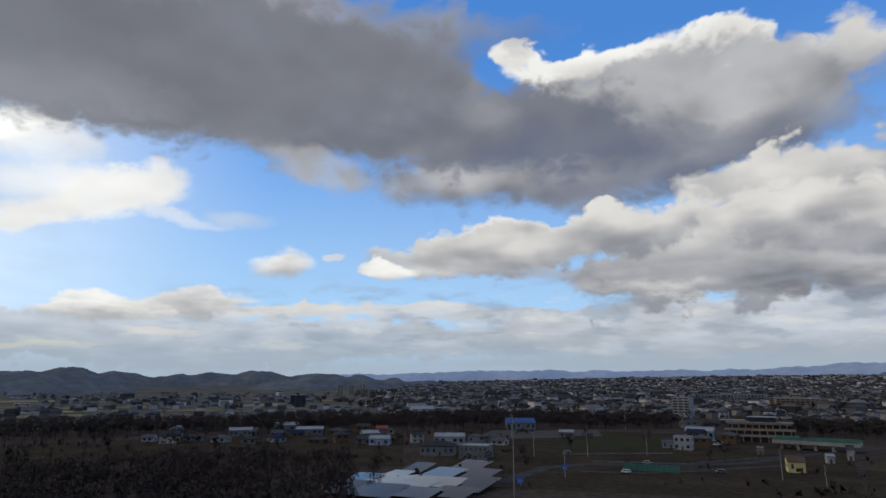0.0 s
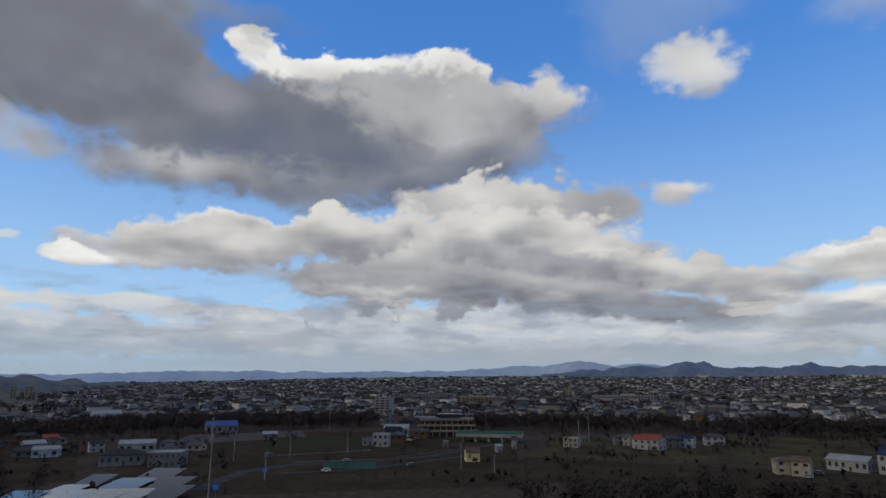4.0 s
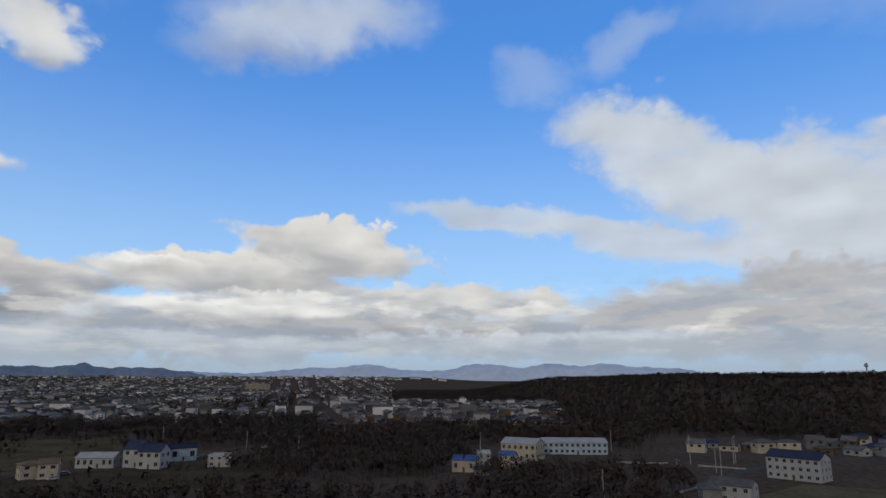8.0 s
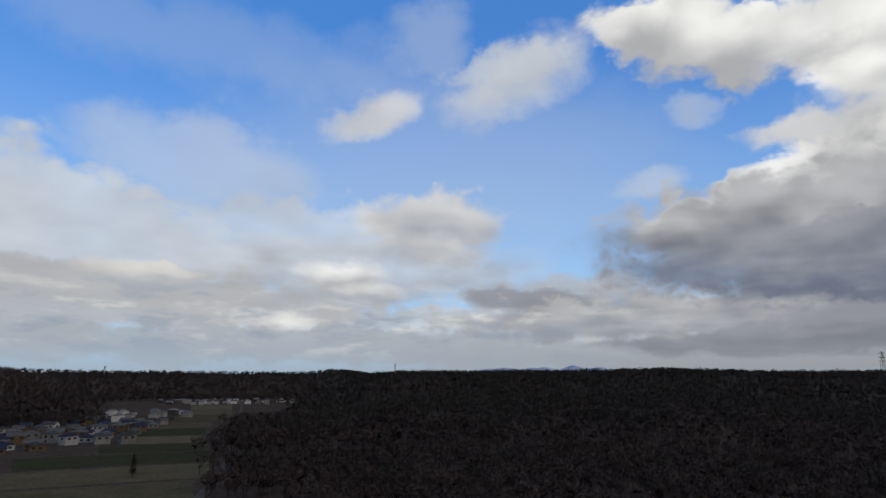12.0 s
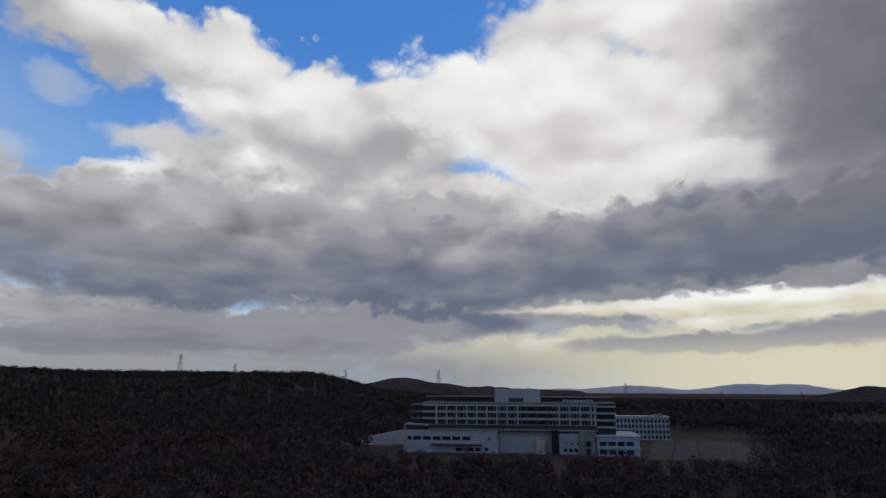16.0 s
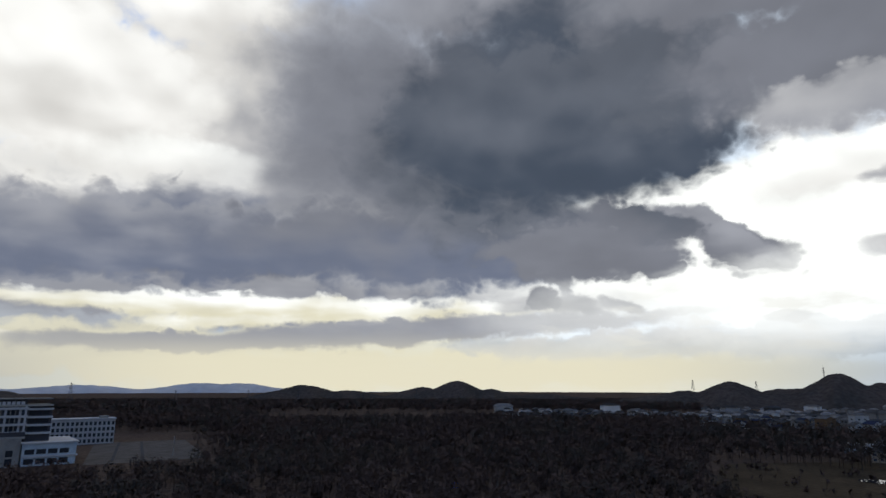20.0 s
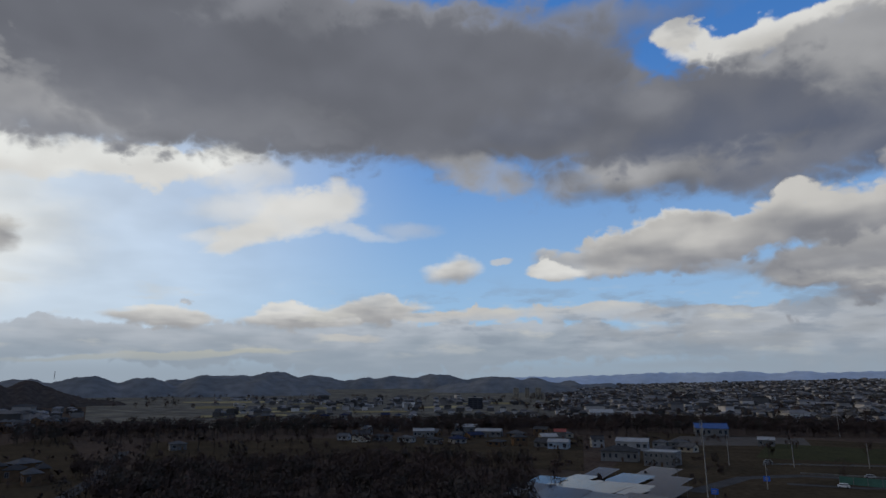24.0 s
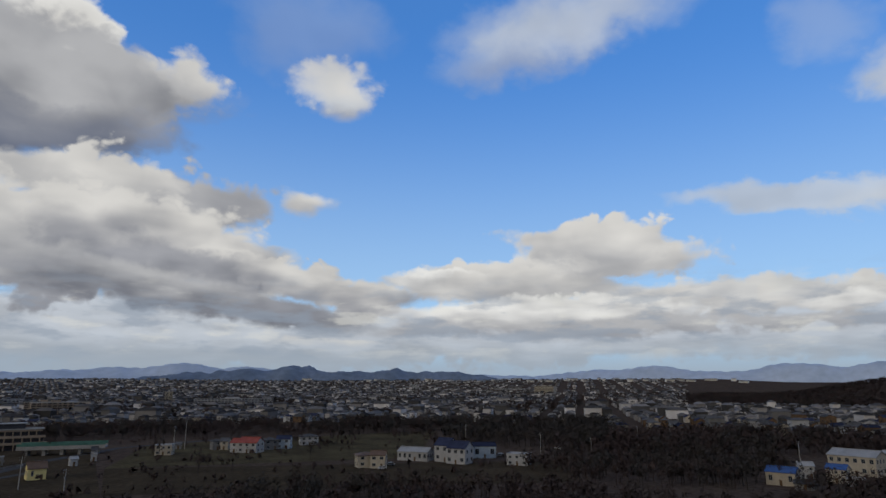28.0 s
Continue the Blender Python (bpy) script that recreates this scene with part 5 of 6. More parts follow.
def hospital():
    b, r = 222.6, 372.0
    top = thing("hospital", facing(b, r, -3) @ Matrix.Diagonal((0.93, 0.93, 0.95, 1)), "large white and glass hospital with banded floors above dark woods", "hospital")
    pw = 0.34
    def X(px):
        return (px - 668) * pw
    # podium
    part("podium", boxes((X(492), X(660), -8, 40, -3, 13.0), (X(660), X(762), -4, 40, -3, 12.2), (X(762), X(832), -8, 40, -3, 11.6)), HOSPITAL_WALL, top, "white podium wall")
    part("podium_dark_band", boxes((X(535), X(835), -7.0, -4.0, 13.004, 16.2)), DARK_WALL, top, "dark recessed storey")
    part("corner_frame", boxes((X(490), X(492) - 0.01, -9, 6, -3, 16.4), (X(490), X(525), -9, 6, 15.9, 16.4)), HOSPITAL_WALL, top)
    part("corner_wall", boxes((X(493), X(524), -7.9, -2, 13.01, 15.89)), DARK_WALL, top)
    part("terrace_parapet", boxes((X(535), X(835), -9.2, -8.9, 13.02, 14.1)), GREY_WALL, top)
    part("east_wing", boxes((X(832) + 0.01, X(903), -13, 25, -3, 10.6)), BLUE_WALL, top, "grey-blue glazed wing")
    for k, z in enumerate((1.0, 5.6)):
        for j in range(4):
            x = X(842 + j * 15)
            shared_part(("wing_window",), "window", lambda: boxes((-2.1, 2.1, -0.06, 0.05, 0, 2.4)), GLASS, top, pose(x, -13, z))
    part("east_wing_band", boxes((X(832), X(905), -13.6, -13.01, 4.0, 4.8)), HOSPITAL_WALL, top)
    part("east_wing_eave", boxes((X(830), X(906), -13.7, 25, 10.61, 11.2)), HOSPITAL_WALL, top)
    part("tower_block", boxes((X(803), X(830), -13, -8.01, -3, 13.4)), GREY_WALL, top)
    for z in (1.0, 5.0):
        shared_part(("tower_window",), "window", lambda: boxes((-1.5, 1.5, -0.06, 0.05, 0, 3.0)), GLASS, top, pose(X(817), -13, z))
    for k in range(7):
        shared_part(("podium_window", k == 0), "window", lambda: boxes((-1.2 if k == 0 else -2.5, 1.2 if k == 0 else 2.5, -0.06, 0.05, 0, 2.1)), GLASS, top, pose(X(500 if k == 0 else 514 + (k - 1) * 18), -8, 7.2))
    for px, z, w in ((645, 7.4, 0.7), (590, 1.0, 1.8), (612, 1.0, 1.8), (625, 1.0, 1.6), (640, 1.2, 1.0), (779, 1.4, 1.0), (788, 1.4, 1.0), (797, 1.4, 1.0), (780, 5.6, 0.5), (790, 5.6, 0.5), (800, 5.6, 0.5)):
        shared_part(("door", w), "window", lambda: boxes((-w, w, -0.06, 0.05, 0, 2.0 if w > 0.8 else 1.2)), GLASS, top, pose(X(px), -8, z))
    part("entrance_canopy", boxes((X(541), X(633), -12, -8.01, 4.6, 5.1)), DARK_WALL, top, "dark flat canopy")
    part("stair_shaft", boxes((X(755), X(768), -9.5, -8.01, -3, 13.8)), GLASS, top, "glazed stair shaft")
    part("pale_drum", boxes((X(728), X(743), -9.5, -4.01, -3, 8.0)), CREAM, top)
    # ward floors with white slab bands
    z0, storey = 16.2, 3.95
    part("ward_body", boxes((X(546), X(834), -5.0, 14, 13.2, z0 + 3 * storey + 0.6)), DARK_WALL, top, "dark glazed ward floors")
    part("west_wing", boxes((X(503), X(546) - 0.01, -3.0, 16, 13.01, z0 + 3 * storey)), DARK_WALL, top)
    part("east_block", boxes((X(834) + 0.01, X(868), -4.0, 14, 11.3, z0 + 3 * storey + 0.6)), DARK_WALL, top)
    for f in range(4):
        z = z0 + f * storey - 1.0
        part("floor_band", boxes((X(523), X(836), -6.6, -5.01, z, z + 1.15)), HOSPITAL_WALL, top, "white slab edge")
        part("floor_band", boxes((X(500), X(523) - 0.01, -5.0, -3.01, z, z + 0.9)), GREY_WALL, top)
        part("floor_band", boxes((X(836) + 0.01, X(869), -5.6, -4.01, z - 0.4, z + 0.6)), HOSPITAL_WALL, top)
        if f < 3:
            for k in range(46):
                x = X(549 + k * 6.15)
                if 26 <= k <= 33:
                    continue
                tall = storey - 1.2
                shared_part(("ward_pier", k % 3 == 0), "pier", lambda: boxes((-0.22 if k % 3 else -0.5, 0.22 if k % 3 else 0.5, -0.5, 0, 0, tall)), GREY_WALL if k % 2 else HOSPITAL_WALL, top, pose(x, -5.01, z + 1.16))
            for k in range(15):
                x = X(556 + k * 18.4)
                shared_part(("ward_window",), "window", lambda: boxes((-1.9, 1.9, -0.05, 0.0, 0, storey - 1.9)), GLASS, top, pose(x, -5.01, z + 1.5))
            for k in range(3):
                shared_part(("east_window",), "window", lambda: boxes((-1.5, 1.5, -0.05, 0.0, 0, storey - 1.9)), GLASS, top, pose(X(842 + k * 9), -4.01, z + 1.2))
    roof_z = z0 + 3 * storey + 0.6
    for px in (548, 832):
        part("white_pier", boxes((X(px - 1), X(px + 2), -6.8, -6.61, z0 - 1, roof_z)), HOSPITAL_WALL, top)
    part("roof", boxes((X(523), X(868), -6.5, 16, roof_z + 0.01, roof_z + 0.8)), CONCRETE, top)
    part("roof_storey", boxes((X(560), X(655), 0, 12, roof_z + 0.81, roof_z + 3.6), (X(740), X(835), 0, 12, roof_z + 0.81, roof_z + 3.4)), DARK_WALL, top)
    part("roof_slab", boxes((X(527), X(655), -3, 13, roof_z + 3.61, roof_z + 4.1), (X(740), X(868), -3, 13, roof_z + 3.41, roof_z + 3.9)), GREY_WALL, top)
    part("plant_tower", boxes((X(655) + 0.01, X(738) - 0.01, -2, 12, roof_z + 0.81, roof_z + 8.4)), HOSPITAL_WALL, top, "white plant room on the roof")
    part("louvre", boxes((X(680), X(707), -2.2, -2.01, roof_z + 0.9, roof_z + 3.2)), DARK_WALL, top)
    # roof letters read as plain pale bars
    for k in range(9):
        shared_part(("letter_bar",), "sign_bar", lambda: boxes((-0.75, 0.75, -0.1, 0.1, 0, 1.5)), HOSPITAL_WALL, top, pose(X(780 + k * 6), -4.5, roof_z + 0.9))
    part("drain_pipe", tubes(((X(665), -8.7, -3), (X(665), -8.7, roof_z), 0.25, 0.25)), GREY_WALL, top)


hospital()


def annex():
    b, r = 234.6, 470.0
    top = thing("hospital_annex", facing(b, r, 8), "white four-storey annex with a grid of dark windows", "building")
    w, storey = 36.0, 3.6
    part("wall", boxes((-w / 2, w / 2, 0, 14, -2, 4 * storey + 1)), HOSPITAL_WALL, top)
    part("roof_rim", boxes((-w / 2 - 0.5, w / 2 + 0.5, -0.6, 14.4, 4 * storey + 1.01, 4 * storey + 1.7)), HOSPITAL_WALL, top)
    part("roof_plant", boxes((w / 2 - 9, w / 2 - 4, 2, 6, 4 * storey + 1.71, 4 * storey + 3.2)), GREY_WALL, top)
    for f in range(4):
        for k in range(14):
            shared_part(("annex_window",), "window", lambda: boxes((-0.75, 0.75, -0.06, 0.05, 0, 2.2)), GLASS, top, pose((k + 0.5) * w / 14 - w / 2, 0, f * storey + 1.0))
        part("slab", boxes((-w / 2, w / 2, -0.35, -0.01, f * storey + 3.45, f * storey + 3.75)), HOSPITAL_WALL, top)


annex()
patch("hospital_car_park", "pale paved car park with dark kerbs", ((234.8, 352), (244, 362), (242, 480), (235.5, 480)), PALE_GRAVEL, 0.1, category="car park")
strip("car_park_kerb", "dark kerb line", ((236.8, 362), (237.2, 475)), 1.6, ASPHALT, 0.16, "kerb")
strip("car_park_kerb_far", "dark kerb line", ((239, 362), (238.8, 475)), 1.6, ASPHALT, 0.16, "kerb")
strip("hospital_drive", "pale drive to the hospital", ((206.5, 405), (210, 410), (214.5, 425), (216, 480)), 7, PALE_GRAVEL, 0.12)


def retaining_wall(b0, r0, b1, r1, h0, h1):
    p, q = at(b0, r0), at(b1, r1)
    top = thing("retaining_wall", Matrix.Translation(p), "long white retaining wall beside the hospital", "wall")
    run = q - p
    n = 10
    bm = bmesh.new()
    out = Vector((-run.y, run.x, 0)).normalized() * 0.4
    pts = []
    for k in range(n + 1):
        c = run * k / n
        h = h0 + (h1 - h0) * k / n
        pts.append([bm.verts.new(c + out * s + UP * z) for s, z in ((-1, -2), (1, -2), (1, h), (-1, h))])
    for a, c in zip(pts, pts[1:]):
        for k in range(4):
            bm.faces.new((a[k], a[(k + 1) % 4], c[(k + 1) % 4], c[k]))
    bm.faces.new(pts[0]), bm.faces.new(pts[-1][::-1])
    part("wall", bm, HOSPITAL_WALL, top)


retaining_wall(208.2, 400, 214.2, 420, 1.5, 9.5)

# ---- buildings to the east ----
house(53.67, 314, 8.5, 8, 5.4, 12, CREAM, ROOF_BROWN, "cream two-storey house with a brown hipped roof", "hip", 1.3, lift=0.3)
house(54.85, 311, 7.1, 7, 6.0, -8, CREAM, ROOF_BROWN, "cream gabled house joined to its neighbour", "gable", 1.6)
house(58.10, 340, 16.8, 9, 4.6, -24, WHITE_WALL, ROOF_PALE, "white gabled store shed with a pale metal roof", "gable", 1.8, 1, 1.2, "storage_shed")
house(60.80, 335, 8.6, 9, 8.0, -35, WHITE_WALL, ROOF_NAVY, "white gabled house with a steep navy roof", "gable", 3.2, lift=0.2)
house(62.02, 326, 10.8, 9, 7.6, -30, WHITE_WALL, ROOF_NAVY, "white gabled house with a navy roof beside an identical one", "gable", 3.0)
house(64.10, 354, 12.3, 12, 6.2, 6, BLUE_WALL, ROOF_NAVY, "blue-grey clad workshop with a low roof", "gable", 1.4, 1, 2.0, "workshop")
house(67.21, 322, 10.3, 9, 5.2, -14, WHITE_WALL, ROOF_PALE, "small white flat-roofed house", "flat", 0.5, 2, 1.2)
house(43.94, 396, 12.1, 9, 5.8, -30, WHITE_WALL, ROOF_RED, "white house with a bright red gabled roof", "gable", 2.6)
house(42.84, 400, 5.2, 7, 5.6, -30, WHITE_WALL, ROOF_RED, "white house wing with a red roof", "gable", 2.0)
house(45.45, 411, 9.0, 8, 5.6, 20, GREY_WALL, ROOF_GREY, "grey house with a tiled roof", "hip", 1.6)
house(46.67, 415, 8.7, 8, 5.8, -10, BLUE_WALL, ROOF_NAVY, "blue-grey house with a dark roof", "gable", 1.8)
house(48.73, 436, 11.4, 9, 5.4, 10, WHITE_WALL, ROOF_GREY, "white house with a grey tiled roof", "hip", 1.6)
house(41.16, 419, 5.8, 7, 5.0, 15, GREY_WALL, ROOF_GREY, "small grey house by the meadow", "hip", 1.5)
house(41.88, 418, 4.8, 7, 5.2, -15, CREAM, ROOF_GREY, "small cream house by the meadow", "gable", 1.5)
house(37.23, 399, 8.9, 8, 5.4, -12, CREAM, ROOF_PALE, "cream flat-roofed house alone in the meadow", "flat", 0.5, 2, 1.2)
house(38.21, 432, 3.7, 4, 3.0, 0, GREY_WALL, ROOF_GREY, "small grey gabled garden shed", "gable", 1.0, 1, 0.8, "garden_shed")
house(28.49, 323, 6.7, 8, 4.6, 8, YELLOW_WALL, ROOF_BROWN, "pale yellow boarded shed with a gabled roof", "gable", 2.3, 1, 0.8, "yellow_shed")
house(20.48, 399, 9.5, 8, 7.4, -12, WHITE_WALL, ROOF_PALE, "white flat-roofed two-storey office", "flat", 0.5, 2, 1.6, "office_building")
house(19.23, 406, 6.3, 6, 3.6, 0, WHITE_WALL, ROOF_GREY, "low white shed beside the office", "gable", 1.0, 1, 1.0, "garden_shed")
house(21.83, 474, 17.9, 14, 6.0, -6, BLUE_WALL, ROOF_PALE, "long low workshop with a pale roof", "gable", 2.2, 1, 2.0, "workshop")
house(30.84, 365, 3.3, 5, 3.4, 10, WHITE_WALL, ROOF_PALE, "white site hut beside a scrap yard", "gable", 0.8, 1, 0.8, "site_hut")
house(32.20, 384, 2.9, 5, 5.5, 0, WHITE_WALL, ROOF_GREY, "narrow white gabled hut in a yard", "gable", 1.4, 1, 0.8, "site_hut")
house(26.16, 386, 3.3, 4, 4.0, 0, GREY_WALL, ROOF_PALE, "grey flat-roofed equipment hut by the road", "flat", 0.4, 1, 0.8, "equipment_hut")
house(10.88, 460, 9.7, 8, 4.0, 0, GREY_WALL, ROOF_PALE, "low grey hall with a pale roof", "gable", 1.4, 1, 1.4, "workshop")
house(6.85, 535, 23.2, 22, 6.0, 5, GREY_WALL, ROOF_BLUE, "hall with a bright blue sheet roof", "gable", 3.0, 1, 2.0, "hall")
house(358.12, 717, 24.7, 25, 9.0, 4, WHITE_WALL, ROOF_PALE, "large white sports hall with a pale roof", "gable", 3.0, 1, 2.0, "sports_hall")
house(346.23, 525, 19.2, 22, 5.0, 6, GREY_WALL, ROOF_PALE, "warehouse with a bright pale roof", "gable", 1.6, 1, 2.0, "warehouse")
house(348.33, 488, 19.3, 16, 4.2, -6, GREY_WALL, ROOF_PALE, "long low warehouse with a pale roof", "gable", 1.4, 1, 2.0, "warehouse")
house(353.51, 439, 10.7, 14, 4.5, 10, GREY_WALL, ROOF_PALE, "warehouse with a grey metal roof", "gable", 1.5, 1, 2.0, "warehouse")
house(354.44, 404, 12.3, 12, 4.0, -8, BLUE_WALL, ROOF_PALE, "low blue-grey warehouse with a pale roof", "gable", 1.4, 1, 2.0, "warehouse")
house(354.55, 475, 8.3, 10, 5.0, 0, GREY_WALL, ROOF_RED, "shed with a rusty red roof", "gable", 1.6, 1, 1.6, "workshop")
house(0.63, 406, 18.5, 14, 5.0, -5, WHITE_WALL, ROOF_PALE, "long white factory shed with a pale roof", "gable", 1.6, 1, 2.0, "factory")
house(357.69, 417, 7.7, 8, 5.0, 8, WHITE_WALL, ROOF_GREY, "white house at the wood's edge", "gable", 1.6)
house(359.57, 347, 18.2, 12, 5.0, -6, GREY_WALL, ROOF_GREY, "long grey barn with a dark hipped roof", "hip", 2.4, 1, 1.2, "barn")
house(2.97, 332, 14.5, 14, 6.5, -14, GREY_WALL, ROOF_PALE, "plain grey concrete block of a building", "flat", 0.5, 2, 0.8, "concrete_building")
house(4.33, 411, 10.7, 9, 4.6, 4, GREY_WALL, ROOF_GREY, "grey house with a hipped roof", "hip", 1.8)
house(2.88, 414, 8.0, 8, 4.2, -10, WHITE_WALL, ROOF_GREY, "white bungalow with a grey roof", "hip", 1.6, 1)
house(337.45, 510, 8.4, 9, 4.5, 10, GREY_WALL, ROOF_GREY, "grey farmhouse among trees", "hip", 1.8)
house(342.52, 484, 15.5, 12, 4.5, 0, GREY_WALL, ROOF_PALE, "low workshop among trees", "gable", 1.5, 1, 1.6, "workshop")
house(339.67, 542, 10.5, 10, 4.5, -12, GREY_WALL, ROOF_GREY, "farmhouse with a tiled roof among trees", "hip", 1.8)

# ---- works and huts to the south-east ----
house(93.10, 338, 18.9, 13, 8.0, -22, CREAM, ROOF_PALE, "cream two-storey works building with a low gabled roof", "gable", 2.2, 2, 1.4, "works_building")
house(97.45, 370, 35.1, 16, 6.2, 8, BLUE_WALL, ROOF_PALE, "long pale works hall with a low roof", "gable", 1.8, 2, 1.4, "works_hall")
house(88.06, 289, 10.5, 8, 5.0, -15, CREAM, ROOF_BLUE, "cream hut with a blue sheet roof", "gable", 1.6, 1, 1.2, "blue_roofed_hut")
house(89.63, 313, 5.7, 6, 5.2, 10, WHITE_WALL, ROOF_PALE, "small white gabled hut", "gable", 1.2, 2, 0.8, "hut")
house(91.75, 304, 7.1, 6, 5.6, -15, CREAM, ROOF_BLUE, "narrow cream hut with a blue roof", "gable", 1.4, 2, 0.8, "blue_roofed_hut")
house(92.81, 299, 6.1, 5, 2.7, 4, WHITE_WALL, ROOF_PALE, "white metal site container beside huts", "flat", 0.2, 1, 0.8, "site_container")
house(89.49, 279, 7.2, 6, 2.4, 0, GREY_WALL, ROOF_GREY, "low grey lean-to beside the huts", "gable", 0.8, 1, 0.8, "lean_to")

# ---- village ----
house(114.72, 304, 20.7, 11, 8.6, -22, WHITE_WALL, ROOF_NAVY, "long white three-storey dormitory with a navy roof", "gable", 2.4, 3, 1.1, "dormitory")
house(109.99, 237, 13.0, 9, 5.6, -16, WHITE_WALL, ROOF_GREY, "white two-storey house with a pale gabled roof", "gable", 1.8, 2, 1.3)
house(108.22, 233, 6.0, 8, 4.6, 10, GREY_WALL, ROOF_GREY, "grey hipped house beside the white one", "hip", 1.8, 1)


def small_house(name, x, y, z, w, d, h, turn, wall, label, group, rng):
    """A small tile-roofed house with a window on every side."""
    top = thing(name, pose(x, y, z, 0, 0, turn), label, "house", group)
    gable = rng.random() < 0.45
    rise = rng.uniform(1.5, 2.3)
    part("wall", gable_body(w, d, h, rise) if gable else boxes((-w / 2, w / 2, -d / 2, d / 2, -1, h)), wall, top)
    part("roof", gable_roof(w, d, h, rise, 0.6) if gable else hip_roof(w, d, h, rise, 0.7), ROOF_GREY if rng.random() < 0.78 else ROOF_NAVY, top)
    for side, px, py in ((0, -w * 0.22, -d / 2), (0, w * 0.22, -d / 2), (1, w / 2, 0), (2, 0, d / 2), (3, -w / 2, 0)):
        shared_part(("town_window",), "window", lambda: boxes((-0.9, 0.9, -0.06, 0.05, 0, 1.3)), GLASS, top, pose(px, py, h * 0.6 if h > 4 else 1.0, 0, 0, (0, 90, 180, -90)[side]))


HOUSE_WALLS = ((WHITE_WALL, "white"), (GREY_WALL, "grey"), (TIMBER, "dark timber"), (GREY_WALL, "grey"), (TIMBER, "dark timber"), (CREAM, "cream"))


def village():
    """Tile-roofed houses crowded along the wood's foot."""
    rng = random.Random(12)
    rows = ((402, 107.5, 113), (425, 109, 126), (448, 116, 128), (470, 117, 134), (494, 119, 131.5), (520, 121, 133), (548, 122, 134.5), (580, 123, 135), (618, 125, 136), (660, 126.5, 136.5), (705, 128, 137))
    for r, b0, b1 in rows:
        b = b0
        while b < b1:
            w = rng.uniform(7.5, 12)
            wall, tone = rng.choice(HOUSE_WALLS)
            h = rng.choice((3.0, 3.2, 5.2, 5.6))
            p = at(b, r + rng.uniform(-9, 9))
            small_house("village_house", p.x, p.y, p.z, w, rng.uniform(6.5, 8.5), h, -b + rng.uniform(-40, 40), wall, "%s %s village house with a dark tiled roof" % ("small" if w < 9 else "broad", tone), "village houses", rng)
            b += math.degrees((w + rng.uniform(3, 11)) / r)


village()


def hamlet():
    """Dark-roofed houses in loose rows along the wood and by the school."""
    rng = random.Random(31)
    rows = ((455, 335.5, 341), (432, 341, 347.5), (478, 343.5, 352), (415, 349, 356), (490, 353, 357), (392, 3, 6.5), (425, 19.8, 22.5), (455, 21.5, 24.5), (600, 21, 26))
    for r, b0, b1 in rows:
        b = b0
        while b < b1:
            w = rng.uniform(7.5, 13)
            wall, tone = rng.choice(HOUSE_WALLS)
            p = at(b, r + rng.uniform(-12, 12))
            small_house("hamlet_house", p.x, p.y, p.z, w, rng.uniform(6.5, 9), rng.choice((2.8, 3.0, 5.2)), -b + rng.uniform(-35, 35), wall, "%s %s hamlet house with a dark tiled roof" % ("small" if w < 9.5 else "broad", tone), "hamlet houses", rng)
            b += math.degrees((w + rng.uniform(3, 12)) / r)


hamlet()


def near_town():
    """The town houses that stand nearest."""
    for k, (x, y, z, w, d, h, a) in enumerate(NEAR_TOWN):
        rng = random.Random(k)
        wall, tone = rng.choice(HOUSE_WALLS)
        small_house("town_house", x, y, z, min(w, 13), min(d, 9), h, math.degrees(a), wall, "small %s town house with a dark tiled roof among others" % tone, "town houses", rng)


near_town()

# ---- larger buildings in the town ----
def school():
    top = thing("school", facing(26.25, 468), "tan three-storey school with open galleries and flat roofs", "school")
    w = 46.0
    for f in range(3):
        z = f * 3.9
        part("floor_slab", boxes((-w / 2 - f * -2.0, w / 2 - f * 2.0, -1.8, 14, z + 3.3, z + 3.9)), TAN_WALL, top)
        part("parapet", boxes((-w / 2 + f * 2.0, w / 2 - f * 2.0, -2.0, -1.81, z + 3.3, z + 4.8)), TAN_WALL, top)
        part("gallery_wall", boxes((-w / 2 + 1 + f * 2.0, w / 2 - 1 - f * 2.0, 0.6, 13.5, z - 1, z + 3.29)), DARK_WALL, top)
        for k in range(9):
            shared_part(("school_post",), "post", lambda: boxes((-0.3, 0.3, -0.3, 0.3, 0, 3.3)), TAN_WALL, top, pose(-w / 2 + 3 + f * 2 + k * (w - 6 - f * 4) / 8, -1.4, z))
    part("roof", boxes((-w / 2 + 3, w / 2 - 3, -2.4, 14.4, 12.1, 12.6)), CONCRETE, top)
    part("roof_storey", boxes((-6, 10, 2, 12, 12.61, 15.5)), DARK_WALL, top)
    part("pale_roof", boxes((-7, 11, 1, 13, 15.51, 15.9), (-24, -8, 5, 16, 13.0, 13.4)), ROOF_PALE, top)


school()
block(20.66, 786, 19.5, 14, 7, -20, WHITE_WALL, "white apartment block seven storeys high")
block(24.22, 1384, 126.8, 14, 4, 4, WHITE_WALL, "long white apartment block in the town", lift=3)
block(28.51, 1120, 52.2, 16, 5, 0, TAN_WALL, "tan apartment block in the town")
block(347.15, 1007, 22.9, 18, 6, 0, DARK_WALL, "dark square block of flats rising over the roofs", bands=False)
block(22.21, 1059, 25.8, 14, 3, 10, WHITE_WALL, "white three-storey block in the town")
block(18.98, 1861, 44.5, 16, 5, 0, GREY_WALL, "grey block in the town")
block(350.82, 1667, 14.5, 14, 8, 0, CREAM, "sunlit cream tower block", lift=6, group="tower blocks")
block(351.81, 1664, 11.6, 14, 8, 0, CREAM, "sunlit cream tower block", lift=6, group="tower blocks")
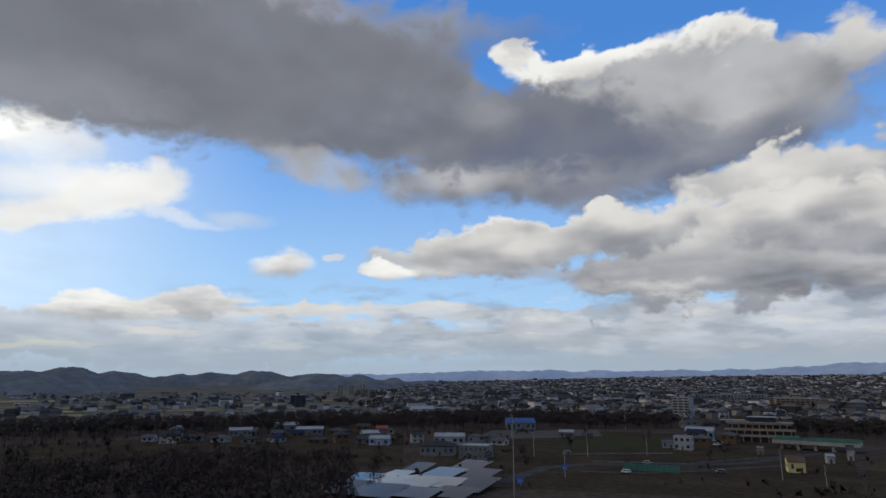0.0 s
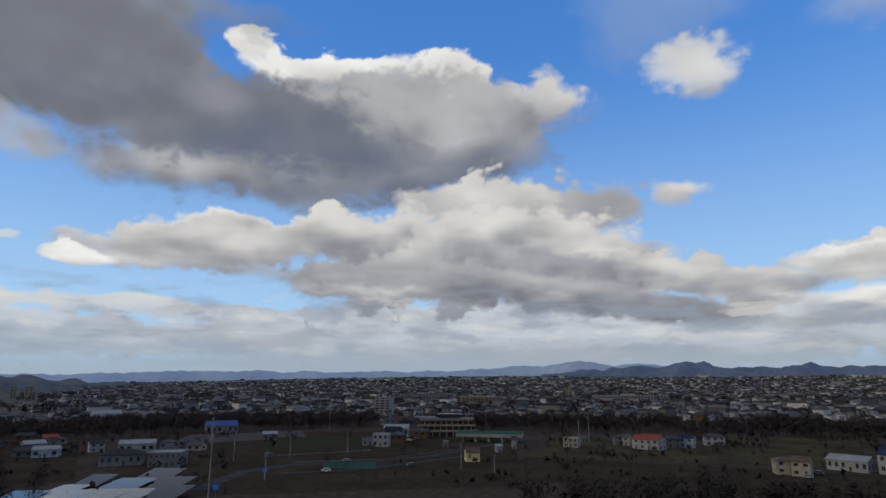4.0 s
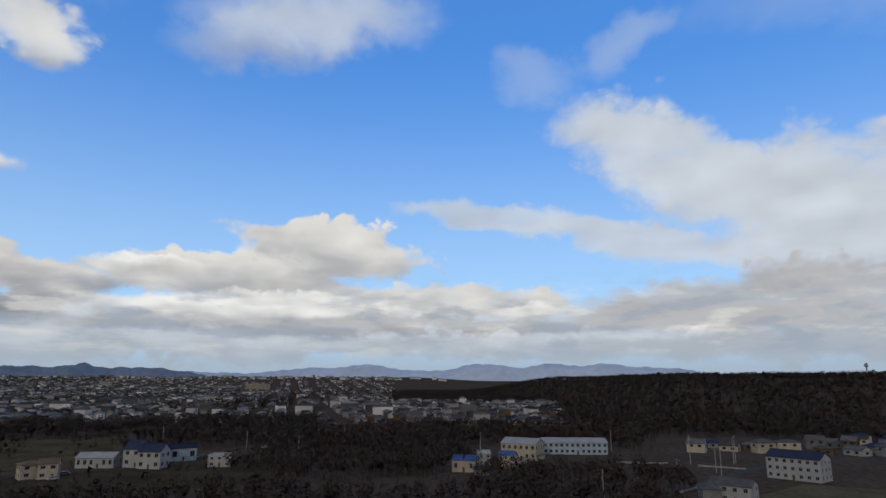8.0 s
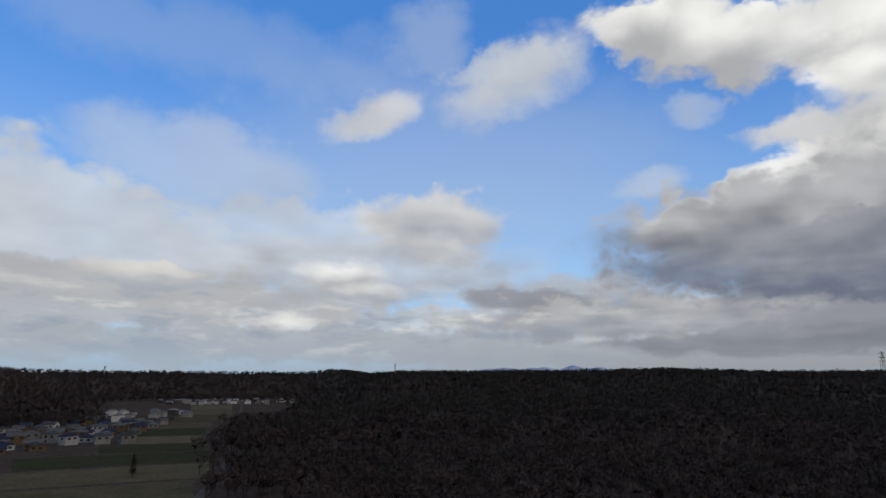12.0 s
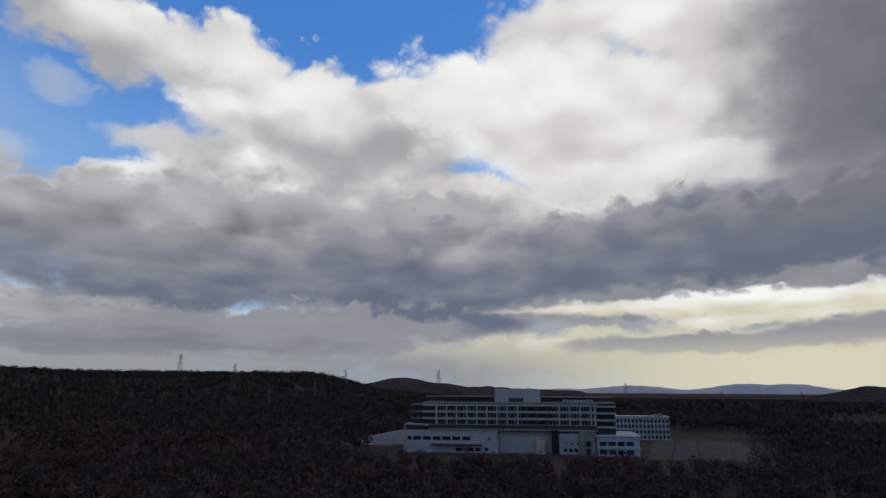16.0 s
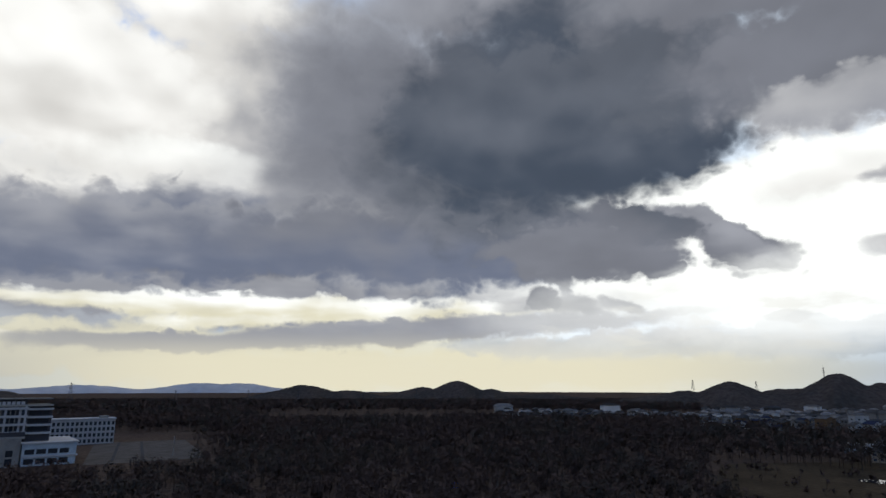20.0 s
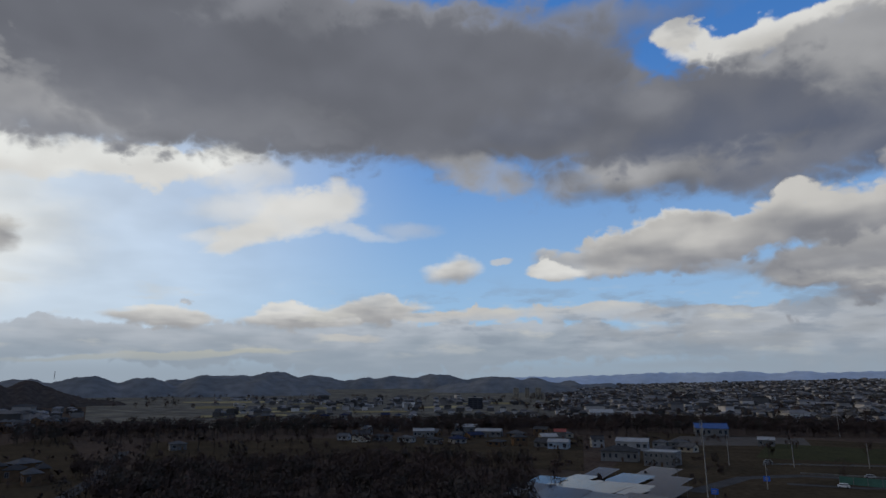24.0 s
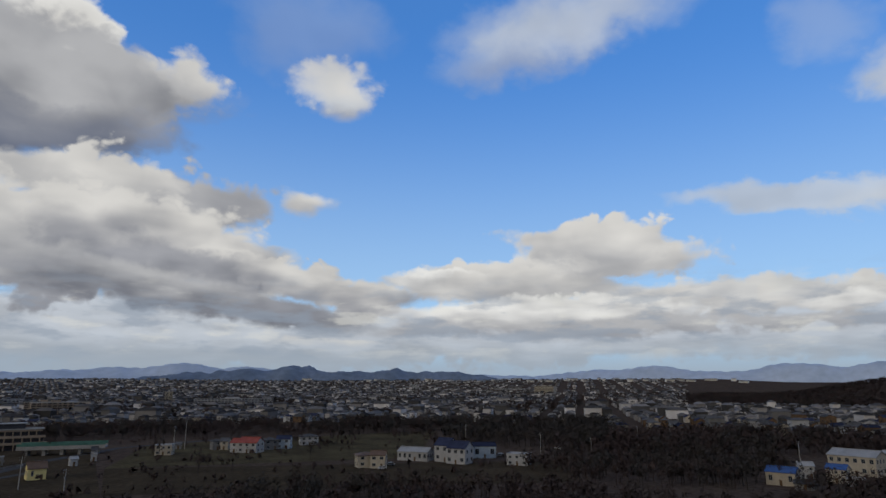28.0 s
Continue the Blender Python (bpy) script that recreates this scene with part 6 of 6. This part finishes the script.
block(352.77, 1662, 14.6, 14, 8, 0, CREAM, "sunlit cream tower block", lift=6, group="tower blocks")
block(2.95, 2533, 60.8, 14, 3, 0, CREAM, "long pale sunlit block at the town's edge", lift=8, bands=False, group="pale long blocks")
block(4.73, 2545, 38.3, 14, 3, 0, CREAM, "long pale sunlit block at the town's edge", lift=8, bands=False, group="pale long blocks")
block(69.69, 2589, 83.3, 26, 9, -25, CREAM, "large cream apartment building on the plain", lift=0)
block(66.68, 3000, 140.2, 40, 2, 0, WHITE_WALL, "long low white warehouse on the plain", bands=False, name="warehouse", roof_box=0)
block(64.55, 2775, 43.7, 30, 2, 0, WHITE_WALL, "white domed hall on the plain", bands=False, name="hall", roof_box=0)
block(42.37, 1283, 145.5, 14, 4, 2, WHITE_WALL, "long pale apartment row", lift=2)
block(37.16, 1561, 16.4, 16, 8, 0, CREAM, "cream tower in the town", lift=2)
block(29.29, 1024, 60.8, 18, 5, 5, TAN_WALL, "tan blocks in the town")
block(57.92, 3000, 45.9, 40, 8, 0, WHITE_WALL, "white silo-like towers on the plain", bands=False, name="silo_building", roof_box=0)
block(301.97, 671, 13.5, 14, 4, 10, GREY_WALL, "grey apartment block below the hills")
block(303.32, 648, 14.2, 14, 3, -5, GREY_WALL, "grey block below the hills")
block(301.18, 497, 28.7, 18, 4, 6, GREY_WALL, "long grey flat-roofed factory building", name="factory", bands=False)
block(326.55, 1135, 18.9, 30, 2, 0, CREAM, "pale hall in sunlit fields", bands=False, name="hall", roof_box=0)


# White set brighter than other walls to carry sunlight on the far sheds.
SUNLIT_SHEET = material("sunlit_white_sheet", (0.75, 0.74, 0.7), 0.8, 0.1, 20.0)


def far_sheds():
    """White sheds in a long row where the plain meets the mountains."""
    rng = random.Random(4)
    b = 6.0
    while b < 86:
        w = rng.uniform(18, 70)
        r = rng.uniform(3750, 4050)
        if rng.random() < (0.85 if b > 58 else 0.45):
            top = thing("far_warehouse", facing(b, r, rng.uniform(-15, 15)), "long white warehouse far off on the plain, coloured as sunlit", "warehouse", "far warehouses")
            h = rng.uniform(7, 15)
            part("wall", boxes((-w / 2, w / 2, 0, 25, -6, h)), SUNLIT_SHEET, top)
            part("roof", gable_roof(w, 26, h, 2.0, 0.6), ROOF_PALE, top)
        b += math.degrees((w + rng.uniform(8, 60)) / r)


far_sheds()


def arched_shed(b, r, w, d, h, turn, label):
    top = thing("arched_shed", facing(b, r, turn), label, "shed")
    bm = bmesh.new()
    rows = []
    for x in np.linspace(-w / 2, w / 2, 9):
        rows.append([bm.verts.new((x, -d / 2 * math.cos(a), h * math.sin(a) ** 0.8 if a not in (0.0,) else 0)) for a in np.linspace(0.001, math.pi - 0.001, 11)])
    for p, q in zip(rows, rows[1:]):
        for k in range(10):
            bm.faces.new((p[k], q[k], q[k + 1], p[k + 1]))
    bm.faces.new(rows[0]), bm.faces.new(rows[-1][::-1])
    part("vault", bm, ROOF_PALE, top, "pale vaulted roof")
    for x in np.linspace(-w / 2, w / 2, 7):
        shared_part(("rib", w, h), "rib", lambda: tubes(*[((0, -d / 2 * math.cos(a), h * math.sin(a) ** 0.8 + 0.05), (0, -d / 2 * math.cos(a + 0.449), h * math.sin(a + 0.449) ** 0.8 + 0.05), 0.1, 0.1) for a in np.linspace(0.0, math.pi - 0.449, 7)]), STEEL, top, pose(float(x), 0, 0))


arched_shed(296.75, 437, 15.3, 12, 5.5, -5, "long pale vaulted shed by the fields")
house(298.69, 461, 14.1, 12, 4.0, 35, WHITE_WALL, ROOF_PALE, "low white shed with a slanting pale roof", "gable", 2.0, 1, 1.4, "shed")
house(298.41, 394, 14.4, 14, 5.0, 0, TAN_WALL, ROOF_GREY, "tan works building by the fields", "flat", 0.5, 2, 1.2, "works_building")
for spot in ((308.00, 370, 10.9, 0), (309.67, 334, 6.5, 20), (310.88, 317, 5.9, -15), (311.99, 300, 5.9, 10), (311.40, 340, 10.5, 30), (308.84, 375, 6.3, -20), (312.66, 316, 4.1, 5)):
    house(spot[0], spot[1], min(spot[2], 16), 8, 4.6, spot[3], TIMBER, ROOF_GREY, "dark tile-roofed farmhouse by the canal", "hip", 2.0, 1, 1.4, group="farmhouses by the canal")
house(321.87, 419, 9.1, 9, 3.6, 8, GREY_WALL, ROOF_GREY, "low farmhouse alone in the fields", "hip", 1.8, 1)
house(337.63, 532, 6.8, 8, 3.6, -8, WHITE_WALL, ROOF_PALE, "small white barn among trees", "gable", 1.4, 1, 1.2, "barn")
house(342.89, 496, 9.9, 9, 4.4, 12, GREY_WALL, ROOF_GREY, "grey house at the wood's edge", "hip", 1.8)

# ---- solar field ----
def solar_table(b, r, cols, rows, tilt_deg, turn=-27):
    top = thing("solar_array", facing(b, r, turn), "tilted table of dark glassy solar panels on steel legs", "solar panels", "solar arrays")
    w, h, slope = 2.0, 3.4, radians(tilt_deg)
    tilt = Matrix.Rotation(slope, 4, "X")
    for i in range(cols):
        for j in range(rows):
            shared_part(("panel",), "panel", lambda: boxes((-w / 2 + 0.03, w / 2 - 0.03, -h / 2 + 0.03, h / 2 - 0.03, 0, 0.05)), PANEL, top,
                        Matrix.Translation((0, 0, 2.2)) @ tilt @ Matrix.Translation(((i - (cols - 1) / 2) * w, (j - (rows - 1) / 2) * h, 0)))
    half_w, half_d = cols * w / 2, rows * h / 2
    part("frame", tubes(*[((-half_w, y, 2.1 + y * math.tan(slope)), (half_w, y, 2.1 + y * math.tan(slope)), 0.07, 0.07) for y in (-half_d * 0.7, 0.0, half_d * 0.7)]), STEEL, top)
    for sx in (-0.8, 0.0, 0.8):
        for sy in (-0.7, 0.7):
            y = sy * half_d
            part("leg", tubes(((sx * half_w, y, -0.6), (sx * half_w, y, 2.1 + y * math.tan(slope)), 0.08, 0.08)), STEEL, top)


for spot in ((357.84, 280, 5, 5, 7), (356.15, 263, 5, 4, 2), (352.91, 250, 6, 6, 4), (355.31, 246, 8, 7, 1.5), (357.97, 242, 8, 7, 1.5), (2.38, 285, 7, 6, 7), (0.06, 264, 7, 6, 4), (0.18, 240, 7, 6, 2),
             (3.13, 258, 6, 6, 7), (2.89, 236, 6, 6, 7), (351.54, 232, 8, 5, 7), (354.38, 224, 8, 5, 6), (357.52, 219, 8, 4, 5), (0.93, 219, 7, 4, 6)):
    solar_table(*spot)


# ---- poles, pylons, signs, rails, cars ----
def utility_pole(b, r, h, arms=2):
    top = thing("utility_pole", facing(b, r, random.Random(int(b * 10)).uniform(-40, 40)), "tall grey concrete utility pole with crossarms", "utility pole", "utility poles")
    shared_part(("pole", h), "pole", lambda: tubes(((0, 0, -1), (0, 0, h), 0.2, 0.12, 8)), POLE, top)
    for k in range(arms):
        arm = shared_part(("arm",), "crossarm", lambda: boxes((-0.9, 0.9, -0.06, 0.06, -0.06, 0.06)), DARK_STEEL, top, pose(0, -0.18, h - 0.5 - k * 0.9))
        for x in (-0.8, 0.0, 0.8):
            shared_part(("insulator",), "insulator", lambda: tubes(((0, 0, 0.06), (0, 0, 0.3), 0.06, 0.05)), WHITE_WALL, arm, pose(x, 0, 0))
    shared_part(("can",), "transformer", lambda: tubes(((0, -0.45, 0), (0, -0.45, 0.9), 0.26, 0.26, 8)), STEEL, top, pose(0, 0, h - 3.4))


for spot in ((6.22, 223, 27), (12.62, 348, 12), (8.02, 343, 14), (6.09, 468, 14), (10.63, 272, 10), (30.45, 269, 9), (27.52, 293, 12), (15.90, 554, 26), (17.52, 362, 11), (69.11, 372, 12), (62.53, 418, 13), (73.43, 348, 11),
             (77.34, 435, 12), (38.71, 428, 18), (37.87, 428, 14), (89.36, 354, 12), (100.66, 381, 12), (106.93, 336, 14), (110.34, 349, 13), (109.22, 287, 12), (105.86, 272, 9), (99.81, 232, 9), (110.20, 344, 12), (108.84, 309, 11), (241.22, 382, 10), (326.56, 1261, 14)):
    utility_pole(spot[0], spot[1], spot[2])


def pylon(b, r, h, label="tall steel lattice pylon on the skyline", lift=0.0, arms=3):
    top = thing("pylon", facing(b, r, 30, lift), label, "pylon", "pylons")
    wide = h * 0.12
    bm = bmesh.new()
    n = 6
    for k in range(n):
        a, c = k / n, (k + 1) / n
        wa, wc = wide * (1 - a) ** 1.3 + 0.5, wide * (1 - c) ** 1.3 + 0.5
        ring_a = [(sx * wa, sy * wa, a * h) for sx, sy in ((-1, -1), (1, -1), (1, 1), (-1, 1))]
        ring_c = [(sx * wc, sy * wc, c * h) for sx, sy in ((-1, -1), (1, -1), (1, 1), (-1, 1))]
        for j in range(4):
            tube(bm, ring_a[j], ring_c[j], 0.15, 0.13, 4)
            tube(bm, ring_a[j], ring_c[(j + 1) % 4], 0.07, 0.07, 4)
            tube(bm, ring_c[j], ring_c[(j + 1) % 4], 0.07, 0.07, 4)
    part("lattice", bm, DARK_STEEL, top)
    for k in range(arms):
        z = h * (0.66 + 0.13 * k)
        part("crossarm", tubes(((-h * 0.13, 0, z), (h * 0.13, 0, z), 0.16, 0.16, 4), ((-h * 0.13, 0, z), (0, 0, z + h * 0.06), 0.12, 0.12, 4), ((h * 0.13, 0, z), (0, 0, z + h * 0.06), 0.12, 0.12, 4)), DARK_STEEL, top)


for b, r, h, z in ((216.9, 900, 38, 20), (194.6, 800, 30, 42), (233.4, 1300, 48, -8), (241, 1500, 36, -12), (246.8, 1500, 36, -12), (251, 1500, 34, -12), (256.7, 1500, 32, -12), (261.5, 1500, 30, 0), (204, 2990, 30, 48),
                   (285.4, 1340, 20, 26), (290.2, 1340, 22, 22), (225, 2400, 40, -10), (199, 1000, 30, 38), (208.5, 1000, 30, 30), (155.2, 1500, 24, 62)):
    pylon(b, r, h, lift=z - float(ground_height(b, r)))


def mast(b, r, z, h, label):
    top = thing("radio_mast", pose(r * math.sin(radians(b)), r * math.cos(radians(b)), z), label, "radio mast", "masts")
    part("pole", tubes(((0, 0, -4), (0, 0, h), 0.9, 0.5, 8)), DARK_STEEL, top)
    for k in range(3):
        part("platform", tubes(((0, 0, h * (0.6 + 0.17 * k)), (0, 0, h * (0.6 + 0.17 * k) + 0.8), 2.0, 2.0, 10)), DARK_STEEL, top)
    part("antenna", tubes(((0, 0, h), (0, 0, h * 1.2), 0.2, 0.1, 6)), DARK_STEEL, top)


mast(295.0, 1345, 46, 22, "dark radio mast on a wooded hilltop")
mast(312.6, 2290, 58, 20, "dark radio mast on a wooded hill")
mast(131.3, 1500, 62, 12, "low mast among trees on the plateau's edge")


def water_tower(b, r, z):
    top = thing("water_tower", pose(r * math.sin(radians(b)), r * math.cos(radians(b)), z), "small white round tower over the plateau's trees", "tower")
    part("shaft", tubes(((0, 0, -6), (0, 0, 5), 1.6, 1.4, 10)), WHITE_WALL, top)
    part("tank", tubes(((0, 0, 5), (0, 0, 8), 2.2, 4.0, 12), ((0, 0, 8), (0, 0, 11), 4.0, 3.4, 12)), WHITE_WALL, top)
    part("cap", tubes(((0, 0, 11), (0, 0, 12.5), 3.4, 0.6, 12)), DARK_STEEL, top)


water_tower(120.0, 1500, 66)


def blue_sign(b, r):
    top = thing("road_sign", facing(b, r), "blue road sign on a grey post", "road sign", "road signs")
    part("post", tubes(((0, 0, -0.5), (0, 0, 4.6), 0.07, 0.07)), STEEL, top)
    part("board", boxes((-1.1, 1.1, -0.12, -0.05, 2.9, 4.7)), SIGN_BLUE, top, "blue board")
    part("legend_bar", boxes((-0.7, 0.7, -0.14, -0.121, 3.9, 4.2), (-0.7, 0.5, -0.14, -0.121, 3.3, 3.55)), WHITE_WALL, top, "plain white bars")


for spot in ((10.63, 272), (6.77, 233), (264.96, 226)):
    blue_sign(spot[0], spot[1])


def fence(name, label, b0, r0, b1, r1, h, mat, every=4.0, solid=False, lift=0.0):
    """Posts and rails, or posts and net, in a straight run."""
    p, q = at(b0, r0, lift), at(b1, r1, lift)
    run = q - p
    m = Matrix.Translation(p) @ Matrix.Rotation(math.atan2(run.y, run.x), 4, "Z")
    length = Vector((run.x, run.y)).length
    top = thing(name, m, label, "fence")
    n = max(2, min(40, int(length / every)))
    for k in range(n + 1):
        shared_part(("fence_post", h), "post", lambda: boxes((-0.06, 0.06, -0.06, 0.06, -0.6, h)), STEEL, top, pose(length * k / n, 0, 0))
    if solid:
        part("net", boxes((0, length, 0.07, 0.1, 0.1, h)), mat, top)
    else:
        for z in (h * 0.55, h * 0.95):
            part("rail", boxes((0, length, -0.11, -0.061, z - 0.12, z + 0.12)), mat, top)


fence("guard_rail", "white steel guard rail along the road", 13.0, 322, 20.5, 326, 0.9, GREY_WALL)
fence("guard_rail", "white steel guard rail along the road", 20.5, 326, 29.0, 392, 0.9, GREY_WALL)
fence("guard_rail", "pale guard rail beside the meadow", 10.5, 352, 19.5, 372, 0.9, GREY_WALL)
fence("net_fence", "green net fence on steel posts", 15.5, 300, 20.0, 296, 3.0, NET_GREEN, 4.0, True)
fence("guard_rail", "pale concrete road edge in the woods", 101.0, 328, 105.2, 331, 1.0, CONCRETE, 4.0, True)
fence("guard_rail", "white guard rail by the village road", 107.5, 326, 111, 322, 1.0, WHITE_WALL)
fence("guard_rail", "pale rail at the foot of the slope", 105.9, 246, 108.5, 275, 0.9, CONCRETE, 4.0, True)


def overpass(b0, r0, b1, r1):
    p, q = at(b0, r0), at(b1, r1)
    run = q - p
    length = Vector((run.x, run.y)).length
    top = thing("road_bridge", Matrix.Translation(p) @ Matrix.Rotation(math.atan2(run.y, run.x), 4, "Z"), "grey road bridge with green side screens", "bridge")
    part("deck", boxes((0, length, -4.5, 4.5, 3.4, 4.4)), CONCRETE, top)
    part("side_beam", boxes((0, length, -4.9, -4.51, 3.2, 5.2)), CONCRETE, top)
    part("side_beam", boxes((0, length, 4.51, 4.9, 3.2, 5.2)), CONCRETE, top)
    part("screen", boxes((0, length, -4.75, -4.65, 5.21, 6.6)), NET_GREEN, top, "green side screen")
    part("screen", boxes((0, length, 4.65, 4.75, 5.21, 6.8)), NET_GREEN, top, "green side screen")
    for k in range(5):
        part("pier", boxes((length * (k + 0.5) / 5 - 0.8, length * (k + 0.5) / 5 + 0.8, -3.5, 3.5, -1, 3.39)), CONCRETE, top)


overpass(27.2, 432, 33.0, 424)


def car(b, r, turn, group="parked cars"):
    top = thing("car", facing(b, r, turn, 0.16), "small parked car beside the road", "car", group)
    shared_part(("car_body",), "body", lambda: boxes((-2.0, 2.0, -0.8, 0.8, 0.3, 0.95), (-1.3, 1.5, -0.72, 0.72, 0.95, 1.5)), PAINT, top)
    shared_part(("car_glass",), "window", lambda: boxes((-1.34, 1.52, -0.735, 0.735, 1.02, 1.38)), GLASS, top)
    for x in (-1.25, 1.25):
        for y in (-0.75, 0.75):
            shared_part(("car_wheel",), "wheel", lambda: tubes(((0, -0.1, 0.3), (0, 0.1, 0.3), 0.3, 0.3, 10)), TYRE, top, pose(x, y, 0))


for spot in ((21.57, 423, 10), (22.00, 421, 8), (22.48, 426, 12), (22.99, 432, 5), (23.50, 437, 90), (22.24, 453, 4), (22.76, 459, 0), (23.28, 465, 8), (23.82, 463, 95), (23.11, 303, 15), (15.73, 289, 0), (17.47, 323, 5), (10.85, 360, 0),
             (55.16, 303, 20), (55.89, 317, -10), (65.57, 357, 30), (70.57, 400, 0), (213.00, 434, 40), (213.36, 441, 45), (213.74, 444, 40), (212.45, 423, 50), (210.40, 409, 10), (210.72, 405, 15), (305.72, 396, 0)):
    car(spot[0], spot[1], spot[2])


# ---- trees that stand out ----
def tree(b, r, h, mat, label, name="tree", conifer=False, spread=0.3, group=""):
    rng = random.Random(int(b * 100 + r))
    top = thing(name, facing(b, r, rng.uniform(0, 360)), label, "tree", group)
    bm = bmesh.new()
    tube(bm, (0, 0, -0.5), (0, 0, h * 0.55), h * 0.022 + 0.05, h * 0.014, 7)
    tube(bm, (0, 0, h * 0.55), (rng.uniform(-0.3, 0.3), rng.uniform(-0.3, 0.3), h * 0.95), h * 0.014, 0.03, 6)
    for k in range(9):
        a, z = k * 2.4, h * (0.3 + 0.06 * k)
        reach_out = h * spread * (1.1 - 0.09 * k)
        tube(bm, (0, 0, z), (math.cos(a) * reach_out, math.sin(a) * reach_out, z + h * (0.05 if conifer else 0.16)), h * 0.008, 0.02, 5)
    part("trunk", bm, BARK, top)
    bm = bmesh.new()
    n = 420
    for k in range(n):
        f = rng.random()
        if conifer:
            z = h * (0.15 + 0.85 * f)
            wide_at = h * spread * (1 - f) ** 0.8 * (0.75 + 0.25 * math.sin(f * 40)) + 0.1
        else:
            z = h * (0.28 + 0.72 * f)
            wide_at = h * spread * math.sin(math.pi * min(0.97, 0.12 + 0.86 * f)) ** 0.7
        a, q = rng.uniform(0, 6.2832), rng.random() ** 0.5
        c = Vector((math.cos(a) * wide_at * q, math.sin(a) * wide_at * q, z))
        s = h * 0.035 * rng.uniform(0.6, 1.4)
        bm.faces.new([bm.verts.new(c + Vector((rng.gauss(0, s), rng.gauss(0, s), rng.gauss(0, s * 0.7)))) for _ in range(3)])
    part("crown", bm, mat, top)


for spot, h in (((66.94, 522), 17), ((66.28, 508), 13), ((67.44, 513), 14), ((69.04, 503), 11), ((63.85, 500), 11), ((70.66, 486), 10), ((71.86, 482), 10)):
    tree(spot[0], spot[1], h, LEAF, "tall dark evergreen tree in a grove", spread=0.34, group="evergreen grove")
for spot, h in (((153.87, 303), 15), ((155.27, 317), 14), ((134.10, 302), 9)):
    tree(spot[0], spot[1], h, LEAF, "dark pointed conifer over bare woodland", "conifer", True, 0.2, "conifers")
for k in range(60):
    bb = 160 + k * 0.86 + 0.3 * math.sin(k * 7.1)
    tree(bb, 655 + 18 * math.sin(k * 3.3), 12 + 3 * math.sin(k * 5.7), LEAF, "dark pointed conifer along the hill's crest", "conifer", True, 0.2, "crest conifers")
